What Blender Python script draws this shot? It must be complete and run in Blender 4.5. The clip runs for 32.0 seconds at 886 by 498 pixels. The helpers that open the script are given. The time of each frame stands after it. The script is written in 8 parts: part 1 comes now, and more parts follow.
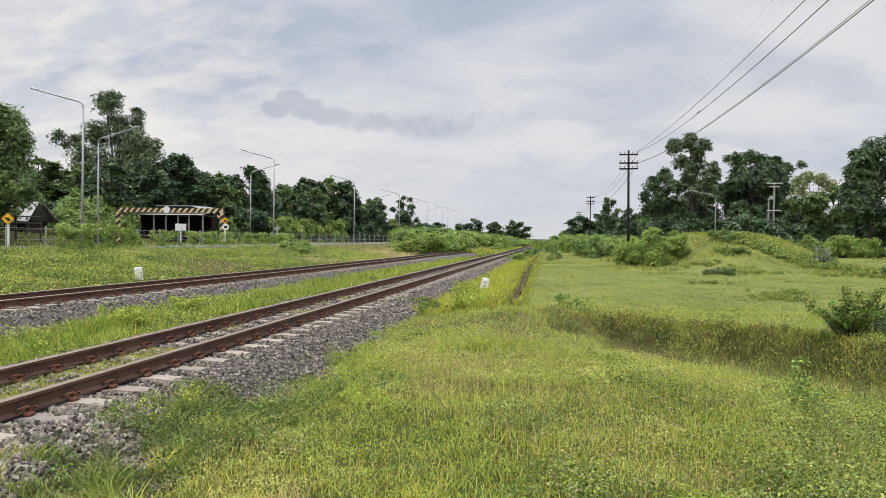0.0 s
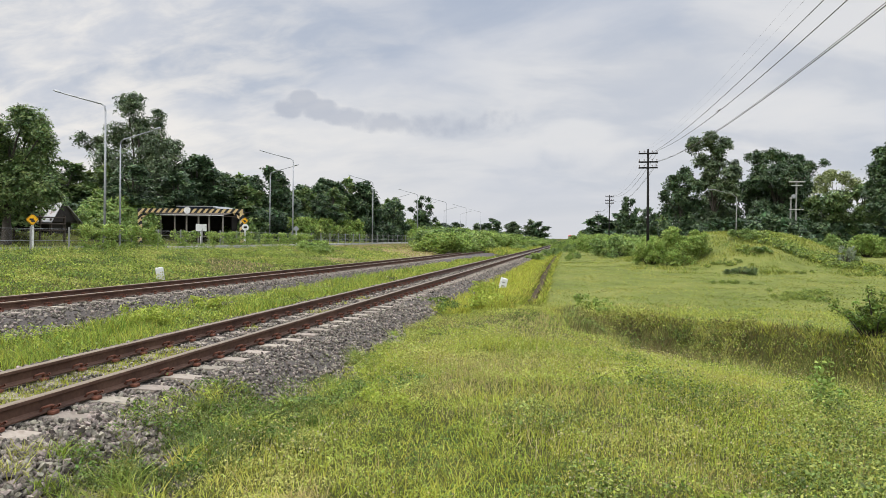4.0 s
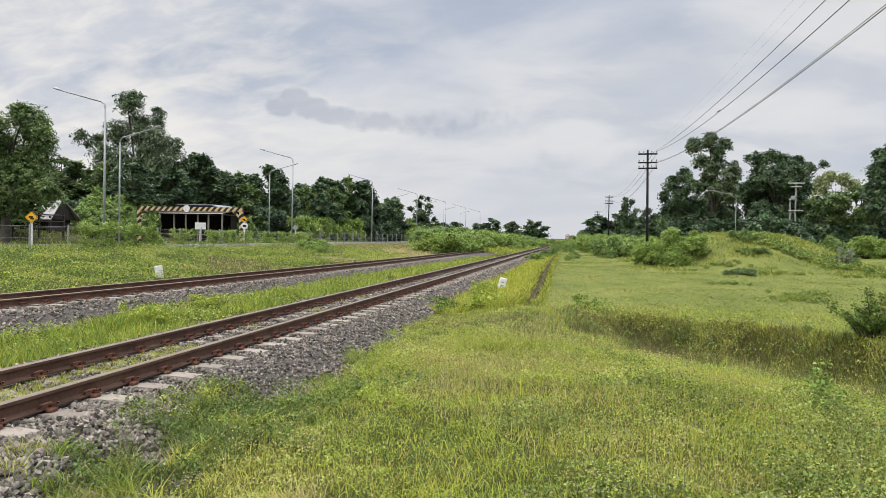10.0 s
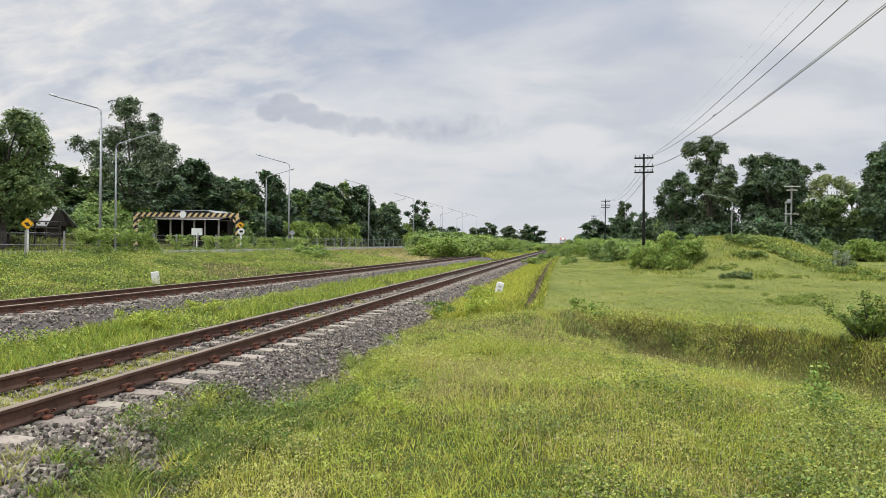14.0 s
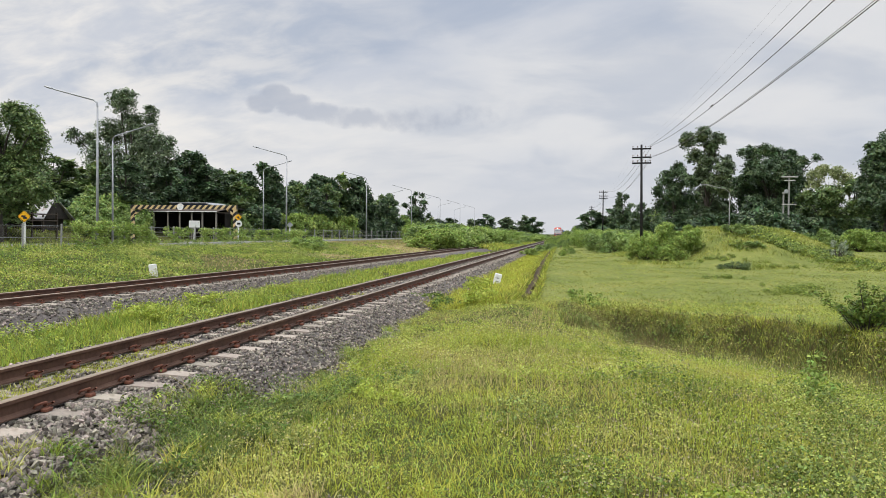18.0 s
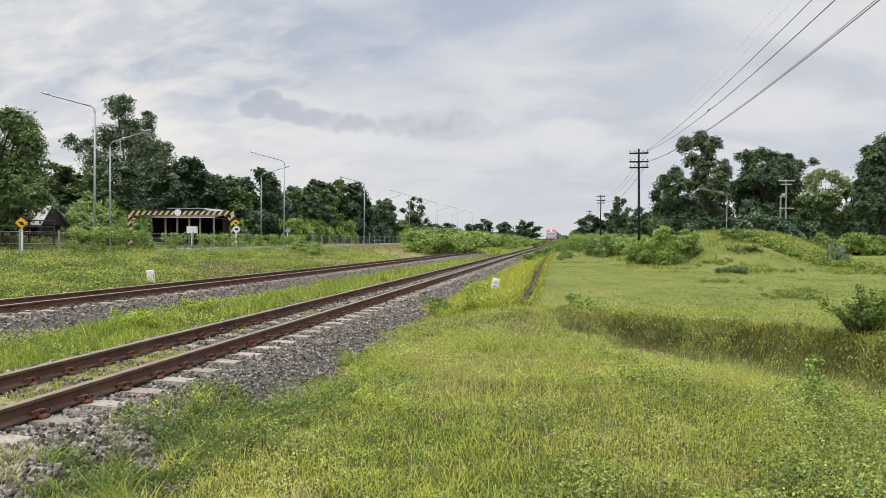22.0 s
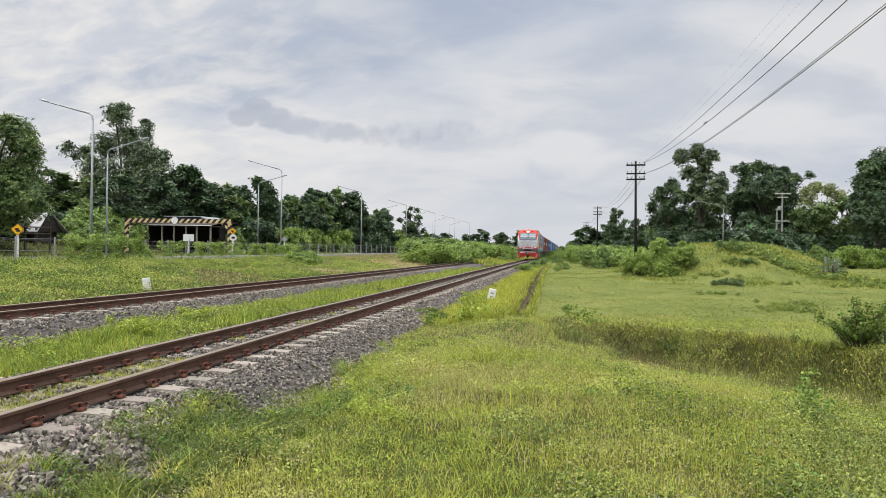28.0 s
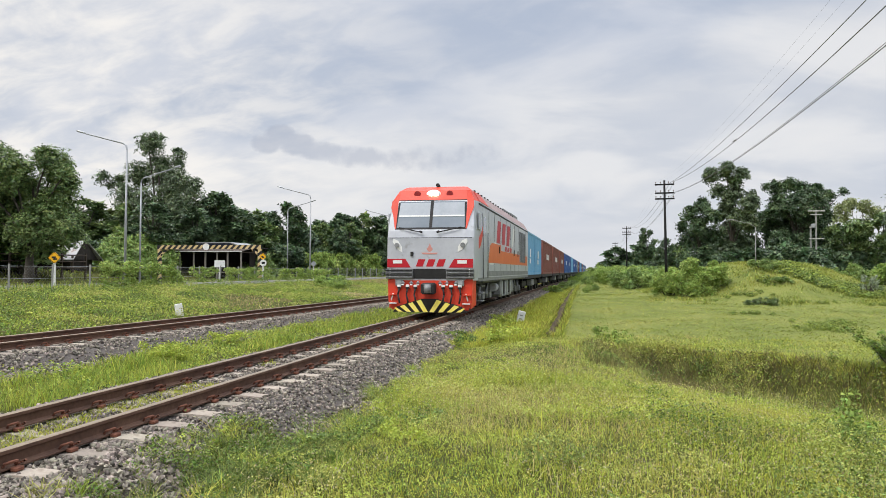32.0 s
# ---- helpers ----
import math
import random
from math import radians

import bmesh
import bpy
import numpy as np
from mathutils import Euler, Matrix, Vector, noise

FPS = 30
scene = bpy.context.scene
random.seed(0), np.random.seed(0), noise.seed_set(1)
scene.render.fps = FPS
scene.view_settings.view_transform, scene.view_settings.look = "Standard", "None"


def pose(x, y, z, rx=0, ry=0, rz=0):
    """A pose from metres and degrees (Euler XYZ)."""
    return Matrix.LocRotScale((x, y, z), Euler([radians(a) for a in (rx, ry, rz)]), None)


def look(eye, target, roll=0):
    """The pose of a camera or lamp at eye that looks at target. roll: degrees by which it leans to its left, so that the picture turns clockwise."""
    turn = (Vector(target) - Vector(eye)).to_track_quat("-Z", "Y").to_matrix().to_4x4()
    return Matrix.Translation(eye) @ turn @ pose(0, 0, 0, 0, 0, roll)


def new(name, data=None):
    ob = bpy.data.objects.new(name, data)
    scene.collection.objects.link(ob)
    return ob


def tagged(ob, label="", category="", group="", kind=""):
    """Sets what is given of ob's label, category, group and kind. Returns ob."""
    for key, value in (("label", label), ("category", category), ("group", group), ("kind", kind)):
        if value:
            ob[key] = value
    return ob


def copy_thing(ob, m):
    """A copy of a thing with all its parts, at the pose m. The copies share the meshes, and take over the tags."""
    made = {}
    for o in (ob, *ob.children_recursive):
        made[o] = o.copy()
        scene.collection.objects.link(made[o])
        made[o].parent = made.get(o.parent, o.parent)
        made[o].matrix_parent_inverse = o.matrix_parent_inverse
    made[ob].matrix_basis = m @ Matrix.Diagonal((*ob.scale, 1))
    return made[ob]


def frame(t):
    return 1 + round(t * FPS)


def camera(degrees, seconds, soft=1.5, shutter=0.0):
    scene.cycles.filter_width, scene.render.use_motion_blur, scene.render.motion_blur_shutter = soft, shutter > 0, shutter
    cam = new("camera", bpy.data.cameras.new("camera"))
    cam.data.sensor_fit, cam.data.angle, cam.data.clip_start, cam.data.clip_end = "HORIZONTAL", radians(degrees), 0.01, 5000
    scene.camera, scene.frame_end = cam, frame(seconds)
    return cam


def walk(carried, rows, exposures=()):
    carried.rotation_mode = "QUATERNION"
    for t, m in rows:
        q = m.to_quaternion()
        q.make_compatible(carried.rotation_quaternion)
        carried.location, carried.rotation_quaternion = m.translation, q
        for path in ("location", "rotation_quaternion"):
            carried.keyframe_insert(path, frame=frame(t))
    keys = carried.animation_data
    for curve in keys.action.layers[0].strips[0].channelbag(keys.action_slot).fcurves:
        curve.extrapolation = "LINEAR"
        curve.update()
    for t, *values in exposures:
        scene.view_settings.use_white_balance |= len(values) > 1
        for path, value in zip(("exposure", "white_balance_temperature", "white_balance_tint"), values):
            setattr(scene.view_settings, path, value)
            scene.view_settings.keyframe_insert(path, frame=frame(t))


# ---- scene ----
# ---------------------------------------------------------------- camera
cam = camera(63.0, 32.0, soft=0.75)
EYE = (0.0, 0.0, 1.4)
# seconds, pitch, roll, yaw of the hand-held turn
PATH = [
    (0, -0.91, -0.93, 9.02), (0.5, -0.80, -0.88, 9.10), (1, -0.42, -0.61, 9.59), (1.5, -0.51, -0.59, 9.61), (2, -0.69, -0.52, 10.17),
    (2.5, -0.74, -0.51, 10.49), (3, -0.93, -0.70, 10.45), (3.5, -0.94, -0.76, 10.48), (5.5, -0.89, -1.10, 10.45),
    (6, -0.84, -1.16, 10.55), (6.5, -1.14, -1.15, 10.54), (7, -1.06, -1.04, 10.57), (7.5, -0.95, -0.57, 10.48),
    (8, -0.99, -0.59, 10.54), (8.5, -1.36, -0.84, 10.59), (9, -1.51, -0.87, 10.37), (9.5, -1.26, -1.01, 10.59),
    (10, -0.98, -1.10, 10.41), (10.5, -0.80, -1.20, 10.43), (11, -0.78, -1.29, 10.55), (11.5, -0.80, -1.22, 10.66),
    (12, -0.85, -1.35, 10.53), (12.5, -0.63, -1.22, 10.27), (13, -0.68, -0.80, 10.11), (13.5, -0.45, -0.59, 10.22),
    (14, -0.60, -0.85, 10.16), (14.5, -0.74, -0.98, 10.24), (16.5, -1.35, -0.57, 9.99), (17, -1.25, -0.73, 9.91),
    (17.5, -1.11, -0.79, 9.91), (18, -1.27, -0.66, 9.99), (18.5, -1.44, -0.58, 10.12), (19, -1.40, -0.53, 10.25),
    (19.5, -1.19, -0.61, 10.05), (20, -1.29, -0.80, 9.99), (20.5, -0.88, -0.77, 10.11), (21, -1.01, -0.62, 9.94),
    (21.5, -1.05, -0.53, 9.82), (22, -0.88, -0.47, 9.82), (22.5, -0.61, -0.47, 9.78), (23, -0.79, -0.73, 9.92),
    (23.5, -0.83, -0.37, 10.08), (24, -0.02, -0.42, 10.58), (24.5, -0.22, -1.09, 8.93), (26.5, -0.32, -1.92, 9.15),
    (27, -0.83, -1.96, 9.95), (27.5, -0.17, -1.07, 10.58), (28, -0.08, -0.93, 9.57), (28.5, -0.50, -1.06, 11.74),
    (29, -0.10, -1.47, 12.00), (29.5, -0.13, -1.77, 11.67), (30, -0.84, -1.44, 11.50), (30.5, -0.39, -0.77, 12.50),
    (31, -4.48, 0.57, 13.67), (31.5, -2.25, -0.26, 11.71), (32, 1.70, -0.20, 11.80),
]
walk(cam, [(t, pose(*EYE, 90 + p, r, y)) for t, p, r, y in PATH], [(0.0, 0.03), (31.0, 0.04), (31.5, 0.07), (32.0, 0.14)])

# ---------------------------------------------------------------- light
SUN_EL, SUN_AZ = radians(52), radians(205)
world = bpy.data.worlds.new("overcast_sky")
scene.world = world
world.use_nodes = True
wt = world.node_tree
wt.nodes.clear()


def wnode(kind, **kw):
    n = wt.nodes.new(kind)
    for k, v in kw.items():
        n.inputs[k].default_value = v
    return n


def wmath(op, a, b=None, clamp=False):
    n = wt.nodes.new("ShaderNodeMath")
    n.operation, n.use_clamp = op, clamp
    for i, v in enumerate((a, b)):
        if v is None:
            continue
        if isinstance(v, (int, float)):
            n.inputs[i].default_value = v
        else:
            wt.links.new(v, n.inputs[i])
    return n.outputs[0]


def wmix(fac, a, b, blend="MIX"):
    n = wt.nodes.new("ShaderNodeMix")
    n.data_type, n.blend_type = "RGBA", blend
    for sock, v in ((n.inputs[0], fac), (n.inputs[6], a), (n.inputs[7], b)):
        if isinstance(v, (int, float, tuple)):
            sock.default_value = v if not isinstance(v, tuple) else (*v, 1)
        else:
            wt.links.new(v, sock)
    return n.outputs[2]


def build_sky():
    tc = wt.nodes.new("ShaderNodeTexCoord")
    sep = wt.nodes.new("ShaderNodeSeparateXYZ")
    wt.links.new(tc.outputs["Generated"], sep.inputs[0])
    x, y, z = sep.outputs
    up = wmath("MAXIMUM", z, 0.0)
    den = wmath("ADD", up, 0.42)
    comb = wt.nodes.new("ShaderNodeCombineXYZ")
    wt.links.new(wmath("DIVIDE", x, den), comb.inputs[0])
    wt.links.new(wmath("MULTIPLY", wmath("DIVIDE", y, den), 1.7), comb.inputs[1])

    def cloud(scale, detail, rough, distort, offset):
        mp = wt.nodes.new("ShaderNodeMapping")
        mp.inputs["Location"].default_value = offset
        wt.links.new(comb.outputs[0], mp.inputs[0])
        n = wnode("ShaderNodeTexNoise", Scale=scale, Detail=detail, Roughness=rough, Distortion=distort)
        wt.links.new(mp.outputs[0], n.inputs["Vector"])
        return n.outputs[0]

    def ramp(v, lo, hi):
        n = wt.nodes.new("ShaderNodeMapRange")
        n.interpolation_type = "SMOOTHSTEP"
        n.inputs[1].default_value, n.inputs[2].default_value = lo, hi
        wt.links.new(v, n.inputs[0])
        return n.outputs[0]

    big = ramp(cloud(1.0, 5, 0.48, 0.35, (3.1, 1.7, 0)), 0.40, 0.62)
    mid = ramp(cloud(2.6, 7, 0.5, 0.45, (0.4, 5.2, 0)), 0.38, 0.62)
    fine = cloud(7.0, 8, 0.55, 0.3, (7.7, 2.3, 0))
    sky = wnode("ShaderNodeTexSky")
    sky.sky_type, sky.sun_disc = "NISHITA", False
    sky.sun_elevation, sky.sun_rotation = SUN_EL, SUN_AZ
    blue = wmix(0.9, wmix(1.0, sky.outputs[0], (0.06, 0.06, 0.06), "MULTIPLY"), (0.45, 0.51, 0.625))
    white = wmix(wmath("MULTIPLY", big, 0.9), (0.60, 0.63, 0.70), (0.88, 0.87, 0.855))
    col = wmix(wmath("MULTIPLY", mid, 0.62), blue, white)
    col = wmix(wmath("MULTIPLY", big, 0.42), col, (0.74, 0.735, 0.735))
    col = wmix(wmath("MULTIPLY", ramp(fine, 0.42, 0.72), 0.16), col, (0.82, 0.80, 0.78))
    # pale haze low down, and a warm paler side where the sun stands behind the cloud
    low = wmath("SUBTRACT", 1.0, ramp(up, 0.0, 0.17))
    col = wmix(wmath("MULTIPLY", low, 0.72), col, (0.70, 0.705, 0.725))
    warm = ramp(wmath("MULTIPLY", x, -1.0), 0.12, 0.62)
    col = wmix(wmath("MULTIPLY", warm, wmath("ADD", 0.12, wmath("MULTIPLY", ramp(fine, 0.3, 0.7), 0.6))), col, (0.93, 0.89, 0.83))
    # an overcast sky is far brighter overhead than at the horizon
    gain = wmath("ADD", 1.0, wmath("MULTIPLY", ramp(up, 0.38, 0.9), 2.6))
    bg = wt.nodes.new("ShaderNodeBackground")
    wt.links.new(col, bg.inputs[0])
    wt.links.new(gain, bg.inputs[1])
    out = wt.nodes.new("ShaderNodeOutputWorld")
    wt.links.new(bg.outputs[0], out.inputs[0])


build_sky()
sun = new("sun", bpy.data.lights.new("sun", "SUN"))
sun.data.energy, sun.data.angle, sun.data.color = 1.5, radians(14), (1.0, 0.95, 0.87)
sun.matrix_world = look((-30, -45, 70), (0, 0, 0))
scene.view_settings.exposure = 0.0

# ---------------------------------------------------------------- materials


def material(name, stops, scale=3.0, rough=0.8, metal=0.0, bump=0.0, bump_scale=40.0, rnd=0.0, translucent=0.0, spots=None, coords="Object", spec=0.3, detail=6):
    """stops: two or three colours blended by a coarse and a fine noise. rnd: how far single pieces differ. spots: colour, size, amount of stains."""
    m = bpy.data.materials.new(name)
    m.use_nodes = True
    nt = m.node_tree
    nt.nodes.clear()
    L = nt.links.new
    tc = nt.nodes.new("ShaderNodeTexCoord")
    vec = nt.nodes.new("ShaderNodeNewGeometry").outputs["Position"] if coords == "World" else tc.outputs[coords]

    def noise_tex(sc, de=6, ro=0.6):
        n = nt.nodes.new("ShaderNodeTexNoise")
        n.inputs["Scale"].default_value, n.inputs["Detail"].default_value, n.inputs["Roughness"].default_value = sc, de, ro
        L(vec, n.inputs["Vector"])
        return n.outputs[0]

    def m2(op, a, b, clamp=False):
        n = nt.nodes.new("ShaderNodeMath")
        n.operation, n.use_clamp = op, clamp
        for i, v in enumerate((a, b)):
            if isinstance(v, (int, float)):
                n.inputs[i].default_value = v
            else:
                L(v, n.inputs[i])
        return n.outputs[0]

    fac = m2("ADD", m2("MULTIPLY", noise_tex(scale, detail), 0.65), m2("MULTIPLY", noise_tex(scale * 7.3, detail), 0.35))
    rp = nt.nodes.new("ShaderNodeValToRGB")
    L(fac, rp.inputs[0])
    cr = rp.color_ramp
    spread = [0.36, 0.64] if len(stops) == 2 else [0.34, 0.5, 0.66]
    while len(cr.elements) < len(stops):
        cr.elements.new(0.5)
    for e, p, c in zip(cr.elements, spread, stops):
        e.position, e.color = p, (*c, 1)
    col = rp.outputs[0]
    if spots:
        scol, ssize, samount = spots
        mr = nt.nodes.new("ShaderNodeMapRange")
        mr.inputs[1].default_value, mr.inputs[2].default_value = 0.62 - samount * 0.3, 0.72 - samount * 0.3
        L(noise_tex(ssize, 8, 0.65), mr.inputs[0])
        mx = nt.nodes.new("ShaderNodeMix")
        mx.data_type = "RGBA"
        L(mr.outputs[0], mx.inputs[0]), L(col, mx.inputs[6])
        mx.inputs[7].default_value = (*scol, 1)
        col = mx.outputs[2]
    if rnd:
        oi = nt.nodes.new("ShaderNodeObjectInfo")
        geo = nt.nodes.new("ShaderNodeNewGeometry")
        hsv = nt.nodes.new("ShaderNodeHueSaturation")
        v = m2("FRACT", m2("ADD", oi.outputs["Random"], geo.outputs["Random Per Island"]), 0.0)
        L(m2("ADD", 1.0 - rnd, m2("MULTIPLY", v, 2 * rnd)), hsv.inputs["Value"])
        v2 = m2("FRACT", m2("MULTIPLY", v, 7.31), 0.0)
        L(m2("ADD", 0.5 - rnd * 0.055, m2("MULTIPLY", v2, rnd * 0.11)), hsv.inputs["Hue"])
        L(col, hsv.inputs["Color"])
        col = hsv.outputs[0]
    b = nt.nodes.new("ShaderNodeBsdfPrincipled")
    b.inputs["Roughness"].default_value, b.inputs["Metallic"].default_value = rough, metal
    b.inputs["Specular IOR Level"].default_value = spec
    L(col, b.inputs["Base Color"])
    if bump:
        bp = nt.nodes.new("ShaderNodeBump")
        bp.inputs["Strength"].default_value, bp.inputs["Distance"].default_value = 1.0, bump
        L(noise_tex(bump_scale, 8, 0.65), bp.inputs["Height"])
        L(bp.outputs[0], b.inputs["Normal"])
    shader = b.outputs[0]
    if translucent:
        tr = nt.nodes.new("ShaderNodeBsdfTranslucent")
        L(col, tr.inputs[0])
        ms = nt.nodes.new("ShaderNodeMixShader")
        ms.inputs[0].default_value = translucent
        L(shader, ms.inputs[1]), L(tr.outputs[0], ms.inputs[2])
        shader = ms.outputs[0]
    out = nt.nodes.new("ShaderNodeOutputMaterial")
    L(shader, out.inputs[0])
    return m


def glow(name, colour, strength):
    m = bpy.data.materials.new(name)
    m.use_nodes = True
    b = m.node_tree.nodes["Principled BSDF"]
    b.inputs["Base Color"].default_value = (*colour, 1)
    b.inputs["Emission Color"].default_value = (*colour, 1)
    b.inputs["Emission Strength"].default_value = strength
    return m


SOIL = material("grassy_soil", [(0.044, 0.050, 0.016), (0.082, 0.090, 0.026), (0.13, 0.128, 0.04)], 0.55, 1.0, spec=0.05, bump=0.05, bump_scale=9, spots=((0.10, 0.085, 0.045), 1.3, 0.12), coords="World")
LAWN = material("lawn_ground", [(0.105, 0.130, 0.025), (0.158, 0.180, 0.036), (0.215, 0.215, 0.056)], 0.3, 0.95, bump=0.03, bump_scale=12, coords="World")
EARTH = material("bare_earth", [(0.075, 0.056, 0.034), (0.20, 0.15, 0.092)], 5, 0.95, bump=0.06, bump_scale=25, coords="World")
MUD = material("gravelly_soil", [(0.10, 0.085, 0.065), (0.23, 0.20, 0.165)], 5, 0.95, bump=0.03, bump_scale=25, coords="World")
DRY = material("dry_bank_grass", [(0.200, 0.175, 0.069), (0.300, 0.237, 0.112), (0.188, 0.225, 0.062)], 0.5, 0.95, bump=0.04, bump_scale=8, coords="World")
STONE = material("ballast_stone", [(0.103, 0.089, 0.073), (0.205, 0.178, 0.146), (0.367, 0.318, 0.255)], 9, 0.85, bump=0.004, bump_scale=60, rnd=0.72)
BED = material("ballast_fines", [(0.074, 0.064, 0.057), (0.158, 0.137, 0.122)], 16, 0.95, bump=0.04, bump_scale=22, coords="World")
RAIL_SIDE = material("rusty_rail", [(0.062, 0.033, 0.023), (0.108, 0.058, 0.039), (0.155, 0.088, 0.058)], 3, 0.75, 0.1, bump=0.002, bump_scale=60, coords="World")
RAIL_TOP = material("polished_rail_head", [(0.31, 0.235, 0.165), (0.46, 0.36, 0.26)], 4, 0.38, 0.75, coords="World")
CLIP = material("rusty_clip", [(0.115, 0.045, 0.028), (0.21, 0.083, 0.05)], 20, 0.8)
SLEEPER = material("sleeper_concrete", [(0.27, 0.23, 0.185), (0.41, 0.355, 0.29)], 4, 0.9, bump=0.004, bump_scale=50, rnd=0.2, spots=((0.17, 0.135, 0.10), 4, 0.42))
CONCRETE = material("pale_concrete", [(0.42, 0.41, 0.38), (0.55, 0.54, 0.50)], 3, 0.9, bump=0.003, bump_scale=40, spots=((0.25, 0.24, 0.21), 2.5, 0.25))
WHITE = material("white_paint", [(0.68, 0.68, 0.66), (0.80, 0.80, 0.78)], 4, 0.6, spots=((0.42, 0.41, 0.37), 6, 0.2))
GALV = material("galvanised_steel", [(0.29, 0.30, 0.31), (0.40, 0.41, 0.42)], 3, 0.5, 0.35)
POLE = material("weathered_dark_steel", [(0.010, 0.010, 0.011), (0.024, 0.022, 0.022)], 5, 0.85, 0.1)
WIRE = material("dark_wire", [(0.14, 0.14, 0.15), (0.19, 0.19, 0.20)], 5, 0.6, 0.3)
PORC = material("glazed_insulator", [(0.16, 0.13, 0.12), (0.25, 0.2, 0.18)], 5, 0.3)
YELLOW = material("sign_yellow", [(0.85, 0.42, 0.01), (0.92, 0.50, 0.02)], 3, 0.45)
BLACK = material("black_paint", [(0.018, 0.018, 0.018), (0.035, 0.034, 0.033)], 5, 0.6)
ASPHALT = material("worn_asphalt", [(0.16, 0.155, 0.15), (0.23, 0.225, 0.215)], 1.2, 0.92, bump=0.004, bump_scale=70, coords="World")
BARK = material("bark", [(0.045, 0.038, 0.031), (0.105, 0.092, 0.077)], 4, 0.95, bump=0.02, bump_scale=18)
# greyer and paler green: the sky's sheen and haze are coloured in
LEAF_SHEEN = material("sheen_grey_green_leaves", [(0.046, 0.073, 0.036), (0.120, 0.168, 0.082), (0.28, 0.35, 0.175)], 0.85, 0.45, rnd=0.6, translucent=0.14, spec=0.45, detail=3)
# wide clump-sized tones of these two imitate lit leaf tips and shaded interiors
LEAF_DARK = material("dark_leaves", [(0.027, 0.052, 0.026), (0.068, 0.117, 0.049), (0.19, 0.27, 0.115)], 0.85, 0.48, rnd=0.7, translucent=0.12, spec=0.45, detail=3)
LEAF_MID = material("mid_green_leaves", [(0.052, 0.092, 0.031), (0.132, 0.20, 0.062), (0.29, 0.37, 0.124)], 0.85, 0.5, rnd=0.6, translucent=0.16, spec=0.4, detail=3)
LEAF_FRESH = material("fresh_green_leaves", [(0.091, 0.152, 0.042), (0.207, 0.299, 0.077), (0.378, 0.470, 0.138)], 0.85, 0.5, rnd=0.5, translucent=0.26, spec=0.35, detail=3)
LEAF_SAGE = material("feathery_pale_leaves", [(0.20, 0.24, 0.10), (0.30, 0.34, 0.15), (0.42, 0.45, 0.22)], 0.5, 0.6, rnd=0.45, translucent=0.35, spec=0.25, detail=3)
LEAF_PALE = material("pale_green_leaves", [(0.185, 0.269, 0.061), (0.291, 0.392, 0.095), (0.426, 0.504, 0.158)], 0.5, 0.6, rnd=0.5, translucent=0.40, spec=0.25, detail=3)
GRASS = material("grass_blades", [(0.290, 0.343, 0.045), (0.459, 0.487, 0.076), (0.652, 0.598, 0.155)], 0.55, 0.6, rnd=0.55, translucent=0.38, coords="World", spec=0.25, detail=3)
GRASS_DRY = material("ripe_grass", [(0.46, 0.40, 0.15), (0.62, 0.52, 0.26)], 0.7, 0.7, rnd=0.45, translucent=0.45, coords="World", detail=3)
WEED = material("weed_leaves", [(0.237, 0.309, 0.045), (0.384, 0.456, 0.070), (0.508, 0.553, 0.110)], 0.8, 0.55, rnd=0.32, translucent=0.28, coords="World", spec=0.3, detail=3)
SAGE = material("grey_green_weeds", [(0.252, 0.297, 0.063), (0.398, 0.448, 0.102), (0.526, 0.560, 0.163)], 0.9, 0.6, rnd=0.32, translucent=0.26, coords="World", detail=3)
DEEP = material("deep_green_weeds", [(0.08, 0.13, 0.025), (0.145, 0.215, 0.04), (0.24, 0.31, 0.065)], 0.9, 0.55, rnd=0.6, translucent=0.28, coords="World", detail=3)
OLIVE = material("olive_seeding_weeds", [(0.302, 0.308, 0.080), (0.432, 0.427, 0.115), (0.540, 0.508, 0.170)], 0.9, 0.7, rnd=0.3, translucent=0.26, coords="World", detail=3)
WIRY = material("wiry_dark_grass", [(0.062, 0.088, 0.022), (0.118, 0.152, 0.036), (0.215, 0.235, 0.075)], 1.3, 0.6, rnd=0.6, translucent=0.15, coords="World", detail=3)
DUSKY = material("dusky_weed_leaves", [(0.089, 0.131, 0.026), (0.173, 0.231, 0.049), (0.326, 0.378, 0.094)], 1.1, 0.5, rnd=0.55, translucent=0.25, coords="World", spec=0.4, detail=3)
FLOWER = material("yellow_flowers", [(0.66, 0.58, 0.18), (0.74, 0.69, 0.36)], 3, 0.7, rnd=0.25)
SEED = material("pale_seed_heads", [(0.42, 0.36, 0.22), (0.55, 0.5, 0.36)], 3, 0.8, rnd=0.3)
TIN = material("grey_tin_roof", [(0.34, 0.335, 0.325), (0.46, 0.45, 0.435)], 1.5, 0.55, 0.3, spots=((0.2, 0.13, 0.09), 1.3, 0.3))
BLUE_TIN = material("blue_tin_roof", [(0.025, 0.035, 0.075), (0.045, 0.06, 0.12)], 1.5, 0.45, 0.2)
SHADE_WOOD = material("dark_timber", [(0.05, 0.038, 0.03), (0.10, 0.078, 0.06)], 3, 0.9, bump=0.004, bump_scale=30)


# ---------------------------------------------------------------- helpers for meshes
def mesh_of(name, verts, faces, mats, idx=None, smooth=False):
    me = bpy.data.meshes.new(name)
    me.from_pydata(verts, [], faces)
    for m in (mats if isinstance(mats, (list, tuple)) else [mats]):
        me.materials.append(m)
    if idx is not None:
        me.polygons.foreach_set("material_index", np.asarray(idx, dtype=np.int32))
    if smooth:
        me.polygons.foreach_set("use_smooth", np.ones(len(me.polygons), dtype=bool))
    me.update()
    return me


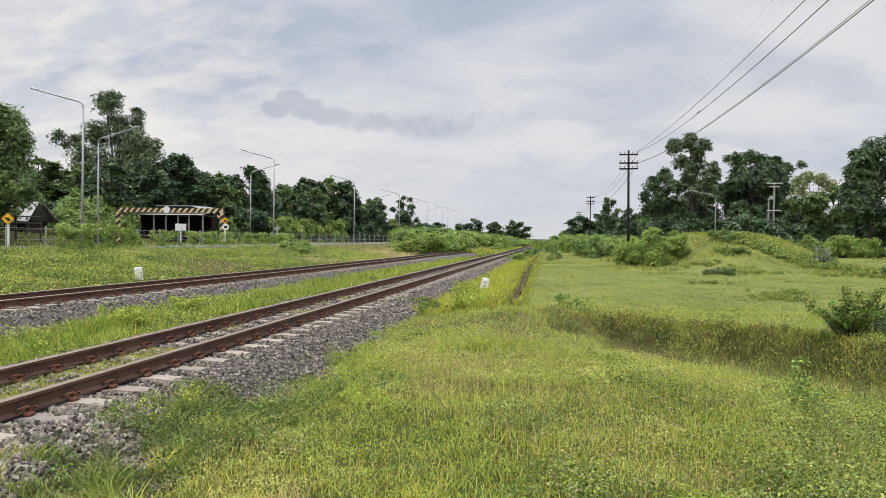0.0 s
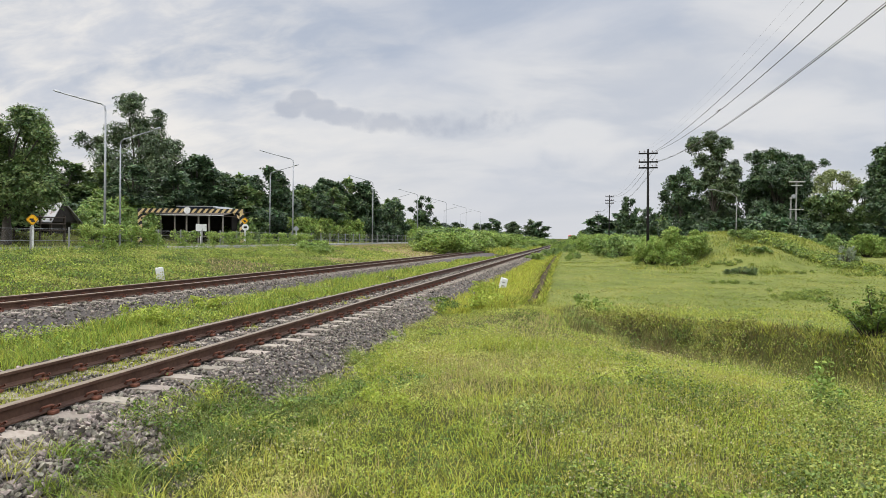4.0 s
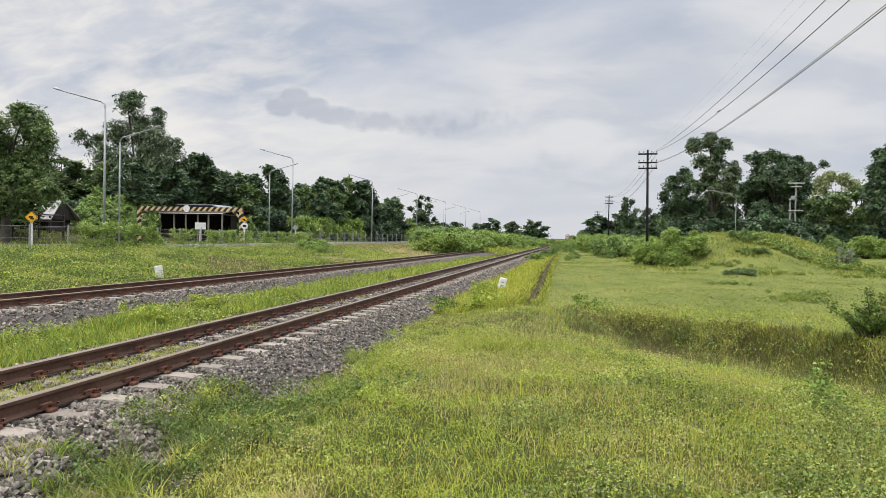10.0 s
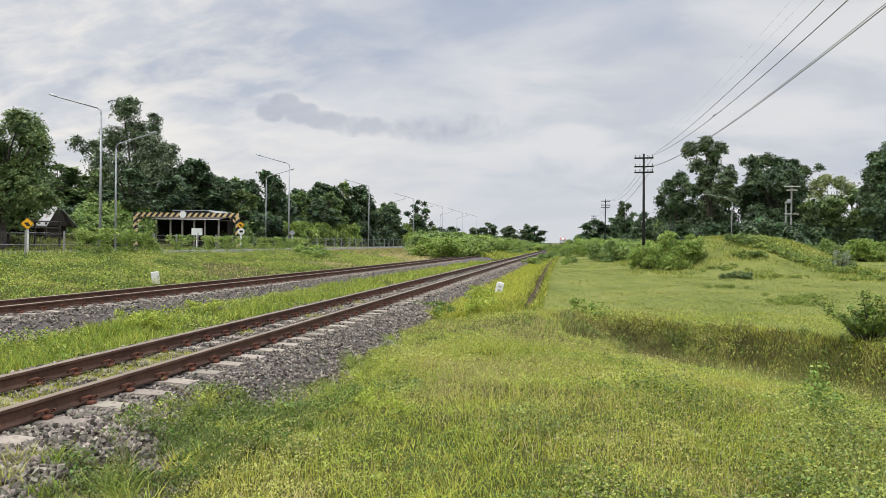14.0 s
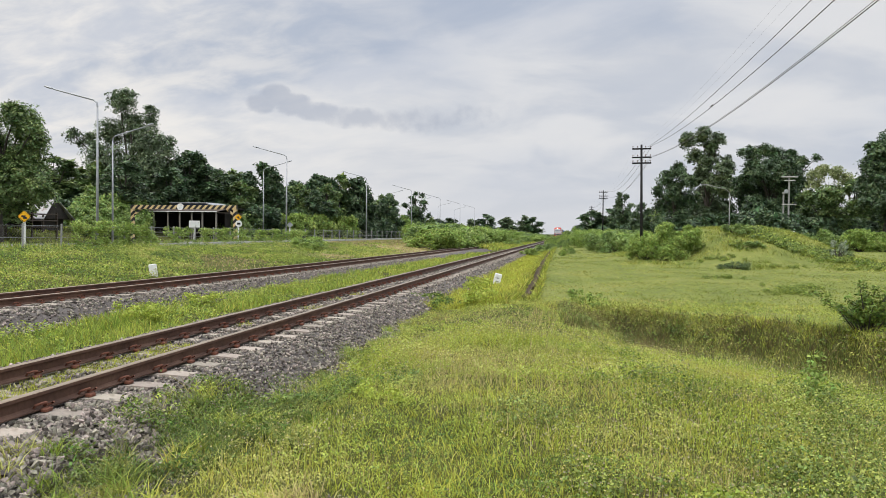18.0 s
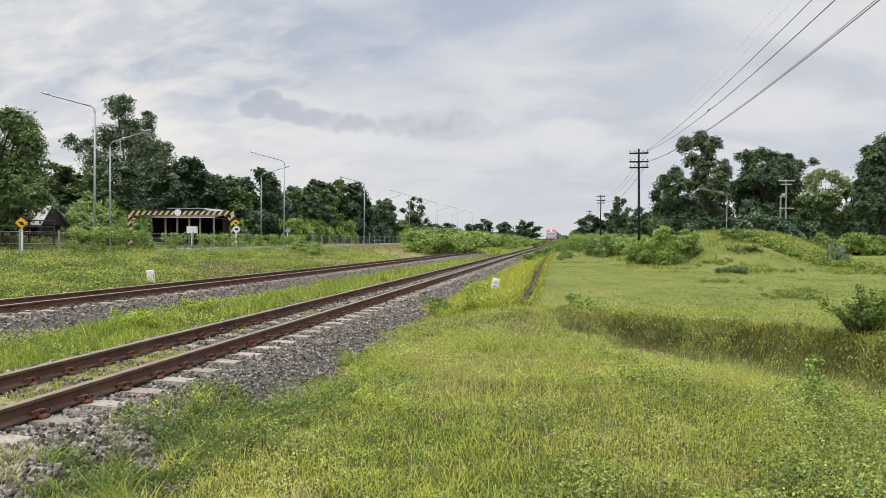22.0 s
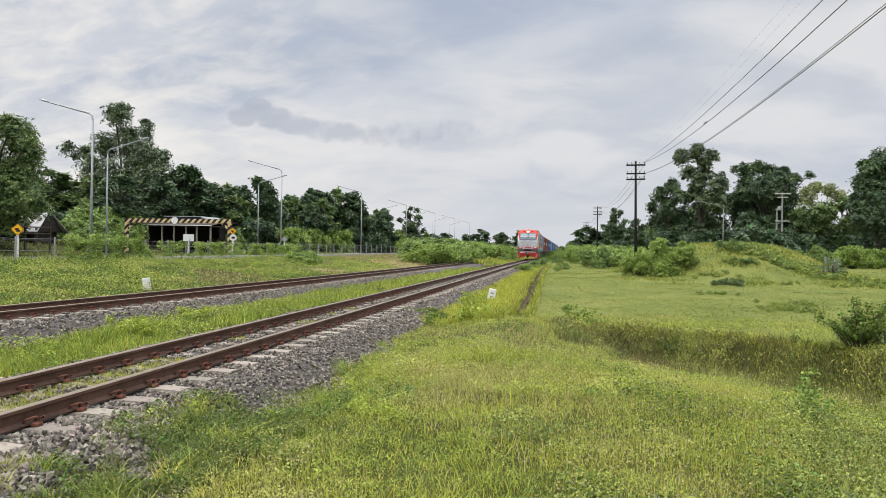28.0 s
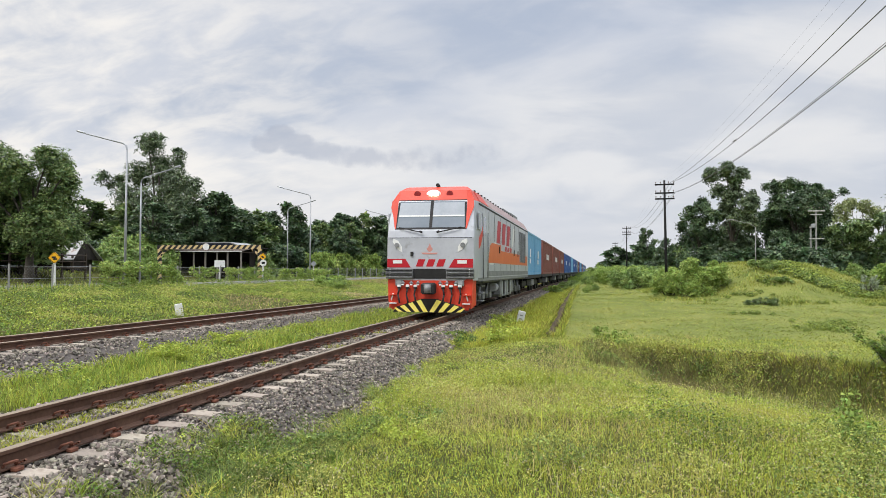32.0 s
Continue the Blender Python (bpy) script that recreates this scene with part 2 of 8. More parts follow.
def fast_mesh(name, verts, quads, mats, idx=None):
    """A mesh from arrays: verts (n, 3) and quads (m, 4); a quad whose last two corners are one is a triangle."""
    me = bpy.data.meshes.new(name)
    verts, quads = np.asarray(verts, dtype=np.float32), np.asarray(quads, dtype=np.int32)
    k = quads.shape[1]
    me.vertices.add(len(verts)), me.loops.add(quads.size), me.polygons.add(len(quads))
    me.vertices.foreach_set("co", verts.ravel())
    me.loops.foreach_set("vertex_index", quads.ravel())
    me.polygons.foreach_set("loop_start", np.arange(0, quads.size, k, dtype=np.int32))
    for m in (mats if isinstance(mats, (list, tuple)) else [mats]):
        me.materials.append(m)
    if idx is not None:
        me.polygons.foreach_set("material_index", np.asarray(idx, dtype=np.int32))
    me.update(calc_edges=True)
    return me


def child(name, data, parent, label="", at=(0, 0, 0), rot=(0, 0, 0)):
    ob = new(name, data)
    ob.parent = parent
    ob.location, ob.rotation_euler = at, [radians(a) for a in rot]
    if label:
        ob["label"] = label
    return ob


def part(name, bm, mat, parent, label="", smooth=False):
    """Links a bmesh as one mesh object under a thing or a part."""
    me = bpy.data.meshes.new(name)
    bm.to_mesh(me)
    bm.free()
    for m in (mat if isinstance(mat, (list, tuple)) else [mat]):
        me.materials.append(m)
    if smooth:
        me.polygons.foreach_set("use_smooth", np.ones(len(me.polygons), dtype=bool))
    return child(name, me, parent, label)


def thing(name, m, label, category, group="", kind=""):
    ob = new(name)
    ob.matrix_basis = m if isinstance(m, Matrix) else pose(*m)
    return tagged(ob, label, category, group, kind)


def box(bm, x0, y0, z0, x1, y1, z1, bevel=0.0, mat=0):
    vs = [bm.verts.new(c) for c in ((x0, y0, z0), (x1, y0, z0), (x1, y1, z0), (x0, y1, z0), (x0, y0, z1), (x1, y0, z1), (x1, y1, z1), (x0, y1, z1))]
    fs = [bm.faces.new([vs[i] for i in q]) for q in ((3, 2, 1, 0), (4, 5, 6, 7), (0, 1, 5, 4), (1, 2, 6, 5), (2, 3, 7, 6), (3, 0, 4, 7))]
    for f_ in fs:
        f_.material_index = mat
    if bevel:
        es = list({e for f_ in fs for e in f_.edges})
        bmesh.ops.bevel(bm, geom=es, offset=bevel, segments=1, affect="EDGES", clamp_overlap=True)
    return bm


def boxes(*specs, bevel=0.0):
    bm = bmesh.new()
    for s in specs:
        box(bm, *s, bevel=bevel)
    return bm


def rod(bm, a, b, r0, r1=None, n=8, caps=True, mat=0):
    """A tapered round bar from a to b."""
    a, b = Vector(a), Vector(b)
    r1 = r0 if r1 is None else r1
    d = (b - a).normalized()
    u = d.orthogonal().normalized()
    w = d.cross(u)
    rings = []
    for c, r in ((a, r0), (b, r1)):
        rings.append([bm.verts.new(c + r * (math.cos(2 * math.pi * i / n) * u + math.sin(2 * math.pi * i / n) * w)) for i in range(n)])
    for i in range(n):
        f_ = bm.faces.new((rings[0][i], rings[0][(i + 1) % n], rings[1][(i + 1) % n], rings[1][i]))
        f_.material_index, f_.smooth = mat, True
    if caps:
        bm.faces.new(rings[0][::-1]).material_index = mat
        bm.faces.new(rings[1]).material_index = mat
    return bm


def rods(*specs, n=8):
    bm = bmesh.new()
    for s in specs:
        rod(bm, *s, n=n)
    return bm


def tube(points, radii, n=7):
    """A bent tapered tube through points, as arrays of verts and quads."""
    pts = [Vector(p) for p in points]
    vs, qs = [], []
    for i, p in enumerate(pts):
        d = (pts[min(i + 1, len(pts) - 1)] - pts[max(i - 1, 0)]).normalized()
        u = (Vector((1, 0, 0)) if abs(d.x) < 0.8 else Vector((0, 1, 0))).cross(d).normalized()
        w = d.cross(u)
        for k in range(n):
            a = 2 * math.pi * k / n
            vs.append(p + radii[i] * (math.cos(a) * u + math.sin(a) * w))
        if i:
            for k in range(n):
                qs.append(((i - 1) * n + k, (i - 1) * n + (k + 1) % n, i * n + (k + 1) % n, i * n + k))
    return [tuple(v) for v in vs], qs


def merged(parts_):
    vs, qs = [], []
    for v, q in parts_:
        o = len(vs)
        vs += v
        qs += [tuple(i + o for i in f_) for f_ in q]
    return vs, qs


# ---------------------------------------------------------------- the lie of the land
TRACK_X = -5.035
GAUGE = 1.07


def siding_x(y):
    return -9.9 - 2.5 * math.exp(-max(y, -20) / 30)


def step(a, b, v):
    k = min(1.0, max(0.0, (v - a) / (b - a)))
    return k * k * (3 - 2 * k)


def crest_y(x):
    return max(13.0, 19.25 - 0.6 * max(0.0, x - 2.2) - 0.7 * max(0.0, x - 4.2) + 0.22 * math.sin(x * 1.7) + 0.2 * math.sin(x * 3.7 + 1) + 0.1 * math.sin(x * 8.3))


def lip_y(x):
    return max(9.6, 14.6 - 1.15 * max(0.0, x) + 0.4 * math.sin(x * 2.3 + 0.5))


def drain_x(y):
    return -1.22 - 0.0115 * (y - 18) + 0.03 * math.sin(y * 0.7)


def ground_z(x, y):
    """Height of the ground; the rails' running surface is 0."""
    near = -0.17 - 0.32 * step(0.6, 4.5, x) - 0.10 * step(3.5, 9.0, x)
    near -= 0.66 * step(7, 17, y) * step(-1.5, 1.5, x) * (1 - 0.45 * step(3, 9, x))
    lawn = -0.50 + 0.42 * step(20, 42, y) + 0.1 * step(42, 90, y)
    cy = crest_y(x)
    ly = lip_y(x)
    near -= 0.42 * step(ly, ly + 2.0, y) * step(-0.2, 1.8, x)
    k = step(cy - 1.7, cy + 0.05, y)
    right = near * (1 - k) + lawn * k
    # verge between the ballast and the drain
    verge = -0.36 - 0.10 * step(8, 20, y)
    s = step(-3.0, -0.9, x)
    z = verge * (1 - s) + right * s
    if x < -3.2:
        z = -0.42
    # left of the sidings the bank climbs to the road
    b = siding_x(y)
    if x < b - 1.6:
        z = -0.40 + 0.25 * step(0, 2.5, b - 1.6 - x) + 0.50 * step(1.5, 12.0, b - 1.6 - x)
    # beyond the road the field rises
    if x < -37.5:
        z += 1.15 * step(0, 8, -37.5 - x) * (1 - step(75, 110, y))
    # mound of overgrown spoil
    mx, my = (x - 10.6) / 5.6, (y - 50) / 7.5
    z += 2.0 * math.exp(-(mx * mx + my * my) ** 1.7)
    mx, my = (x - 9.0) / 2.6, (y - 42) / 3.0
    z += 0.75 * math.exp(-(mx * mx + my * my)) + 0.22 * max(0.0, noise.noise((x * 0.45, y * 0.45, 6.0))) * step(36, 42, y) * step(5, 8, x) * (1 - step(17, 21, x))
    # shallow drain beside the verge
    if 16.5 < y < 110:
        d = abs(x - drain_x(y))
        if d < 0.34:
            z -= 0.5 * (1 - step(0.08, 0.34, d)) * step(16.5, 18.5, y)
    z += 0.05 * noise.noise((x * 0.35, y * 0.35, 0.0)) * step(-3.2, -2.4, x) + (0.03 * noise.noise((x * 1.1, y * 1.1, 3.0)) if x > -3 else 0)
    return z


def axis(lo, hi, fine_lo, fine_hi, d, grow=1.16):
    out = list(np.arange(fine_lo, fine_hi + 1e-6, d))
    s, v = d, fine_hi
    while v < hi:
        s *= grow
        v += s
        out.append(v)
    s, v = d, fine_lo
    while v > lo:
        s *= grow
        v -= s
        out.insert(0, v)
    return out


def build_ground():
    xs = axis(-2500, 2500, -14, 16, 0.22)
    ys = axis(-1500, 4000, 2, 30, 0.22, 1.09)
    n = len(xs)
    verts = [(x, y, ground_z(x, y)) for y in ys for x in xs]
    faces, idx = [], []
    for j in range(len(ys) - 1):
        for i in range(n - 1):
            faces.append((j * n + i, j * n + i + 1, (j + 1) * n + i + 1, (j + 1) * n + i))
            x, y = 0.5 * (xs[i] + xs[i + 1]), 0.5 * (ys[j] + ys[j + 1])
            m = 0
            if -25 < x < siding_x(y) - 2.0 and y > 45 + 5 * noise.noise((x * 0.3, y * 0.1, 7.0)) and y < 105 and x > siding_x(y) - 9 - 3 * noise.noise((x * 0.2, y * 0.2, 8.0)):
                m = 1
            elif y > crest_y(max(x, -3)) - 0.1 and x > -3:
                m = 2
            idx.append(m)
    g = new("ground", mesh_of("ground", verts, faces, [SOIL, DRY, LAWN], idx, smooth=True))
    tagged(g, "uneven green grassy ground with a ditch, a drain and a mound", "ground", kind="structure")


build_ground()


def build_bare_patch():
    """Trodden gravelly soil with a ragged edge."""
    verts, faces = [(-1.35, 3.5, ground_z(-1.35, 3.5) + 0.006)], []
    n, rings = 72, 6
    for k in range(1, rings + 1):
        for i in range(n):
            a = 2 * math.pi * i / n
            r = (0.62 + 0.45 * noise.noise((math.cos(a) * 2.2, math.sin(a) * 2.2, 5.0)) + 0.22 * noise.noise((math.cos(a) * 7, math.sin(a) * 7, 9.0))) * k / rings
            x, y = -1.35 + 1.25 * r * math.cos(a), 3.5 + 1.0 * r * math.sin(a)
            verts.append((x, y, ground_z(x, y) + 0.006 - 0.02 * (k / rings) ** 6))
    for i in range(n):
        j = (i + 1) % n
        faces.append((0, 1 + i, 1 + j))
        for k in range(rings - 1):
            a = 1 + k * n
            faces.append((a + i, a + n + i, a + n + j, a + j))
    tagged(new("bare_patch", mesh_of("bare_patch", verts, faces, MUD, smooth=True)), "bare trodden patch of gravelly brown soil", "bare ground", kind="structure")


build_bare_patch()


def build_drain():
    """The bare earth channel beside the verge."""
    verts, faces = [], []
    prof = [(-0.26, 0.02), (-0.17, -0.14), (-0.09, -0.30), (0.07, -0.31), (0.15, -0.10), (0.21, 0.03)]
    ys = list(np.arange(17.4, 110, 0.2))
    for j, y in enumerate(ys):
        xc = drain_x(y) + 0.05 * noise.noise((y * 0.8, 4.0, 0.0))
        k = (0.44 + 0.40 * noise.noise((y * 0.9, 0.0, 9.0))) * step(17.3, 18.6, y)
        z = 0.5 * (ground_z(xc - 0.4, y) + ground_z(xc + 0.5, y))
        verts += [(xc + a * k, y, z + b * min(1, k) + 0.05 * noise.noise((a * 9, y * 2.5, 0.0))) for a, b in prof]
        if j:
            n = len(prof)
            faces += [((j - 1) * n + i, (j - 1) * n + i + 1, j * n + i + 1, j * n + i) for i in range(n - 1)]
    tagged(new("drain_channel", mesh_of("drain_channel", verts, faces, EARTH, smooth=True)), "narrow bare earth drain beside the verge", "ditch", kind="structure")


build_drain()


def bed_mesh(path_x, y0, y1, step_y, half_top, half_foot, top, foot):
    verts, faces = [], []
    ys = list(np.arange(y0, y1, step_y))
    prof = [(-half_foot, foot), (-half_top - 0.15, top - 0.04), (-half_top + 0.2, top), (0, top), (half_top - 0.2, top), (half_top + 0.15, top - 0.04), (half_foot, foot)]
    for j, y in enumerate(ys):
        for dx, z in prof:
            verts.append((path_x(y) + dx, y, z + 0.02 * noise.noise((dx * 2, y * 2, 1.0))))
        if j:
            for i in range(len(prof) - 1):
                a = (j - 1) * len(prof) + i
                faces.append((a, a + 1, a + len(prof) + 1, a + len(prof)))
    return mesh_of("ballast_bed", verts, faces, BED, smooth=True)


def rail_mesh(path_x, off, y0, y1, dy):
    """A flat-bottomed rail: head, web and foot, swept along the line."""
    half = [(0.0, 0.0), (0.026, 0.0), (0.034, -0.008), (0.034, -0.036), (0.010, -0.048), (0.008, -0.122), (0.030, -0.134), (0.066, -0.142), (0.066, -0.154)]
    prof = [(-a, b) for a, b in half[:0:-1]] + half
    n = len(prof)
    verts, faces, idx = [], [], []
    ys = list(np.arange(y0, y1 + dy, dy))
    for j, y in enumerate(ys):
        for dx, z in prof:
            verts.append((path_x(y) + off + dx, y, z))
        if j:
            for i in range(n - 1):
                a = (j - 1) * n + i
                faces.append((a, a + 1, a + n + 1, a + n))
                idx.append(1 if prof[i][1] > -0.009 and prof[i + 1][1] > -0.009 else 0)
    return mesh_of("rail", verts, faces, [RAIL_SIDE, RAIL_TOP], idx)


def sleeper_mesh():
    bm = bmesh.new()
    prof = [(-0.13, -0.30), (0.13, -0.30), (0.11, -0.165), (-0.11, -0.165)]
    xs = [-1.0, -0.75, -0.25, 0.25, 0.75, 1.0]
    dz = [-0.01, 0.0, -0.025, -0.025, 0.0, -0.01]
    rings = [[bm.verts.new((x, py, pz + (d if pz > -0.2 else 0))) for py, pz in prof] for x, d in zip(xs, dz)]
    for a, b in zip(rings, rings[1:]):
        for k in range(4):
            bm.faces.new((a[k], a[(k + 1) % 4], b[(k + 1) % 4], b[k]))
    bm.faces.new(rings[0][::-1]), bm.faces.new(rings[-1])
    bmesh.ops.recalc_face_normals(bm, faces=bm.faces)
    me = bpy.data.meshes.new("sleeper")
    bm.to_mesh(me)
    bm.free()
    me.materials.append(SLEEPER)
    return me


def clip_mesh():
    """A bent spring clip with its shoulder, beside the rail foot."""
    pts = [(0.03, -0.07, -0.135), (0.05, -0.075, -0.105), (0.085, -0.055, -0.092), (0.10, -0.02, -0.088), (0.085, 0.02, -0.10), (0.055, 0.03, -0.125), (0.05, 0.06, -0.13), (0.075, 0.085, -0.12), (0.105, 0.075, -0.105), (0.115, 0.05, -0.105)]
    v, q = tube(pts, [0.012] * len(pts), 6)
    bm = bmesh.new()
    box(bm, 0.068, -0.045, -0.17, 0.13, 0.045, -0.135, bevel=0.008)
    vs = [bm.verts.new(c) for c in v]
    for f_ in q:
        bm.faces.new([vs[i] for i in f_])
    me = bpy.data.meshes.new("clip")
    bm.to_mesh(me)
    bm.free()
    me.materials.append(CLIP)
    return me


SLEEPER_ME, CLIP_ME = sleeper_mesh(), clip_mesh()


def build_track(label, path_x, y0, y1, y_sleepers, y_clips, phase, both):
    tr = thing("railway_track", (0, 0, 0), label, "railway track", kind="structure")
    child("ballast_bed", bed_mesh(path_x, y0, y1, 0.5, 1.28, 1.95, -0.195, -0.50), tr, "grey crushed stone ballast")
    for off in (-GAUGE / 2, GAUGE / 2):
        child("rail", rail_mesh(path_x, off, y0, y1, 4.0 if path_x(0) == path_x(50) else 1.0), tr, "rusty steel rail with a worn head")
    rnd = random.Random(5)
    y = phase
    while y < y_sleepers:
        child("sleeper", SLEEPER_ME, tr, at=(path_x(y) + rnd.uniform(-0.02, 0.02), y, rnd.uniform(-0.006, 0.002)), rot=(0, 0, rnd.uniform(-0.8, 0.8)))
        if y < y_clips:
            for off in (-GAUGE / 2, GAUGE / 2):
                for side in (0, 180):
                    if both or side == 0:
                        child("clip", CLIP_ME, tr, at=(path_x(y) + off, y + rnd.uniform(-0.02, 0.02), 0), rot=(0, 0, side))
        y += 0.6
    return tr


def main_x(y):
    return TRACK_X


build_track("straight metre-gauge main track with rusty rails on concrete sleepers", main_x, -60, 1100, 70, 27, -8.925, True)
build_track("rusty siding track on concrete sleepers in grey ballast", siding_x, -20, 112, 62, 30, 9.2, False)


# ---------------------------------------------------------------- trees and bushes
def leaf_cloud(rng, centres, radii, count, size, droop=0.0):
    """Small bent leaves strewn in clumps: each leaf is a bent quad."""
    centres, radii = np.asarray(centres), np.asarray(radii)
    w = radii ** 2
    pick = rng.choice(len(centres), count, p=w / w.sum())
    d = rng.normal(size=(count, 3))
    d /= np.linalg.norm(d, axis=1)[:, None]
    d[:, 2] = np.abs(d[:, 2]) * np.where(rng.random(count) < 0.72, 1, -1)
    rad = radii[pick] * (1 - 0.6 * rng.random(count) ** 2) * rng.uniform(0.7, 1.25, count)
    p = centres[pick] + d * rad[:, None] * np.array([1, 1, 0.78])
    nrm = d + rng.normal(scale=0.55, size=(count, 3)) + np.array([0, 0, 0.35])
    nrm /= np.linalg.norm(nrm, axis=1)[:, None]
    t = np.cross(nrm, rng.normal(size=(count, 3)))
    t[:, 2] -= droop
    t /= np.linalg.norm(t, axis=1)[:, None]
    b = np.cross(nrm, t)
    s = size * rng.uniform(0.6, 1.35, count)[:, None]
    fold = nrm * s * 0.16
    v = np.stack([p - t * s * 0.5, p + b * s * 0.30 + fold, p + t * s * 0.5, p - b * s * 0.30 + fold], 1)
    return v.reshape(-1, 3), np.arange(count * 4).reshape(-1, 4)


def crown_lobes(rng, h, r, base, n, open_=0.0):
    """Round masses (x, y, z, radius) that make up an uneven crown between the heights base and h."""
    out = []
    zc, zr = 0.5 * (h + base), 0.5 * (h - base)
    for i in range(n):
        k = i / (n - 1)
        z = base + 0.12 * zr + (1.78 * zr) * k
        a = i * 2.4 + rng.uniform(-0.6, 0.6)
        wide = math.sqrt(max(0.08, 1 - ((z - zc + 0.25 * zr) / (1.22 * zr)) ** 2))
        q = r * rng.uniform(0.26, 0.44) * (1 - 0.4 * k) * (1 - 0.25 * open_)
        d = max(0.0, r * wide - q) * rng.uniform(0.55, 1.05)
        out.append((math.cos(a) * d, math.sin(a) * d, min(z, h - q), q))
    out += [(0.1 * r, 0.0, zc - 0.1 * zr, 0.42 * r), (-0.1 * r, 0.1 * r, zc - 0.5 * zr, 0.42 * r)]
    return out


def spray_cloud(rng, lobes, count, size, pad, per=26):
    """Leaves in flat drooping sprays over the outside of the lobes, with dark gaps between the sprays and a thin filling inside."""
    lobes = np.asarray(lobes, dtype=float)
    small = np.repeat(lobes, 3, axis=0)
    off = rng.normal(size=(len(small), 3))
    off *= (0.62 * small[:, 3] * rng.uniform(0.5, 1.0, len(small)) / np.linalg.norm(off, axis=1))[:, None]
    small[:, :3] += off
    small[:, 3] *= rng.uniform(0.4, 0.68, len(small))
    lobes = np.concatenate([lobes * np.array([1, 1, 1, 0.9]), small])
    c, rad = lobes[:, :3], lobes[:, 3]
    m = int(1.9 * count / per)
    w = rad ** 2
    pick = rng.choice(len(lobes), m, p=w / w.sum())
    d = rng.normal(size=(m, 3)) + np.array([0, 0, 0.30])
    d /= np.linalg.norm(d, axis=1)[:, None]
    p = c[pick] + d * (rad[pick] * rng.uniform(0.7, 1.25, m))[:, None]
    gap = np.linalg.norm(p[:, None] - c[None], axis=2) / rad[None]
    gap[np.arange(m), pick] = 9
    keep = np.where((gap.min(1) > 0.82) | (rng.random(m) < 0.10))[0][:int(0.84 * count / per)]
    p, d = p[keep], d[keep]
    ax = 0.55 * d + np.array([0, 0, 0.75]) + rng.normal(scale=0.22, size=d.shape)
    ax /= np.linalg.norm(ax, axis=1)[:, None]
    n = len(p) * per
    i = np.repeat(np.arange(len(p)), per)
    u = np.cross(ax, rng.normal(size=ax.shape))
    u /= np.linalg.norm(u, axis=1)[:, None]
    v = np.cross(ax, u)
    pr = pad * rng.uniform(0.6, 1.4, len(p))
    f, a = np.sqrt(rng.random(n)), rng.uniform(0, 6.283, n)
    rr = (pr[i] * f)[:, None]
    pos = p[i] + u[i] * rr * np.cos(a)[:, None] + v[i] * rr * np.sin(a)[:, None] + ax[i] * (pr[i] * (rng.normal(scale=0.14, size=n) - 0.45 * f ** 2))[:, None]
    nrm = ax[i] + rng.normal(scale=0.42, size=(n, 3))
    # filling
    k = count - n
    if k > 0:
        pk = rng.choice(len(lobes), k, p=w / w.sum())
        dd = rng.normal(size=(k, 3))
        dd *= (rad[pk] * 0.8 * rng.random(k) ** 0.4 / np.linalg.norm(dd, axis=1))[:, None]
        pos, nrm = np.concatenate([pos, c[pk] + dd]), np.concatenate([nrm, rng.normal(size=(k, 3))])
    nrm /= np.linalg.norm(nrm, axis=1)[:, None]
    n = len(pos)
    t = np.cross(nrm, rng.normal(size=(n, 3)))
    t /= np.linalg.norm(t, axis=1)[:, None]
    b = np.cross(nrm, t)
    s = size * rng.uniform(0.6, 1.4, n)[:, None]
    s[n - max(k, 0):] *= 2.0
    vs = np.stack([pos - t * s * 0.34, pos + t * s * 0.34 + b * s * 0.1, pos + b * s * 0.85], 1)
    return vs.reshape(-1, 3), np.arange(n * 3).reshape(-1, 3)


def wood(rng, lobes, foot, r0):
    """Trunk and limbs that reach the lobes."""
    top = max(l_[2] for l_ in lobes)
    mid = np.mean([l_[:2] for l_ in lobes], axis=0)
    fork = foot + 0.22 * (top - foot)
    ways = [(0.0, 0.0, foot - 0.4), (0.15 * mid[0] + 0.1 * r0, 0.0, foot + 0.12 * (top - foot)), (0.3 * mid[0], 0.3 * mid[1], fork), (0.6 * mid[0] + r0, 0.6 * mid[1], foot + 0.55 * (top - foot)), (0.7 * mid[0], mid[1], foot + 0.85 * (top - foot))]
    limbs = []
    for l_ in lobes[:: max(1, len(lobes) // 9)]:
        s = Vector((0.3 * mid[0], 0.3 * mid[1], fork + max(0.0, l_[2] - fork) * rng.uniform(0.1, 0.4)))
        e = Vector(l_[:3])
        limbs.append(tube([s, s.lerp(e, 0.5) + Vector((0, 0, 0.05 * (top - foot))), e, e + Vector((e.x - s.x, e.y - s.y, 1.0)).normalized() * l_[3] * 0.7], [r0 * 0.42, r0 * 0.24, r0 * 0.1, r0 * 0.03], 5))
    return tube(ways, [r0 * 1.3, r0, r0 * 0.8, r0 * 0.45, r0 * 0.12], 8), limbs


def make_tree(name, seed, lobes, foot, leaves, size, pad, mat, label, r0=0.24):
    rng = np.random.default_rng(seed)
    t = thing(name, (0, 0, 0), label, "tree")
    trunk, limbs = wood(rng, lobes, foot, r0)
    child("trunk", mesh_of("trunk", *trunk, BARK, smooth=True), t)
    for l_ in limbs:
        child("limb", mesh_of("limb", *l_, BARK, smooth=True), t)
    child("crown", fast_mesh("crown", *spray_cloud(rng, lobes, leaves, size, pad), mat), t)
    return t


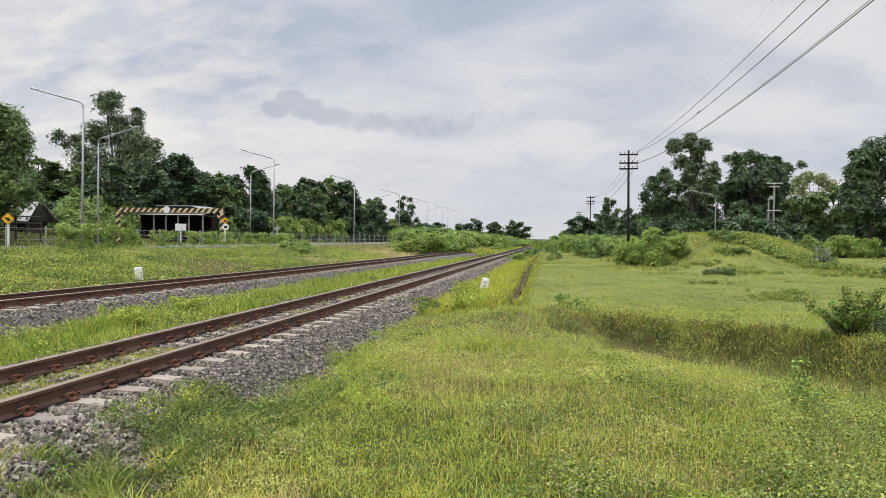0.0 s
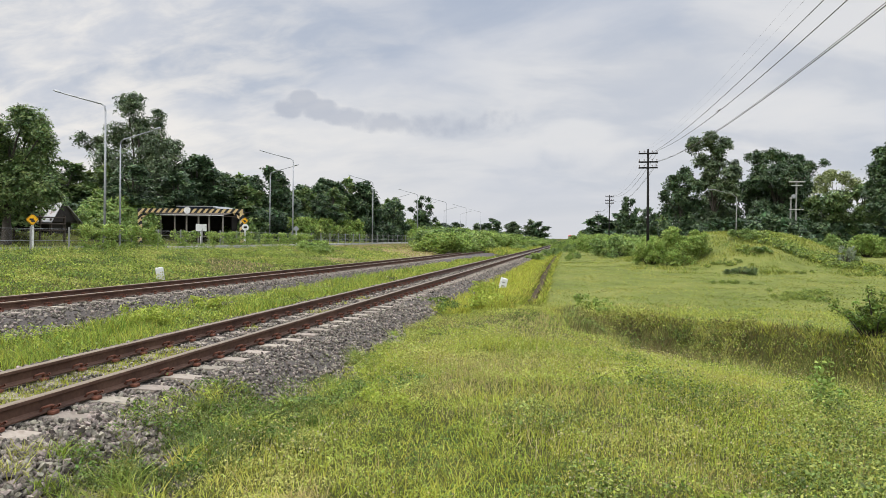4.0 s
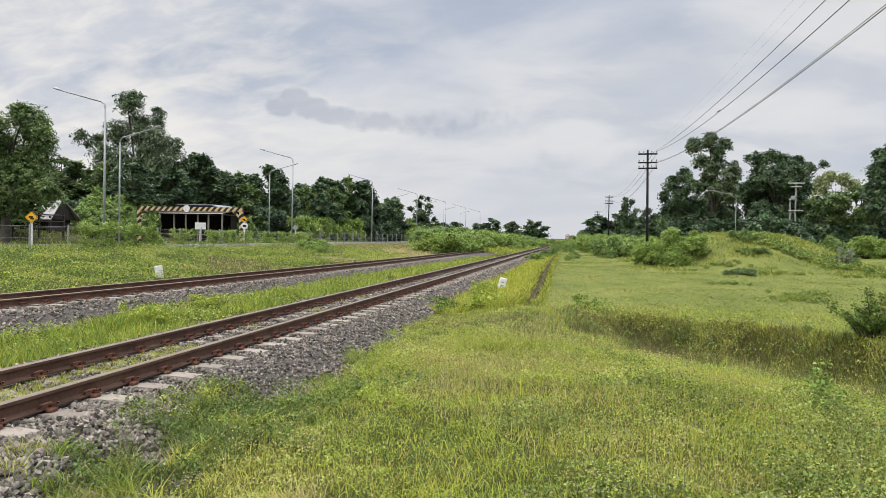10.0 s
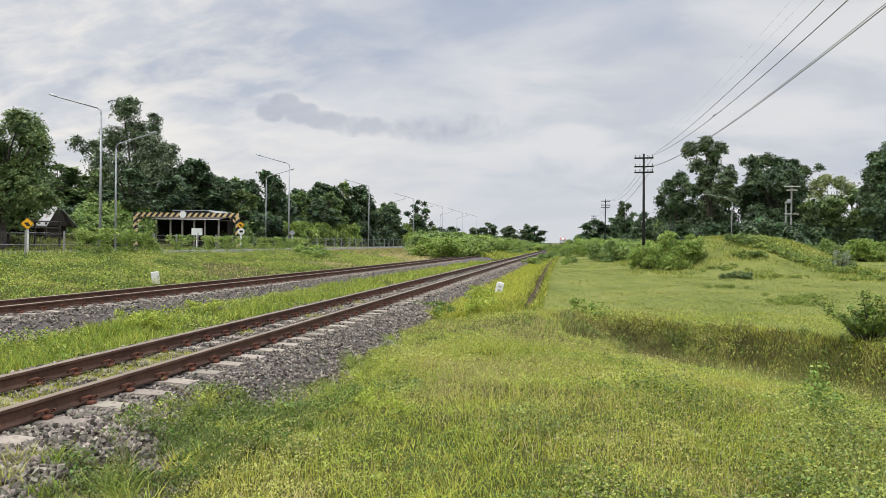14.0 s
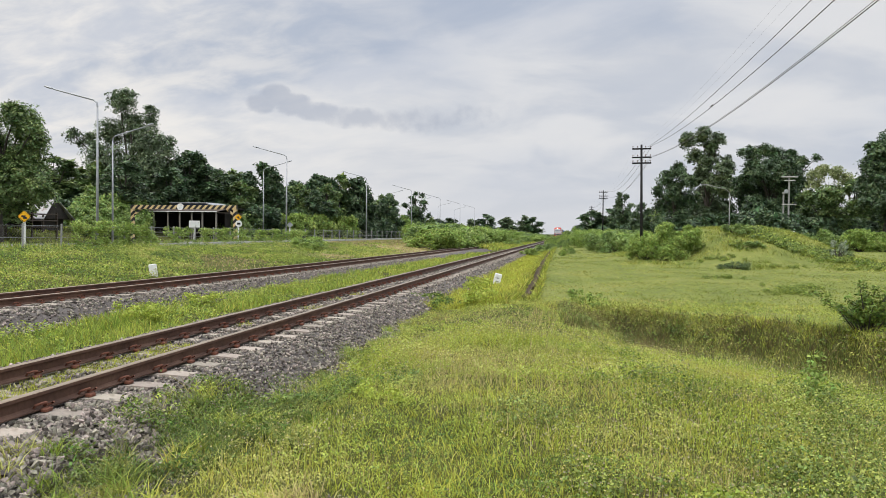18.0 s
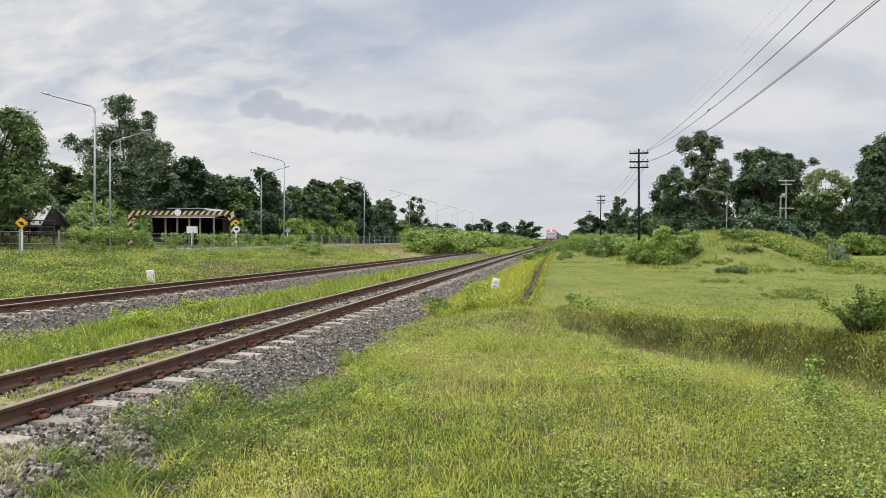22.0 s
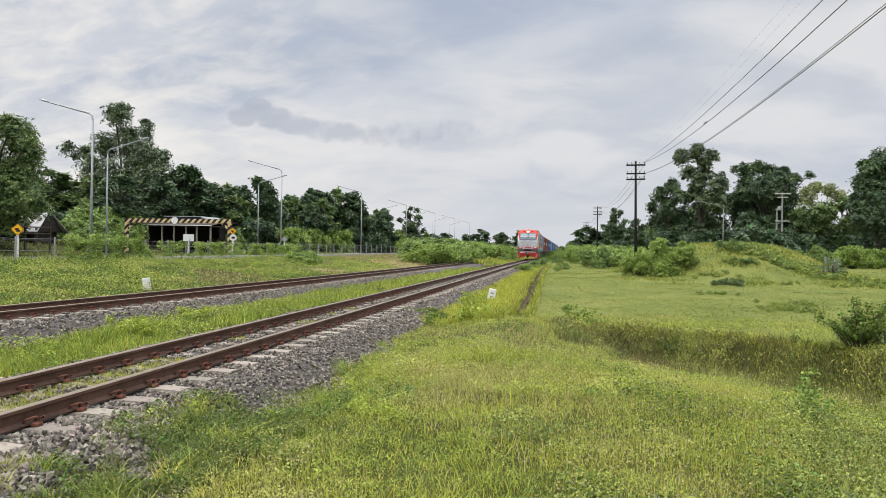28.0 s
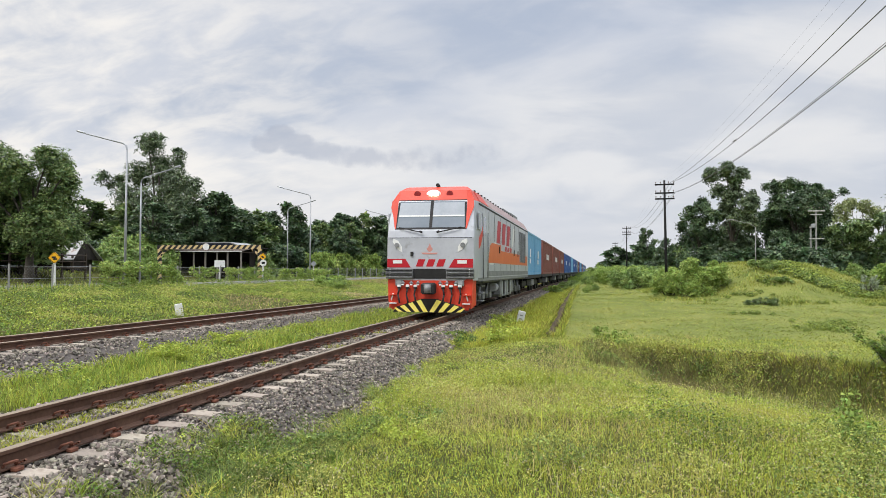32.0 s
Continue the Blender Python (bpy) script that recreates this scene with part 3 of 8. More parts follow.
def kind_tree(seed, h, r, base, n, leaves, size, pad, mat, label, open_=0.0):
    return make_tree("tree", seed, crown_lobes(np.random.default_rng(seed + 500), h, r, base, n, open_), 0.0, leaves, size, pad, mat, label)


def single_tree(seed, x, y, flat_lobes, leaves, size, pad, mat, label, group, r0=0.26, foot=0.4, deep=1.0):
    """A tree of its own shape: lobes as (x from the trunk, height over the rails, radius), spread in depth at random."""
    rng = np.random.default_rng(seed + 900)
    lobes = [(a, rng.uniform(-1, 1) * deep * (0.5 + q), z, 0.93 * q) for a, z, q in flat_lobes]
    t = make_tree("tree", seed, lobes, foot, leaves, size, pad, mat, label, r0)
    t.location = (x, y, 0.0)
    return tagged(t, group=group)


def make_bush(name, seed, h, r, leaves, size, mat, label, category="bush", clumps=14, flat=False):
    rng = np.random.default_rng(seed)
    lobes = []
    for k in range(clumps):
        a, d = rng.uniform(0, 6.283), r * rng.uniform(0, 0.85) ** 0.7
        q = h * rng.uniform(0.18, 0.84) * (1 - 0.35 * d / r)
        lobes.append((math.cos(a) * d, math.sin(a) * d, q, min(r, h) * rng.uniform(0.17, 0.33)))
    t = thing(name, (0, 0, 0), label, category)
    stems = merged([tube([(0.1 * p[0], 0.1 * p[1], -0.15), (0.5 * p[0], 0.5 * p[1], 0.55 * p[2]), tuple(p[:3])], [0.02 * h, 0.014 * h, 0.004 * h], 5) for p in lobes])
    child("woody_base", mesh_of("woody_base", *stems, BARK, smooth=True), t)
    child("foliage", fast_mesh("foliage", *spray_cloud(rng, lobes, leaves * 2, size, 0.13 * min(r, h), 18 if flat else 14), mat), t)
    return t


def put(src, x, y, h, src_h, turn, wide=1.0, z=None, label="", group=""):
    """A copy of a tree or bush at another height and turn."""
    k = h / src_h
    t = copy_thing(src, pose(x, y, ground_z(x, y) - 0.05 if z is None else z, 0, 0, turn))
    t.scale = (k * wide, k * wide, k)
    if label:
        t["label"] = label
    if group:
        t["group"] = group
    return t


def place(t, x, y, turn=0.0, z=None):
    t.matrix_basis = pose(x, y, ground_z(x, y) - 0.05 if z is None else z, 0, 0, turn)
    return t


def build_trees():
    near, field = "trees beyond the road", "trees beyond the field"
    # the trees that stand out, each with its own outline
    single_tree(11, -51.7, 78.7, [(-1.4, 16.5, 1.7), (0.3, 16.9, 1.3), (2.5, 15.5, 0.9), (2.5, 14.4, 0.8), (-3.6, 13.2, 1.8), (-5.5, 12.2, 0.9), (-6.9, 12.6, 1.0), (-6.3, 11.7, 0.6), (-4.6, 11.4, 0.8), (-0.5, 13.5, 2.3), (3.2, 11.8, 2.0), (5.3, 10.9, 1.5), (-2.7, 9.5, 2.4), (1.3, 9.5, 2.7), (5.0, 8.8, 2.4), (-0.6, 5.7, 2.7), (3.3, 5.8, 2.9), (7.0, 6.4, 2.3), (-3.8, 6.1, 2.0), (1.0, 2.9, 2.4), (-3.0, 2.9, 2.2), (4.8, 3.2, 2.2)], 66000, 0.22, 0.50, LEAF_SHEEN, "tall grey-green tree, leafy down to the ground", near, 0.42)
    single_tree(12, -38.2, 43.0, [(0.7, 9.0, 1.2), (2.1, 8.9, 1.0), (-0.2, 8.0, 1.5), (2.1, 7.6, 1.2), (3.5, 7.8, 0.5), (1.1, 6.5, 1.5), (2.5, 6.4, 0.8), (-0.5, 5.4, 1.5), (1.6, 4.7, 1.7), (3.3, 4.5, 1.1), (0.3, 3.7, 1.5), (2.8, 3.7, 1.1), (-1.9, 7.3, 1.8), (-2.8, 5.4, 1.8), (-2.4, 8.9, 1.5), (-4.4, 7.6, 1.4), (-4.2, 5.2, 1.5)], 50000, 0.17, 0.34, LEAF_MID, "broad mid-green broadleaf tree with a dark inside", near, 0.3)
    single_tree(13, 11.1, 82.0, [(0.2, 8.6, 0.8), (-1.1, 7.6, 0.9), (1.0, 7.4, 1.0), (-1.6, 6.3, 0.7), (-0.2, 6.3, 1.2), (-0.7, 4.7, 1.4), (1.3, 5.1, 1.5), (0.5, 3.7, 1.4), (-1.2, 2.8, 1.2)], 17000, 0.22, 0.38, LEAF_DARK, "dark-green tree of round leaf masses with gaps", field, 0.2)
    single_tree(14, 14.7, 84.0, [(-1.8, 12.1, 1.0), (-0.6, 12.5, 1.0), (1.2, 12.0, 0.9), (-1.2, 10.3, 0.9), (0.6, 10.3, 1.1), (-0.2, 8.5, 1.1), (1.5, 8.5, 1.1), (-0.8, 7.5, 0.8), (1.5, 6.6, 1.2), (-0.1, 5.8, 1.4), (1.3, 4.4, 1.4), (-0.8, 3.4, 1.3), (0.2, 11.2, 0.8), (-0.3, 9.4, 0.9), (0.3, 7.3, 1.0), (2.0, 9.6, 0.7)], 25000, 0.22, 0.36, LEAF_SHEEN, "tall open grey-green tree with gaps in its crown", field, 0.22)
    single_tree(15, 22.9, 90.0, [(-2.3, 11.0, 1.0), (-1.0, 11.4, 0.9), (0.7, 11.1, 1.1), (2.2, 10.9, 0.8), (3.5, 10.3, 0.9), (4.8, 10.6, 0.4), (-3.2, 11.3, 0.5), (-1.7, 9.0, 1.8), (0.7, 9.0, 2.0), (2.6, 8.9, 1.3), (-2.9, 7.4, 1.6), (-0.4, 6.7, 2.0), (1.7, 6.8, 1.6), (-2.2, 4.7, 1.6), (0.6, 4.4, 1.6), (2.6, 4.6, 1.5)], 34000, 0.24, 0.46, LEAF_DARK, "broad dark-green tree with a flat layered top", field, 0.3)
    single_tree(16, 33.8, 104.0, [(-1.9, 9.5, 1.1), (-0.6, 10.3, 1.1), (1.2, 10.1, 1.1), (2.6, 9.2, 1.1), (-1.2, 8.4, 0.8), (-2.9, 8.4, 0.9), (3.8, 8.2, 0.8)], 5200, 0.22, 0.7, LEAF_SAGE, "pale feathery spreading tree", field, 0.2)
    single_tree(17, 33.6, 86.0, [(-1.5, 10.8, 1.2), (-0.3, 10.0, 1.8), (-1.9, 9.3, 1.2), (-2.1, 7.4, 1.3), (-0.4, 7.4, 2.1), (-1.2, 5.6, 1.8), (0.8, 11.1, 2.2), (2.3, 8.8, 2.8), (3.6, 12.6, 2.2), (4.6, 14.6, 1.6), (5.6, 12.2, 2.2), (4.8, 8.4, 2.6), (1.2, 4.4, 2.0), (4.0, 4.8, 2.2)], 38000, 0.24, 0.45, LEAF_DARK, "large dense dark-green broadleaf tree", field, 0.32)
    single_tree(18, 28.3, 88.0, [(-2.2, 5.6, 1.1), (-0.4, 6.2, 1.1), (1.4, 6.0, 1.1), (0.2, 4.7, 1.4), (2.6, 4.7, 1.1), (-1.6, 3.8, 1.3), (1.6, 3.2, 1.2)], 12000, 0.24, 0.42, LEAF_MID, "low mid-green tree with a layered crown", field, 0.18)
    dark = [kind_tree(21 + i, 10, 3.4, 0.8, 15, 11000, 0.32, 0.5, LEAF_DARK, "dense dark-green broadleaf tree") for i in range(4)]
    midg = [kind_tree(31 + i, 10, 3.2, 0.7, 15, 11000, 0.32, 0.5, LEAF_MID, "mid-green broadleaf tree with an uneven crown") for i in range(3)]
    open_ = [kind_tree(51 + i, 10, 3.2, 2.2, 14, 6200, 0.32, 0.5, LEAF_DARK, "thin dark-green tree with gaps in its crown", 1.0) for i in range(3)]
    far_d = [kind_tree(81 + i, 10, 3.4, 0.5, 10, 3600, 0.55, 0.8, LEAF_DARK, "dark-green tree far down the line") for i in range(2)]
    # distance haze is put into the grey leaf colour of these
    far_m = [kind_tree(91 + i, 10, 3.2, 0.5, 10, 3600, 0.55, 0.8, LEAF_SHEEN, "tree far down the line, its leaves coloured grey-green for haze") for i in range(2)]
    kinds = {"d": dark, "m": midg, "o": open_, "D": far_d, "M": far_m}
    used = set()
    rnd = random.Random(8)
    # x, y, height of the top above the rails, crown radius, kind
    plan_left = [(-59.5, 69.0, 8.4, 2.9, "m"), (-44.6, 79.5, 11.2, 3.2, "d"), (-58.8, 74.6, 9.9, 3.6, "m"), (-54.0, 76.0, 9.4, 3.0, "m"), (-42.1, 79.6, 9.2, 3.4, "d")]
    plan_left += [(-38.9, 81.2, 7.4, 2.8, "m"), (-38.6, 88.0, 9.8, 2.6, "d"), (-38.9, 102.9, 9.0, 2.6, "d"), (-37.6, 108.7, 10.3, 2.8, "d"), (-33.4, 110.2, 10.3, 2.8, "d"), (-34.7, 135.6, 9.1, 2.6, "o"), (-29.4, 136.9, 9.6, 2.7, "o"), (-44.5, 75.0, 8.6, 3.0, "d"), (-46.0, 92.0, 8.6, 3.6, "m"), (-41.5, 97.0, 7.9, 3.0, "m")]
    plan_left += [(-44.0, 66.0, 8.6, 2.6, "d"), (-37.0, 126.0, 8.0, 3.0, "d"), (-62.0, 66.0, 8.8, 3.6, "d"), (-66.0, 80.0, 9.2, 4.0, "m"), (-50.0, 84.0, 8.4, 3.6, "d"), (-48.0, 96.0, 8.6, 3.4, "m"), (-45.0, 106.0, 8.4, 3.4, "d"), (-42.5, 116.0, 8.6, 3.2, "m"), (-41.0, 130.0, 8.4, 3.4, "d"), (-39.5, 146.0, 8.0, 3.2, "m"), (-36.5, 119.0, 8.6, 2.8, "d"), (-33.5, 128.0, 8.4, 2.8, "m"), (-31.0, 121.0, 7.6, 2.4, "d"), (-40.5, 95.0, 8.2, 2.8, "d"), (-35.8, 103.0, 8.8, 2.6, "m"), (-35.0, 97.0, 7.4, 2.4, "d"), (-42.0, 46.6, 8.4, 2.8, "m"), (-45.5, 49.0, 7.4, 2.6, "m"), (-60.5, 75.0, 8.8, 3.2, "d"), (-57.6, 78.0, 8.8, 3.0, "m"), (-44.7, 85.0, 9.7, 3.0, "d"), (-42.9, 88.0, 9.4, 3.0, "m"), (-45.6, 81.0, 10.0, 2.8, "m"), (-41.4, 83.0, 8.6, 2.6, "d"), (-41.2, 104.0, 9.4, 2.8, "d"), (-38.9, 108.0, 10.6, 2.7, "d"), (-35.4, 110.0, 10.7, 2.8, "m"), (-33.5, 112.0, 10.2, 2.7, "d"), (-39.0, 88.0, 10.6, 2.8, "d"), (-38.6, 99.0, 8.4, 2.8, "m")]
    plan_right = [(7.4, 109.8, 7.9, 2.0, "d"), (18.6, 92.0, 9.4, 2.4, "d"), (26.6, 93.6, 9.6, 2.6, "d"), (35.0, 98.0, 9.0, 3.4, "m"), (44.0, 96.0, 13.5, 4.2, "d"), (39.4, 103.0, 9.6, 3.4, "m"), (30.6, 96.0, 7.4, 2.8, "m"), (8.6, 92.0, 5.6, 1.6, "d")]
    plan_far = [(-28.3, 248.4, 8.2, 3.6, "d"), (-22.5, 262.0, 7.6, 3.6, "m"), (-13.4, 259.7, 7.6, 4.2, "d"), (-17.5, 285.0, 8.8, 4.0, "m"), (-34.0, 252.0, 6.6, 3.4, "m"), (-44.0, 240.0, 6.2, 3.6, "d"), (4.4, 149.9, 6.4, 3.4, "d"), (8.4, 151.0, 6.8, 3.4, "d"), (-55.0, 210.0, 6.4, 4.0, "d"), (-49.0, 160.0, 7.0, 3.6, "m"), (-28.0, 320.0, 8.2, 5.0, "d"), (-40.0, 330.0, 8.0, 5.0, "m"), (-55.0, 330.0, 8.4, 5.5, "d"), (-70.0, 300.0, 8.4, 5.5, "m"), (12.0, 240.0, 7.5, 4.5, "m"), (20.0, 200.0, 8.5, 4.5, "d"), (30.0, 170.0, 9.5, 4.8, "m"), (42.0, 150.0, 10.0, 4.8, "d")]
    for group, plan in ((near, plan_left), (field, plan_right), ("trees far down the line", plan_far)):
        for x, y, top, r, k in plan:
            if y > 140:
                k = {"d": "D", "o": "D", "m": "M"}[k]
            src = kinds[k][rnd.randrange(len(kinds[k]))]
            z = ground_z(x, y) - 0.1
            m = pose(x, y, z, 0, 0, rnd.uniform(0, 360))
            if src in used:
                t = copy_thing(src, m)
            else:
                used.add(src)
                src.matrix_basis, t = m, src
            base_r = {"d": 3.4, "m": 3.2, "o": 3.2, "D": 3.4, "M": 3.2}[k]
            wide = r / base_r * (1.28 if x < -25 else 1.12)
            t.scale = (wide, wide, (top - z) / 10.2)
            t["group"] = group
    for k in kinds.values():
        for s in k:
            if s not in used:
                for o in (*s.children_recursive, s):
                    bpy.data.objects.remove(o)


build_trees()


PALE_LEAF = material("whitish_leaves", [(0.24, 0.29, 0.18), (0.38, 0.42, 0.31)], 0.6, 0.6, rnd=0.4, translucent=0.3, detail=3)


def build_bushes():
    rnd = random.Random(21)
    b1 = make_bush("bush", 3, 2.0, 2.0, 3400, 0.12, LEAF_FRESH, "rounded mid-green leafy bush")
    b2 = make_bush("bush", 4, 2.0, 2.2, 3400, 0.12, LEAF_PALE, "bright green leafy bush")
    b3 = make_bush("bush", 5, 2.0, 1.9, 3400, 0.11, LEAF_MID, "dark green tangled bush")
    big = make_bush("bush", 6, 4.0, 3.2, 4600, 0.28, LEAF_DARK, "tall dark-green undergrowth bush", clumps=26, flat=True)
    bigm = make_bush("bush", 7, 4.0, 3.2, 4600, 0.28, LEAF_FRESH, "tall mid-green undergrowth bush", clumps=26, flat=True)
    place(b1, 2.9, 60.0, 20)
    full = make_bush("bush", 16, 2.3, 1.5, 6000, 0.10, LEAF_PALE, "full pale-green leafy bush beside the mound", clumps=26)
    place(full, 5.2, 41.6, 30)
    put(full, 4.2, 42.9, 1.5, 2.3, 140)
    put(full, 6.5, 42.2, 1.75, 2.3, 250, 0.85)
    place(b2, 3.2, 66.0)
    place(b3, 6.7, 16.6, 40)
    b3.scale = (0.42, 0.42, 0.42)
    b3["label"] = "dark green shrub on the ditch's edge"
    lone = thing("bush", (0, 0, 0), "dark green shrub with upright leafy shoots on the ditch's edge", "bush")
    rng = np.random.default_rng(15)
    c, cr, sticks = [], [], []
    for k in range(24):
        a, lean, l_ = rng.uniform(0, 6.283), rng.uniform(0.05, 0.75), rng.uniform(0.55, 1.3)
        tip = np.array([math.cos(a) * lean * l_, math.sin(a) * lean * l_, l_ * (1 - 0.35 * lean)])
        sticks.append(tube([(0.1 * tip[0], 0.1 * tip[1], -0.1), tuple(0.55 * tip + np.array([0, 0, 0.08])), tuple(tip)], [0.014, 0.01, 0.004], 5))
        for f_ in (0.35, 0.55, 0.72, 0.88, 1.0):
            c.append(tip * f_ + np.array([0, 0, 0.1 * math.sin(f_ * 3.1)]))
            cr.append(0.15 - 0.07 * f_)
    child("woody_base", mesh_of("woody_base", *merged(sticks), BARK, smooth=True), lone)
    v, q = leaf_cloud(rng, c, cr, 3800, 0.062, 0.5)
    child("foliage", fast_mesh("foliage", v, q, DEEP), lone)
    place(lone, 5.95, 15.9, 10)
    lone.scale = (1.2, 1.2, 0.95)
    place(big, -52, 70)
    place(bigm, -45, 66)
    bigp = make_bush("bush", 8, 4.0, 3.0, 4600, 0.24, LEAF_PALE, "tall bright green undergrowth bush", clumps=28, flat=True)
    place(bigp, 29.5, 94.0, 40)
    for x, y, h in ((-43.8, 62.2, 3.7), (-40.6, 57.5, 2.6), (-42.6, 58.8, 3.2), (-45.6, 63.5, 3.8), (-35.2, 72.0, 2.9)):
        put(bigm, x, y, h, 4.0, rnd.uniform(0, 360), 0.85)
    for x, y, h in ((-34.2, 86.0, 4.2), (-35.0, 96.0, 4.4), (-33.6, 104.0, 4.4), (37.0, 93.0, 4.2)):
        put(bigp, x, y, h, 4.0, rnd.uniform(0, 360), 0.85)
    # undergrowth below the trees beyond the road
    for i in range(26):
        f_ = i / 25
        x, y = -58 + 22 * f_ + rnd.uniform(-2, 2), 52 + 72 * f_ + rnd.uniform(-5, 5)
        if y < 68:
            continue
        put(rnd.choice((big, bigm)), x - 3, y, rnd.uniform(3.6, 5.6), 4.0, rnd.uniform(0, 360), group="undergrowth beyond the road")
    for i in range(10):
        x, y = -68 + 3.5 * i + rnd.uniform(-1, 1), 86 + rnd.uniform(-3, 3)
        put(rnd.choice((big, bigm)), x, y, rnd.uniform(4.5, 6.0), 4.0, rnd.uniform(0, 360), group="undergrowth beyond the road")
    for x, y, h in ((-40.5, 59.5, 3.6), (-46.8, 69.0, 4.6), (-46.0, 66.0, 4.6), (-40.6, 57.0, 2.8), (-46.0, 66.5, 4.2), (-36.0, 122.0, 4.6), (-33.0, 120.0, 4.4), (-30.5, 131.0, 4.6), (-28.0, 138.0, 4.4), (-37.5, 113.0, 4.8), (-38.5, 104.0, 4.6), (-37.0, 98.0, 4.0), (-44.5, 44.0, 3.4), (-43.5, 42.0, 3.0), (-46.5, 46.5, 3.2), (-33.5, 112, 3.6), (-35.5, 118, 4.0), (-31.5, 126, 3.6), (-29.5, 134, 3.4), (-33.0, 138, 3.8)):
        put(rnd.choice((big, bigm)), x, y, h, 4.0, rnd.uniform(0, 360), group="undergrowth beyond the road")
    for x, y, h in ((35.2, 88.0, 4.0), (38.4, 83.2, 4.6), (41.0, 89.0, 4.6), (33.0, 92.0, 3.8), (44.0, 92.0, 5.0), (37.0, 96.0, 5.2), (31.0, 88.0, 4.2), (13.0, 80.5, 4.4), (16.0, 82.5, 4.8), (18.5, 84.0, 5.2), (21.0, 86.0, 5.4), (23.5, 87.0, 5.2), (26.0, 88.5, 5.0), (22.5, 83.0, 4.4)):
        put(big, x, y, h, 4.0, rnd.uniform(0, 360), group="undergrowth beyond the field")
    for x, y, h in ((25.5, 78.5, 2.5), (28.2, 77.5, 2.9), (30.8, 79.0, 2.6), (33.6, 77.0, 3.0), (36.4, 79.0, 2.8), (23.4, 79.0, 2.0)):
        put(rnd.choice((bigm, bigp)), x, y, h, 4.0, rnd.uniform(0, 360), 0.9, group="undergrowth beyond the field")
    # along the far edge of the field
    for i in range(20):
        x = 8 + 1.9 * i + rnd.uniform(-0.6, 0.6)
        y = 97 - 0.5 * i + rnd.uniform(-2, 2)
        put(rnd.choice((big, big, big, bigm)), x, y, rnd.uniform(3.4, 5.0), 4.0, rnd.uniform(0, 360), 0.8, group="undergrowth beyond the field")
    # bushes that close in on the line
    for i in range(26):
        y = rnd.uniform(68, 150)
        x = min(-y * rnd.uniform(0.09, 0.185), siding_x(y) - 2.6 - rnd.random())
        put(rnd.choice((b1, b2, b2)), x, y, rnd.uniform(1.8, 3.0), 2.0, rnd.uniform(0, 360), 1.3, group="bushes beside the line")
    for i in range(30):
        y = rnd.uniform(58, 128)
        x = rnd.uniform(1.6, 6.5) + 0.012 * (y - 50)
        put(rnd.choice((b1, b2, b2, b2)), x, y, rnd.uniform(1.1, 2.2) + 0.012 * (y - 56), 2.0, rnd.uniform(0, 360), rnd.uniform(0.8, 1.3), group="bushes beside the line")
    for i in range(60):
        y = 48 + 180 * rnd.random()
        x = rnd.uniform(-2.6, 0.2) if y < 90 else rnd.uniform(-3.1, 1.5)
        put(rnd.choice((b1, b2, b2)), x, y, rnd.uniform(0.35, 0.7) + 0.010 * max(0, min(y, 180) - 60), 2.0, rnd.uniform(0, 360), rnd.uniform(0.6, 1.0), group="bushes beside the line")
    # feathery scrub that has overgrown the siding's far end
    for i in range(44):
        y = 74 + 62 * rnd.random()
        x = max(siding_x(y) - 2.2 - 9 * rnd.random(), -0.185 * y) if y < 96 else rnd.uniform(-0.185 * y, -7.6)
        h = 1.3 + 1.5 * step(0, 7, -7.6 - x) + rnd.uniform(-0.3, 0.4)
        put(rnd.choice((b2, b1, b2)), x, y, h, 2.0, rnd.uniform(0, 360), rnd.uniform(1.0, 1.35), group="bushes beside the line")
    for i in range(9):
        put(rnd.choice((b1, b2)), rnd.uniform(-3.0, -1.9), 58 + 6 * i + rnd.uniform(-2, 2), rnd.uniform(0.6, 1.1), 2.0, rnd.uniform(0, 360), 1.1, group="bushes beside the line")
    for i in range(40):
        y = 130 + 130 * rnd.random()
        x = rnd.uniform(-24, -7.4)
        put(rnd.choice((b2, b1, b1)), x, y, rnd.uniform(1.4, 2.2) + 0.06 * (-7.4 - x), 2.0, rnd.uniform(0, 360), rnd.uniform(1.3, 1.9), group="bushes beside the line")
    # scrub that fills the far end of the view
    for i in range(24):
        x, y = -95 + 4.1 * i + rnd.uniform(-2, 2), rnd.uniform(205, 300)
        if x < -15 or x > 4:
            put(rnd.choice((big, bigm)), x, y, rnd.uniform(3.0, 4.6), 4.0, rnd.uniform(0, 360), 1.5, group="scrub far down the line")
    for i in range(8):
        x, y = 2 + 3.5 * i + rnd.uniform(-1, 1), rnd.uniform(140, 190)
        put(rnd.choice((big, bigm)), x, y, rnd.uniform(3.5, 5.5), 4.0, rnd.uniform(0, 360), 1.3, group="scrub far down the line")
    # on and before the mound
    for x, y, h, w in ((9.3, 43.6, 0.7, 1.3), (9.6, 41.0, 0.4, 1.6), (14.6, 43.4, 0.5, 1.8), (7.65, 36.3, 0.5, 1.5), (16.5, 38.0, 0.8, 1.2)):
        put(rnd.choice((b1, b3, b2)), x, y, h, 2.0, rnd.uniform(0, 360), w, group="shrubs on the mound")
    wh = make_bush("shrub", 9, 2.6, 1.1, 480, 0.13, PALE_LEAF, "sparse whitish-leaved shrub in the field", clumps=12)
    place(wh, 14.2, 42.0, 10)
    wh.scale = (0.42, 0.42, 0.6)
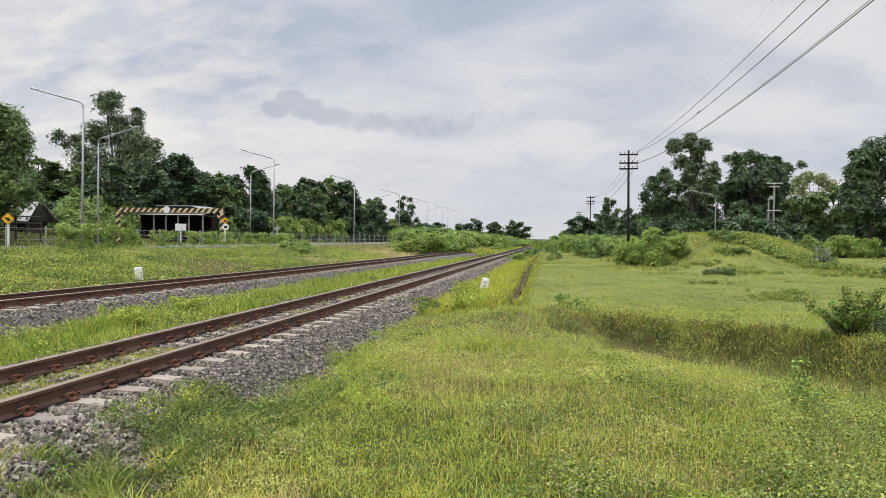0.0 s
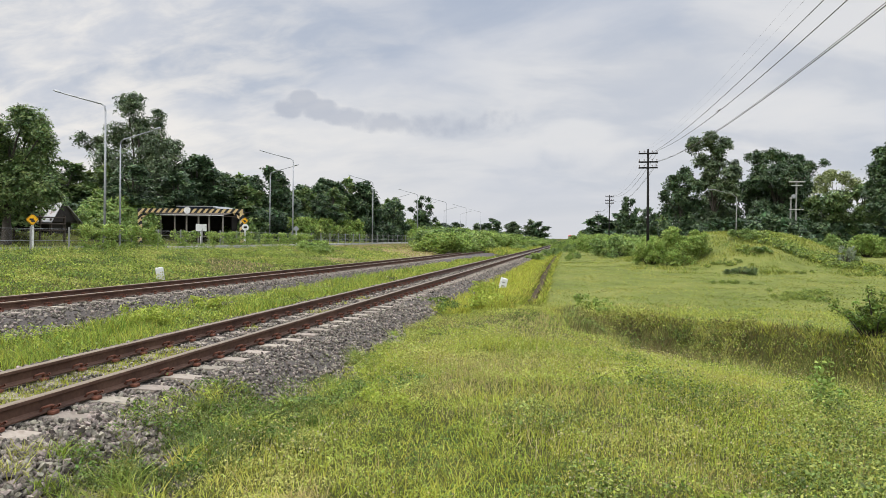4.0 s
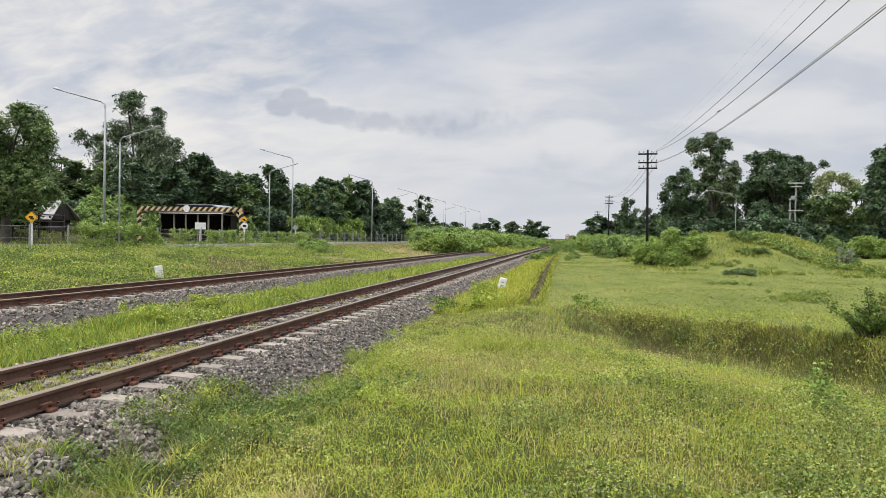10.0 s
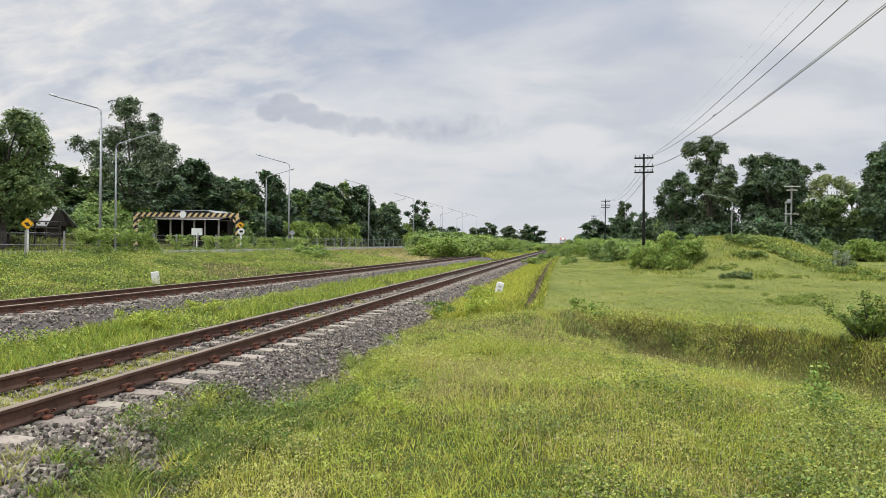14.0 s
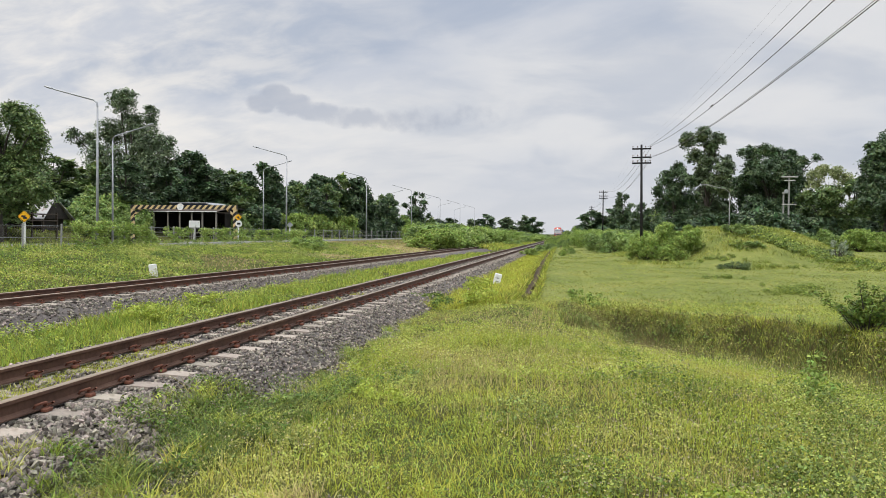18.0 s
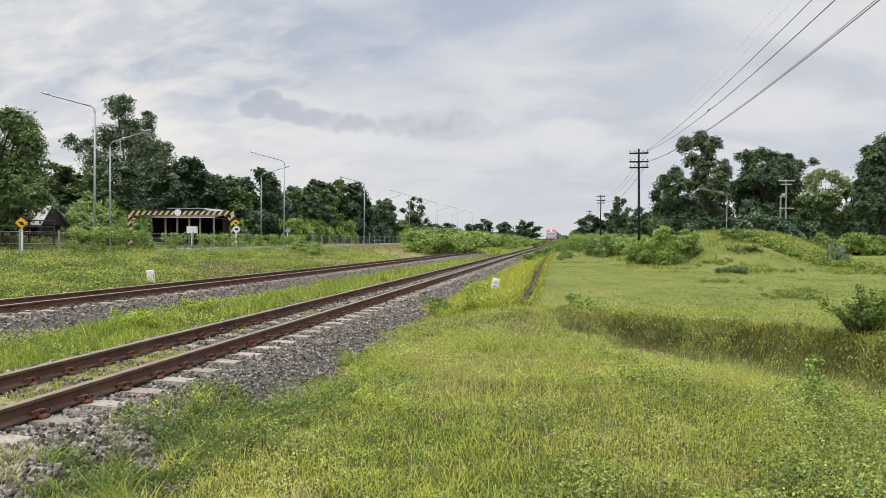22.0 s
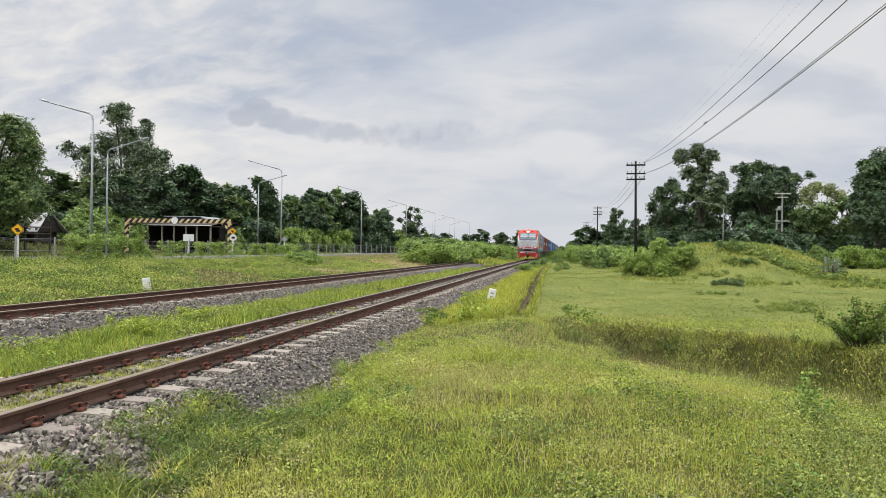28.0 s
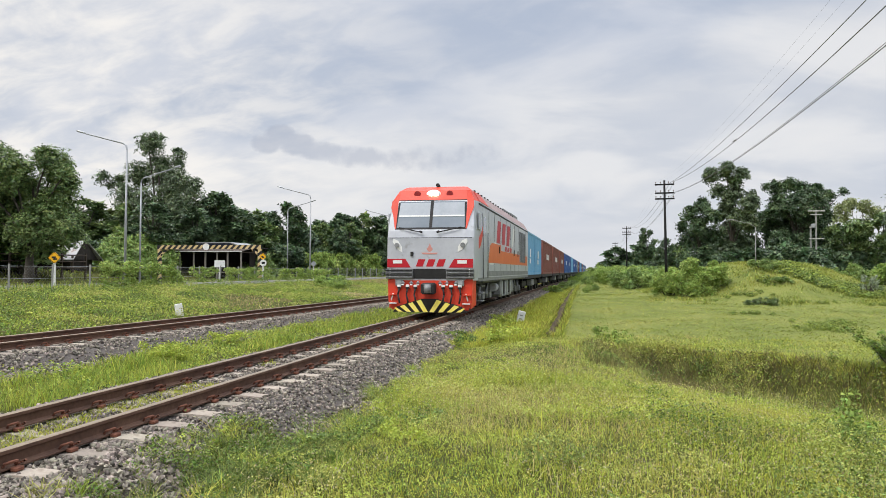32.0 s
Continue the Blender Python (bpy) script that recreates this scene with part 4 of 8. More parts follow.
    # low scrub on the bank below the fence
    for x, y, h in ((-19.5, 52, 1.1), (-18.6, 50, 0.9), (-18.0, 48.5, 0.8),):
        put(rnd.choice((b1, b2)), x, y, h, 2.0, rnd.uniform(0, 360), 1.4, group="scrub on the bank")


build_bushes()


# ---------------------------------------------------------------- poles, lamps, fence and signs
ROAD_Z = 0.34
GALV_DULL = material("weathered_concrete", [(0.24, 0.24, 0.23), (0.34, 0.335, 0.32)], 2, 0.9)


def telegraph_pole():
    t = thing("telegraph_pole", (0, 0, 0), "dark steel telegraph pole with three crossarms", "telegraph pole", "poles along the line")
    part("shaft", rods(((0, 0, -0.8), (0, 0, 7.35), 0.105, 0.065), n=10), POLE, t)
    for z, half in ((7.07, 0.60), (6.52, 0.60), (6.15, 0.60)):
        arm = part("crossarm", boxes((-half, -0.11, z - 0.05, half, -0.065, z + 0.05), bevel=0.006), POLE, t)
        for x in (-0.54, -0.25, 0.25, 0.54):
            part("insulator", rods(((x, -0.085, z + 0.05), (x, -0.085, z + 0.10), 0.012), ((x, -0.085, z + 0.10), (x, -0.085, z + 0.16), 0.03, 0.035), ((x, -0.085, z + 0.16), (x, -0.085, z + 0.19), 0.035, 0.015)), PORC, arm)
    return t


POLE_X, POLE_Y, SPAN = 4.55, 48.3, 57.7
pole_ = telegraph_pole()
pole_.matrix_basis = pose(POLE_X, POLE_Y, -0.1, 0, -0.9, 0)
for k in (-1, 1, 2, 3, 4):
    copy_thing(pole_, pose(POLE_X, POLE_Y + SPAN * k, -0.1 if k < 0 else 0.42))


def build_wires():
    # sideways from the poles, lowest height in the span over the standpoint, sag, radius
    for dx, low, sag, r in ((0.25, 6.257, 0.83, 0.009), (0.54, 6.09, 1.10, 0.011), (0.54, 5.39, 1.06, 0.011), (0.46, 5.37, 1.10, 0.007), (-0.54, 6.05, 1.10, 0.0012), (-0.25, 6.1, 1.05, 0.0012)):
        pts = []
        for s in range(-1, 4):
            for k in range(24):
                u = k / 24
                rise = (0.52 * u if s == 0 else (0.52 if s > 0 else 0.0))
                pts.append((POLE_X + dx, POLE_Y + SPAN * (s + u), low + sag + rise - 4 * (sag if s < 1 else 0.9) * u * (1 - u)))
        v, q = tube(pts, [r] * len(pts), 5)
        w = new("overhead_wire", mesh_of("overhead_wire", v, q, WIRE))
        tagged(w, "thin dark overhead wire sagging between poles", "wire", "wires between the poles")


build_wires()


def build_bird():
    t = thing("bird", (POLE_X + 0.54, 28.2, 6.20, 0, 0, 40), "small dark bird perched on a wire", "bird")
    for name, r, c in (("body", (0.05, 0.10, 0.06), (0, 0, 0.05)), ("head", (0.035, 0.04, 0.035), (0, -0.09, 0.11))):
        bm = bmesh.new()
        bmesh.ops.create_uvsphere(bm, u_segments=10, v_segments=7, radius=1.0)
        for v in bm.verts:
            v.co = Vector((v.co.x * r[0] + c[0], v.co.y * r[1] + c[1], v.co.z * r[2] + c[2]))
        part(name, bm, BLACK, t, smooth=True)
    t.scale = (0.5, 0.5, 0.5)
    part("tail", boxes((-0.02, 0.08, 0.0, 0.02, 0.20, 0.02)), BLACK, t)
    part("beak", rods(((0, -0.12, 0.11), (0, -0.15, 0.105), 0.008, 0.002), n=5), BLACK, t)


build_bird()


def street_lamp(side):
    """A tapered steel column with a long upswept arm; side +1 leans over towards +x."""
    t = thing("street_lamp", (0, 0, 0), "tall galvanised street lamp with a long arm", "street lamp", "street lamps along the road")
    part("column", rods(((0, 0, -0.5), (0, 0, 8.1), 0.085, 0.05), n=10), GALV, t)
    part("base_plate", boxes((-0.17, -0.17, 0.0, 0.17, 0.17, 0.04), bevel=0.01), GALV, t)
    pts = [(0, 0, 8.05), (0.05 * side, 0, 8.3), (0.25 * side, 0, 8.45), (2.9 * side, 0, 9.15)]
    part_me = mesh_of("arm", *tube(pts, [0.055, 0.052, 0.05, 0.042], 8), GALV, smooth=True)
    child("arm", part_me, t)
    bm = bmesh.new()
    bmesh.ops.create_uvsphere(bm, u_segments=12, v_segments=8, radius=0.5)
    for v in bm.verts:
        v.co = Vector((v.co.x * 0.72, v.co.y * 0.26, v.co.z * (0.2 if v.co.z > 0 else 0.1)))
    bmesh.ops.rotate(bm, verts=bm.verts, matrix=Matrix.Rotation(-0.28 * side, 3, "Y"))
    bmesh.ops.translate(bm, verts=bm.verts, vec=(3.2 * side, 0, 9.24))
    part("lamp_head", bm, GALV, t, "flat grey lamp head", smooth=True)
    return t


lamp_a, lamp_b = street_lamp(-1), street_lamp(1)
for i in range(7):
    m = pose(-27.2, 38.6 + 28.0 * i, ROAD_Z) if i else pose(-27.5, 38.5, ROAD_Z + 0.2)
    if i:
        copy_thing(lamp_a, m)
    else:
        lamp_a.matrix_basis = m
for i in range(7):
    m = pose(-35.8, 52.0 + 28.6 * i, ROAD_Z)
    if i:
        copy_thing(lamp_b, m)
    else:
        lamp_b.matrix_basis = m


def build_road():
    verts, faces, idx = [], [], []
    xs = [-37.0, -36.2, -31.55, -31.45, -27.6, -27.0]
    ys = list(range(-40, 420, 4))
    for y in ys:
        verts += [(x, y, ROAD_Z + (0.02 if 0 < i < 5 else -0.25)) for i, x in enumerate(xs)]
    n = len(xs)
    for j in range(len(ys) - 1):
        for i in range(n - 1):
            a = j * n + i
            faces.append((a, a + 1, a + n + 1, a + n))
            idx.append(1 if i == 2 else 0)
    tagged(new("road", mesh_of("road", verts, faces, [ASPHALT, WHITE], idx)), "grey asphalt road behind the fence", "road", kind="structure")


build_road()


def striped_bar(bm, a, b, half, width, gap):
    """A square bar along a-b, banded with slanted black and yellow stripes."""
    a, b = Vector(a), Vector(b)
    n = max(2, int((b - a).length / gap))
    d = (b - a) / n
    up = Vector((0, 0, 1)) if abs(d.z) < 0.5 * d.length else Vector((1, 0, 0))
    s = d.cross(up).normalized()
    u = s.cross(d).normalized()
    sk = d.normalized() * half * 0.9
    rings = []
    for i in range(n + 1):
        k = 0.0 if i in (0, n) else 1.0
        rings.append([bm.verts.new(a + d * i + u * half * du + s * width * ds + sk * du * k) for du, ds in ((-1, -1), (1, -1), (1, 1), (-1, 1))])
    for i in range(n):
        for k in range(4):
            bm.faces.new((rings[i][k], rings[i][(k + 1) % 4], rings[i + 1][(k + 1) % 4], rings[i + 1][k])).material_index = i % 2
    bm.faces.new(rings[0]), bm.faces.new(rings[-1][::-1])
    bmesh.ops.recalc_face_normals(bm, faces=bm.faces)


def build_portal():
    t = thing("height_portal", (-31.6, 55.3, ROAD_Z), "black and yellow striped height-limit portal over the road", "height gate")
    for x in (-4.6, 4.6):
        bm = bmesh.new()
        striped_bar(bm, (x, 0, 0), (x, 0, 2.8), 0.13, 0.12, 0.26)
        part("post", bm, [BLACK, YELLOW_DULL], t)
        bm = bmesh.new()
        s = 1 if x < 0 else -1
        striped_bar(bm, (x, 0.02, 2.2), (x + s * 0.8, 0.02, 2.86), 0.07, 0.07, 0.25)
        part("brace", bm, [BLACK, YELLOW_DULL], t)
    bm = bmesh.new()
    striped_bar(bm, (-4.75, 0, 2.95), (4.75, 0, 2.95), 0.17, 0.12, 0.26)
    part("beam", bm, [BLACK, YELLOW_DULL], t)
    bm = bmesh.new()
    rod(bm, (-0.2, -0.14, 2.98), (-0.2, -0.17, 2.98), 0.29, n=20)
    part("round_plate", bm, WHITE, t, "round white plate")


YELLOW_DULL = material("faded_yellow_paint", [(0.52, 0.38, 0.17), (0.62, 0.48, 0.26)], 4, 0.6)
build_portal()


def diamond_plate(bm, c, s, y0, y1):
    vs = []
    for y in (y0, y1):
        for a in range(4):
            vs.append(bm.verts.new((c[0] + s * math.cos(a * math.pi / 2), y, c[1] + s * math.sin(a * math.pi / 2))))
    bm.faces.new(vs[:4]), bm.faces.new(vs[4:][::-1])
    for k in range(4):
        bm.faces.new((vs[k], vs[4 + k], vs[4 + (k + 1) % 4], vs[(k + 1) % 4]))
    bmesh.ops.bevel(bm, geom=[e for e in bm.edges if abs((e.verts[0].co - e.verts[1].co).y) > 0.005], offset=s * 0.12, segments=3, affect="EDGES")
    bmesh.ops.recalc_face_normals(bm, faces=bm.faces)
    return bm


def warning_sign(x, y, z, face, label, symbol, post_w=0.055, turn=30, size=0.30):
    t = thing("road_sign", (x, y, ROAD_Z - 0.1, 0, 0, turn), label, "road sign", "road signs")
    part("post", boxes((-post_w, 0.0, -0.3, post_w, 0.10, z - ROAD_Z + 0.2), bevel=0.01), WHITE, t)
    plate = part("plate", diamond_plate(bmesh.new(), (0, z - ROAD_Z + 0.1), size, -0.04, -0.01), face, t)
    if symbol:
        part("border", diamond_rim((0, z - ROAD_Z + 0.1), size * 0.92, size * 0.86), BLACK, plate)
        zz = z - ROAD_Z + 0.1
        part("symbol", boxes((-0.12, -0.05, zz - 0.03, 0.06, -0.042, zz + 0.06), (-0.05, -0.05, zz - 0.11, 0.12, -0.042, zz - 0.031), bevel=0.0), BLACK, plate)
    return t


def diamond_rim(c, s1, s0):
    bm = bmesh.new()
    a_ = [bm.verts.new((c[0] + s1 * math.cos(a * math.pi / 2), -0.044, c[1] + s1 * math.sin(a * math.pi / 2))) for a in range(4)]
    b_ = [bm.verts.new((c[0] + s0 * math.cos(a * math.pi / 2), -0.044, c[1] + s0 * math.sin(a * math.pi / 2))) for a in range(4)]
    for k in range(4):
        bm.faces.new((a_[k], a_[(k + 1) % 4], b_[(k + 1) % 4], b_[k]))
    return bm


warning_sign(-26.4, 31.4, 1.97, YELLOW, "yellow diamond warning sign on a white post", True)
warning_sign(-26.4, 54.6, 2.48, YELLOW, "yellow diamond warning sign beside the portal", True, 0.05, 22)
warning_sign(-26.6, 66.0, 2.0, GALV, "bare grey back of a diamond sign", False, 0.05, 20)


def small_signs():
    t = thing("road_sign", (-26.3, 54.5, ROAD_Z, 0, 0, 22), "small round white sign on a post", "road sign", "road signs")
    part("post", rods(((0, 0, -0.3), (0, 0, 1.9), 0.03)), WHITE, t)
    bm = rods(((0, -0.04, 1.62), (0, -0.06, 1.62), 0.27), n=20)
    pl = part("plate", bm, WHITE, t)
    part("bar", boxes((-0.13, -0.068, 1.54, 0.13, -0.062, 1.70)), POLE, pl)
    t = thing("notice_board", (-25.9, 46.8, ROAD_Z - 0.1, 0, 0, 28), "blank white board on a single post", "sign board")
    part("post", boxes((-0.06, 0, -0.3, 0.06, 0.09, 1.7), bevel=0.01), WHITE, t)
    part("board", boxes((-0.36, -0.04, 1.34, 0.36, 0.0, 1.82), bevel=0.01), WHITE, t)


small_signs()


def build_fence():
    t = thing("wire_fence", (-25.0, 0, 0), "chain-link fence on thin concrete posts, overgrown with creepers", "fence")
    rnd = random.Random(4)
    y, prev = 14.0, None
    post = boxes((-0.035, -0.035, -0.4, 0.035, 0.035, 1.28), bevel=0.008)
    me = bpy.data.meshes.new("post")
    post.to_mesh(me)
    post.free()
    me.materials.append(GALV_DULL)
    ys = list(np.arange(14, 150, 2.6))
    for y in ys:
        child("post", me, t, at=(rnd.uniform(-0.03, 0.03), y, ground_z(-25, y)), rot=(rnd.uniform(-2, 2), rnd.uniform(-2, 2), 0))
    for hgt in (0.08, 0.62, 1.18):
        v, q = tube([(0, y, ground_z(-25, y) + hgt) for y in ys], [0.007] * len(ys), 4)
        child("strand", mesh_of("strand", v, q, GALV), t)
    # woven diamonds of the netting
    vs, fs = [], []
    for y in np.arange(14, 90, 0.16):
        for s in (-1, 1):
            z0 = ground_z(-25, y)
            a, b = (0.0, y, z0 + 0.08), (0.0, y + s * 1.1, z0 + 1.18)
            o = len(vs)
            w = 0.0018
            vs += [(a[0], a[1] - w, a[2]), (a[0], a[1] + w, a[2]), (b[0], b[1] + w, b[2]), (b[0], b[1] - w, b[2]), (a[0] - w, a[1], a[2]), (b[0] - w, b[1], b[2])]
            fs += [(o, o + 1, o + 2, o + 3), (o, o + 4, o + 5, o + 3), (o + 1, o + 4, o + 5, o + 2)]
    child("netting", mesh_of("netting", vs, fs, GALV_DULL), t, "grey chain-link netting")
    rng = np.random.default_rng(12)
    vine = thing("creeper", (-24.9, 0, 0), "green creeper grown over the fence", "creeper", kind="stuff")
    c = [(rng.uniform(-0.15, 0.25), y, ground_z(-25, y) + rng.uniform(0.1, 1.12)) for y in rng.uniform(33, 66, 330) if not 40.5 < y < 41.5]
    c += [(rng.uniform(-0.3, 0.3), y, ground_z(-25, y) + rng.uniform(0.9, 1.4)) for y in rng.uniform(33, 39, 60)]
    v, q = leaf_cloud(rng, c, [0.22] * len(c), 20000, 0.10)
    child("foliage", fast_mesh("foliage", v, q, LEAF_PALE), vine)


build_fence()


def build_plinth():
    """Low concrete kerb along the foot of the fence."""
    t = thing("concrete_kerb", (-24.75, 0, 0), "pale concrete kerb along the foot of the fence", "kerb", kind="structure")
    me = bpy.data.meshes.new("kerb_stone")
    bm = boxes((-0.12, 0.01, -0.3, 0.12, 2.58, 0.24), bevel=0.012)
    bm.to_mesh(me)
    bm.free()
    me.materials.append(CONCRETE)
    for k in range(26):
        y = 40.6 + 2.6 * k
        child("kerb_stone", me, t, at=(0, y, ground_z(-24.75, y) - 0.01))


build_plinth()


OLD_POST = material("weathered_timber", [(0.16, 0.145, 0.12), (0.26, 0.24, 0.21)], 4, 0.9, bump=0.004, bump_scale=30)
BLACKWOOD = material("near_black_timber", [(0.022, 0.018, 0.016), (0.045, 0.038, 0.032)], 3, 0.9)


def build_shed():
    """Open timber shed: a low tin roof on posts, a raised roof over its middle, walls behind coloured near black for
    the shade inside.
    """
    t = thing("open_shed", (-39.0, 70.0, ROAD_Z), "low open shed with raised tin roof and pale timber posts", "shed")
    part("lean_to_roof", roof_slab(-4.9, 4.4, -3.1, 0.3, 2.93, 3.42), SHADE_WOOD, t, "dark lean-to roof")
    part("eaves_board", boxes((-3.5, -3.2, 2.88, 4.4, -3.14, 2.95)), WHITE, t, "pale eaves board")
    part("eaves_board", boxes((-3.3, -2.06, 3.42, -0.6, -2.0, 3.50)), WHITE, t, "pale board over the lean-to roof")
    bm = bmesh.new()
    prof = [(-2.45, 3.86), (1.6, 3.86), (2.95, 3.44), (2.95, 3.52), (1.62, 3.95), (-2.45, 3.95)]
    front, back = [[bm.verts.new((x, y, z)) for x, z in prof] for y in (-0.3, 3.6)]
    bm.faces.new(front), bm.faces.new(back[::-1])
    for k in range(6):
        bm.faces.new((front[k], back[k], back[(k + 1) % 6], front[(k + 1) % 6]))
    bmesh.ops.recalc_face_normals(bm, faces=bm.faces)
    roof = part("roof", bm, GALV, t, "raised pale tin roof with a sloping end")
    part("gable_board", boxes((-2.4, 0.0, 3.38, 1.6, 0.08, 3.86)), BLUE_TIN, roof, "dark blue boarding under the roof")
    for x in (-4.24, -2.6, -1.04, 0.26, 1.56, 2.72, 4.2):
        part("post", boxes((x - 0.07, -2.95, -0.3, x + 0.07, -2.81, 2.95), bevel=0.01), OLD_POST, t, "weathered grey timber post")
    for x in (-4.0, 0.3, 4.0):
        part("roof_beam", boxes((x - 0.05, -2.9, 2.80, x + 0.05, 3.3, 2.92)), SHADE_WOOD, t)
    # back wall, ceiling and ends: the open shed's inner shade is in their colour
    part("back_wall", boxes((-4.9, 3.3, -0.3, 3.4, 3.45, 3.42)), BLACKWOOD, t, "timber wall in a near-black tone")
    part("ceiling_boards", boxes((-4.9, 0.3, 3.34, 4.2, 3.3, 3.42)), BLACKWOOD, t)
    for x in (-4.95, 3.4):
        part("end_wall", boxes((x, 0.4, -0.3, x + 0.1, 3.3, 2.9)), BLACKWOOD, t, "timber side wall coloured near black for the shed's inner shade")
    part("rail", boxes((-4.9, -2.8, 0.75, 4.3, -2.72, 0.85)), OLD_POST, t)


def roof_slab(x0, x1, y0, y1, z0, z1):
    bm = bmesh.new()
    n = int((x1 - x0) / 0.2)
    lo, hi = [], []
    for i in range(n + 1):
        x = x0 + (x1 - x0) * i / n
        dz = 0.03 if i % 2 else 0.0
        lo.append((bm.verts.new((x, y0, z0 + dz)), bm.verts.new((x, y1, z1 + dz))))
        hi.append((bm.verts.new((x, y0, z0 + dz - 0.04)), bm.verts.new((x, y1, z1 + dz - 0.04))))
    for a, b, c, d in zip(lo, lo[1:], hi, hi[1:]):
        bm.faces.new((a[0], b[0], b[1], a[1])), bm.faces.new((c[0], c[1], d[1], d[0]))
        bm.faces.new((a[0], c[0], d[0], b[0])), bm.faces.new((a[1], b[1], d[1], c[1]))
    return bm


build_shed()


def extruded_tri(x):
    bm = bmesh.new()
    a = [bm.verts.new(c) for c in ((x, -2.4, 2.3), (x, 2.4, 2.3), (x, 0, 4.2))]
    b = [bm.verts.new((x + 0.05, v.co.y, v.co.z)) for v in a]
    bm.faces.new(a), bm.faces.new(b[::-1])
    for k in range(3):
        bm.faces.new((a[k], b[k], b[(k + 1) % 3], a[(k + 1) % 3]))
    bmesh.ops.recalc_face_normals(bm, faces=bm.faces)
    return bm


def build_house():
    t = thing("farm_house", (-45.3, 54.2, ROAD_Z - 0.25, 0, 0, 6), "timber farmhouse with grey tin gable roof", "house")
    t.scale = (0.85, 0.85, 0.92)
    part("wall", boxes((-3, -1.8, 0, 2.6, 1.8, 2.4)), BLACKWOOD, t, "timber wall in a near-black tone")
    roof = bmesh.new()
    for s in (-1, 1):
        vs = [roof.verts.new(c) for c in ((-3.4, s * 2.6, 2.3), (3.4, s * 2.6, 2.3), (3.0, 0, 4.3), (-3.4, 0, 4.3), (-3.4, s * 2.6, 2.22), (3.4, s * 2.6, 2.22), (3.0, 0, 4.22), (-3.4, 0, 4.22))]
        for q in ((0, 1, 2, 3), (7, 6, 5, 4), (0, 4, 5, 1), (1, 5, 6, 2), (3, 2, 6, 7), (0, 3, 7, 4)):
            roof.faces.new([vs[i] for i in q])
    bmesh.ops.recalc_face_normals(roof, faces=roof.faces)
    part("roof", roof, TIN, t, "grey corrugated tin roof")
    for x in (-3.2, 3.2):
        for y in (-2.4, 2.4):
            part("post", boxes((x - 0.08, y - 0.08, -0.3, x + 0.08, y + 0.08, 2.6)), SHADE_WOOD, t)
    for x in (-3.3, 2.9):
        part("gable", extruded_tri(x), BLACKWOOD, t)


build_house()


def marker(x, y, z, w, d, h, m_rot, label):
    t = thing("track_marker", (x, y, z, *m_rot), label, "marker post")
    bm = boxes((-w, -d, -0.2, w, d, h), bevel=0.025)
    part("stone", bm, WHITE, t)
    return t


marker(-14.3, 23.1, -0.24, 0.125, 0.075, 0.44, (0, -8, 15), "white painted concrete track marker")
mk = marker(-2.62, 25.8, -0.52, 0.13, 0.06, 0.50, (0, 14, 12), "white concrete distance marker leaning over")
part("number_bar", boxes((-0.05, -0.066, 0.2, 0.05, -0.062, 0.24)), GALV_DULL, mk)
part("number_bar", boxes((-0.05, -0.066, 0.32, 0.05, -0.062, 0.36)), GALV_DULL, mk)


def concrete_pole(x, y, top, arm):
    t = thing("utility_pole", (x, y, ground_z(x, y)), "pale concrete utility pole with a crossarm", "utility pole", "utility poles beyond the field")
    h = top - ground_z(x, y)
    part("shaft", boxes((-0.075, -0.075, -0.5, 0.075, 0.075, h), bevel=0.015), GALV_DULL, t)
    part("crossarm", boxes((-arm, -0.19, h - 0.2, arm, -0.12, h - 0.08), bevel=0.01), CONCRETE, t)
    part("lower_crossarm", boxes((-arm * 0.9, -0.19, h - 3.2, arm * 0.9, -0.12, h - 3.1), bevel=0.01), CONCRETE, t)
    return t


main_pole = concrete_pole(23.6, 85.0, 8.13, 0.85)
part("middle_crossarm", boxes((-0.6, -0.19, 7.55, 0.6, -0.12, 7.65), bevel=0.01), CONCRETE, main_pole)
part("transformer", boxes((-0.50, -0.25, 6.15, -0.12, 0.10, 6.6), bevel=0.05), GALV, main_pole, "grey pole transformer")
for x in (-0.75, -0.3, 0.3, 0.75):
    part("insulator", rods(((x, -0.155, 8.25), (x, -0.155, 8.45), 0.03)), PORC, main_pole)
concrete_pole(23.05, 85.0, 6.35, 0.2)
field_lamp = thing("street_lamp", (16.4, 80.0, -0.2), "thin grey street lamp among the trees", "street lamp")
part("pole", rods(((0, 0, -0.3), (0, 0, 6.2), 0.055, 0.04)), GALV_DULL, field_lamp)
part("arm", rods(((0, 0, 6.2), (-0.5, 0, 6.55), 0.035), ((-0.5, 0, 6.55), (-2.1, 0, 6.95), 0.03)), GALV_DULL, field_lamp)
part("lantern", boxes((-2.75, -0.1, 6.93, -2.05, 0.1, 7.03), bevel=0.03), GALV_DULL, field_lamp)


def build_pen():
    """Dark timber rails of a pen beside the farmhouse."""
    t = thing("timber_pen", (-40.2, 41.0, ROAD_Z + 0.55), "dark timber rail pen beside the farmhouse", "fence")
    a, b = Vector((-3.5, -4.0, 0)), Vector((0.6, 9.5, 0))
    n = 7
    for i in range(n + 1):
        p = a.lerp(b, i / n)
        part("post", boxes((p.x - 0.06, p.y - 0.06, -0.3, p.x + 0.06, p.y + 0.06, 1.75)), SHADE_WOOD, t)
    for z in (0.6, 1.1, 1.6):
        part("rail", rods((a + Vector((0.08, 0, z)), b + Vector((0.08, 0, z)), 0.05), n=6), SHADE_WOOD, t)


build_pen()


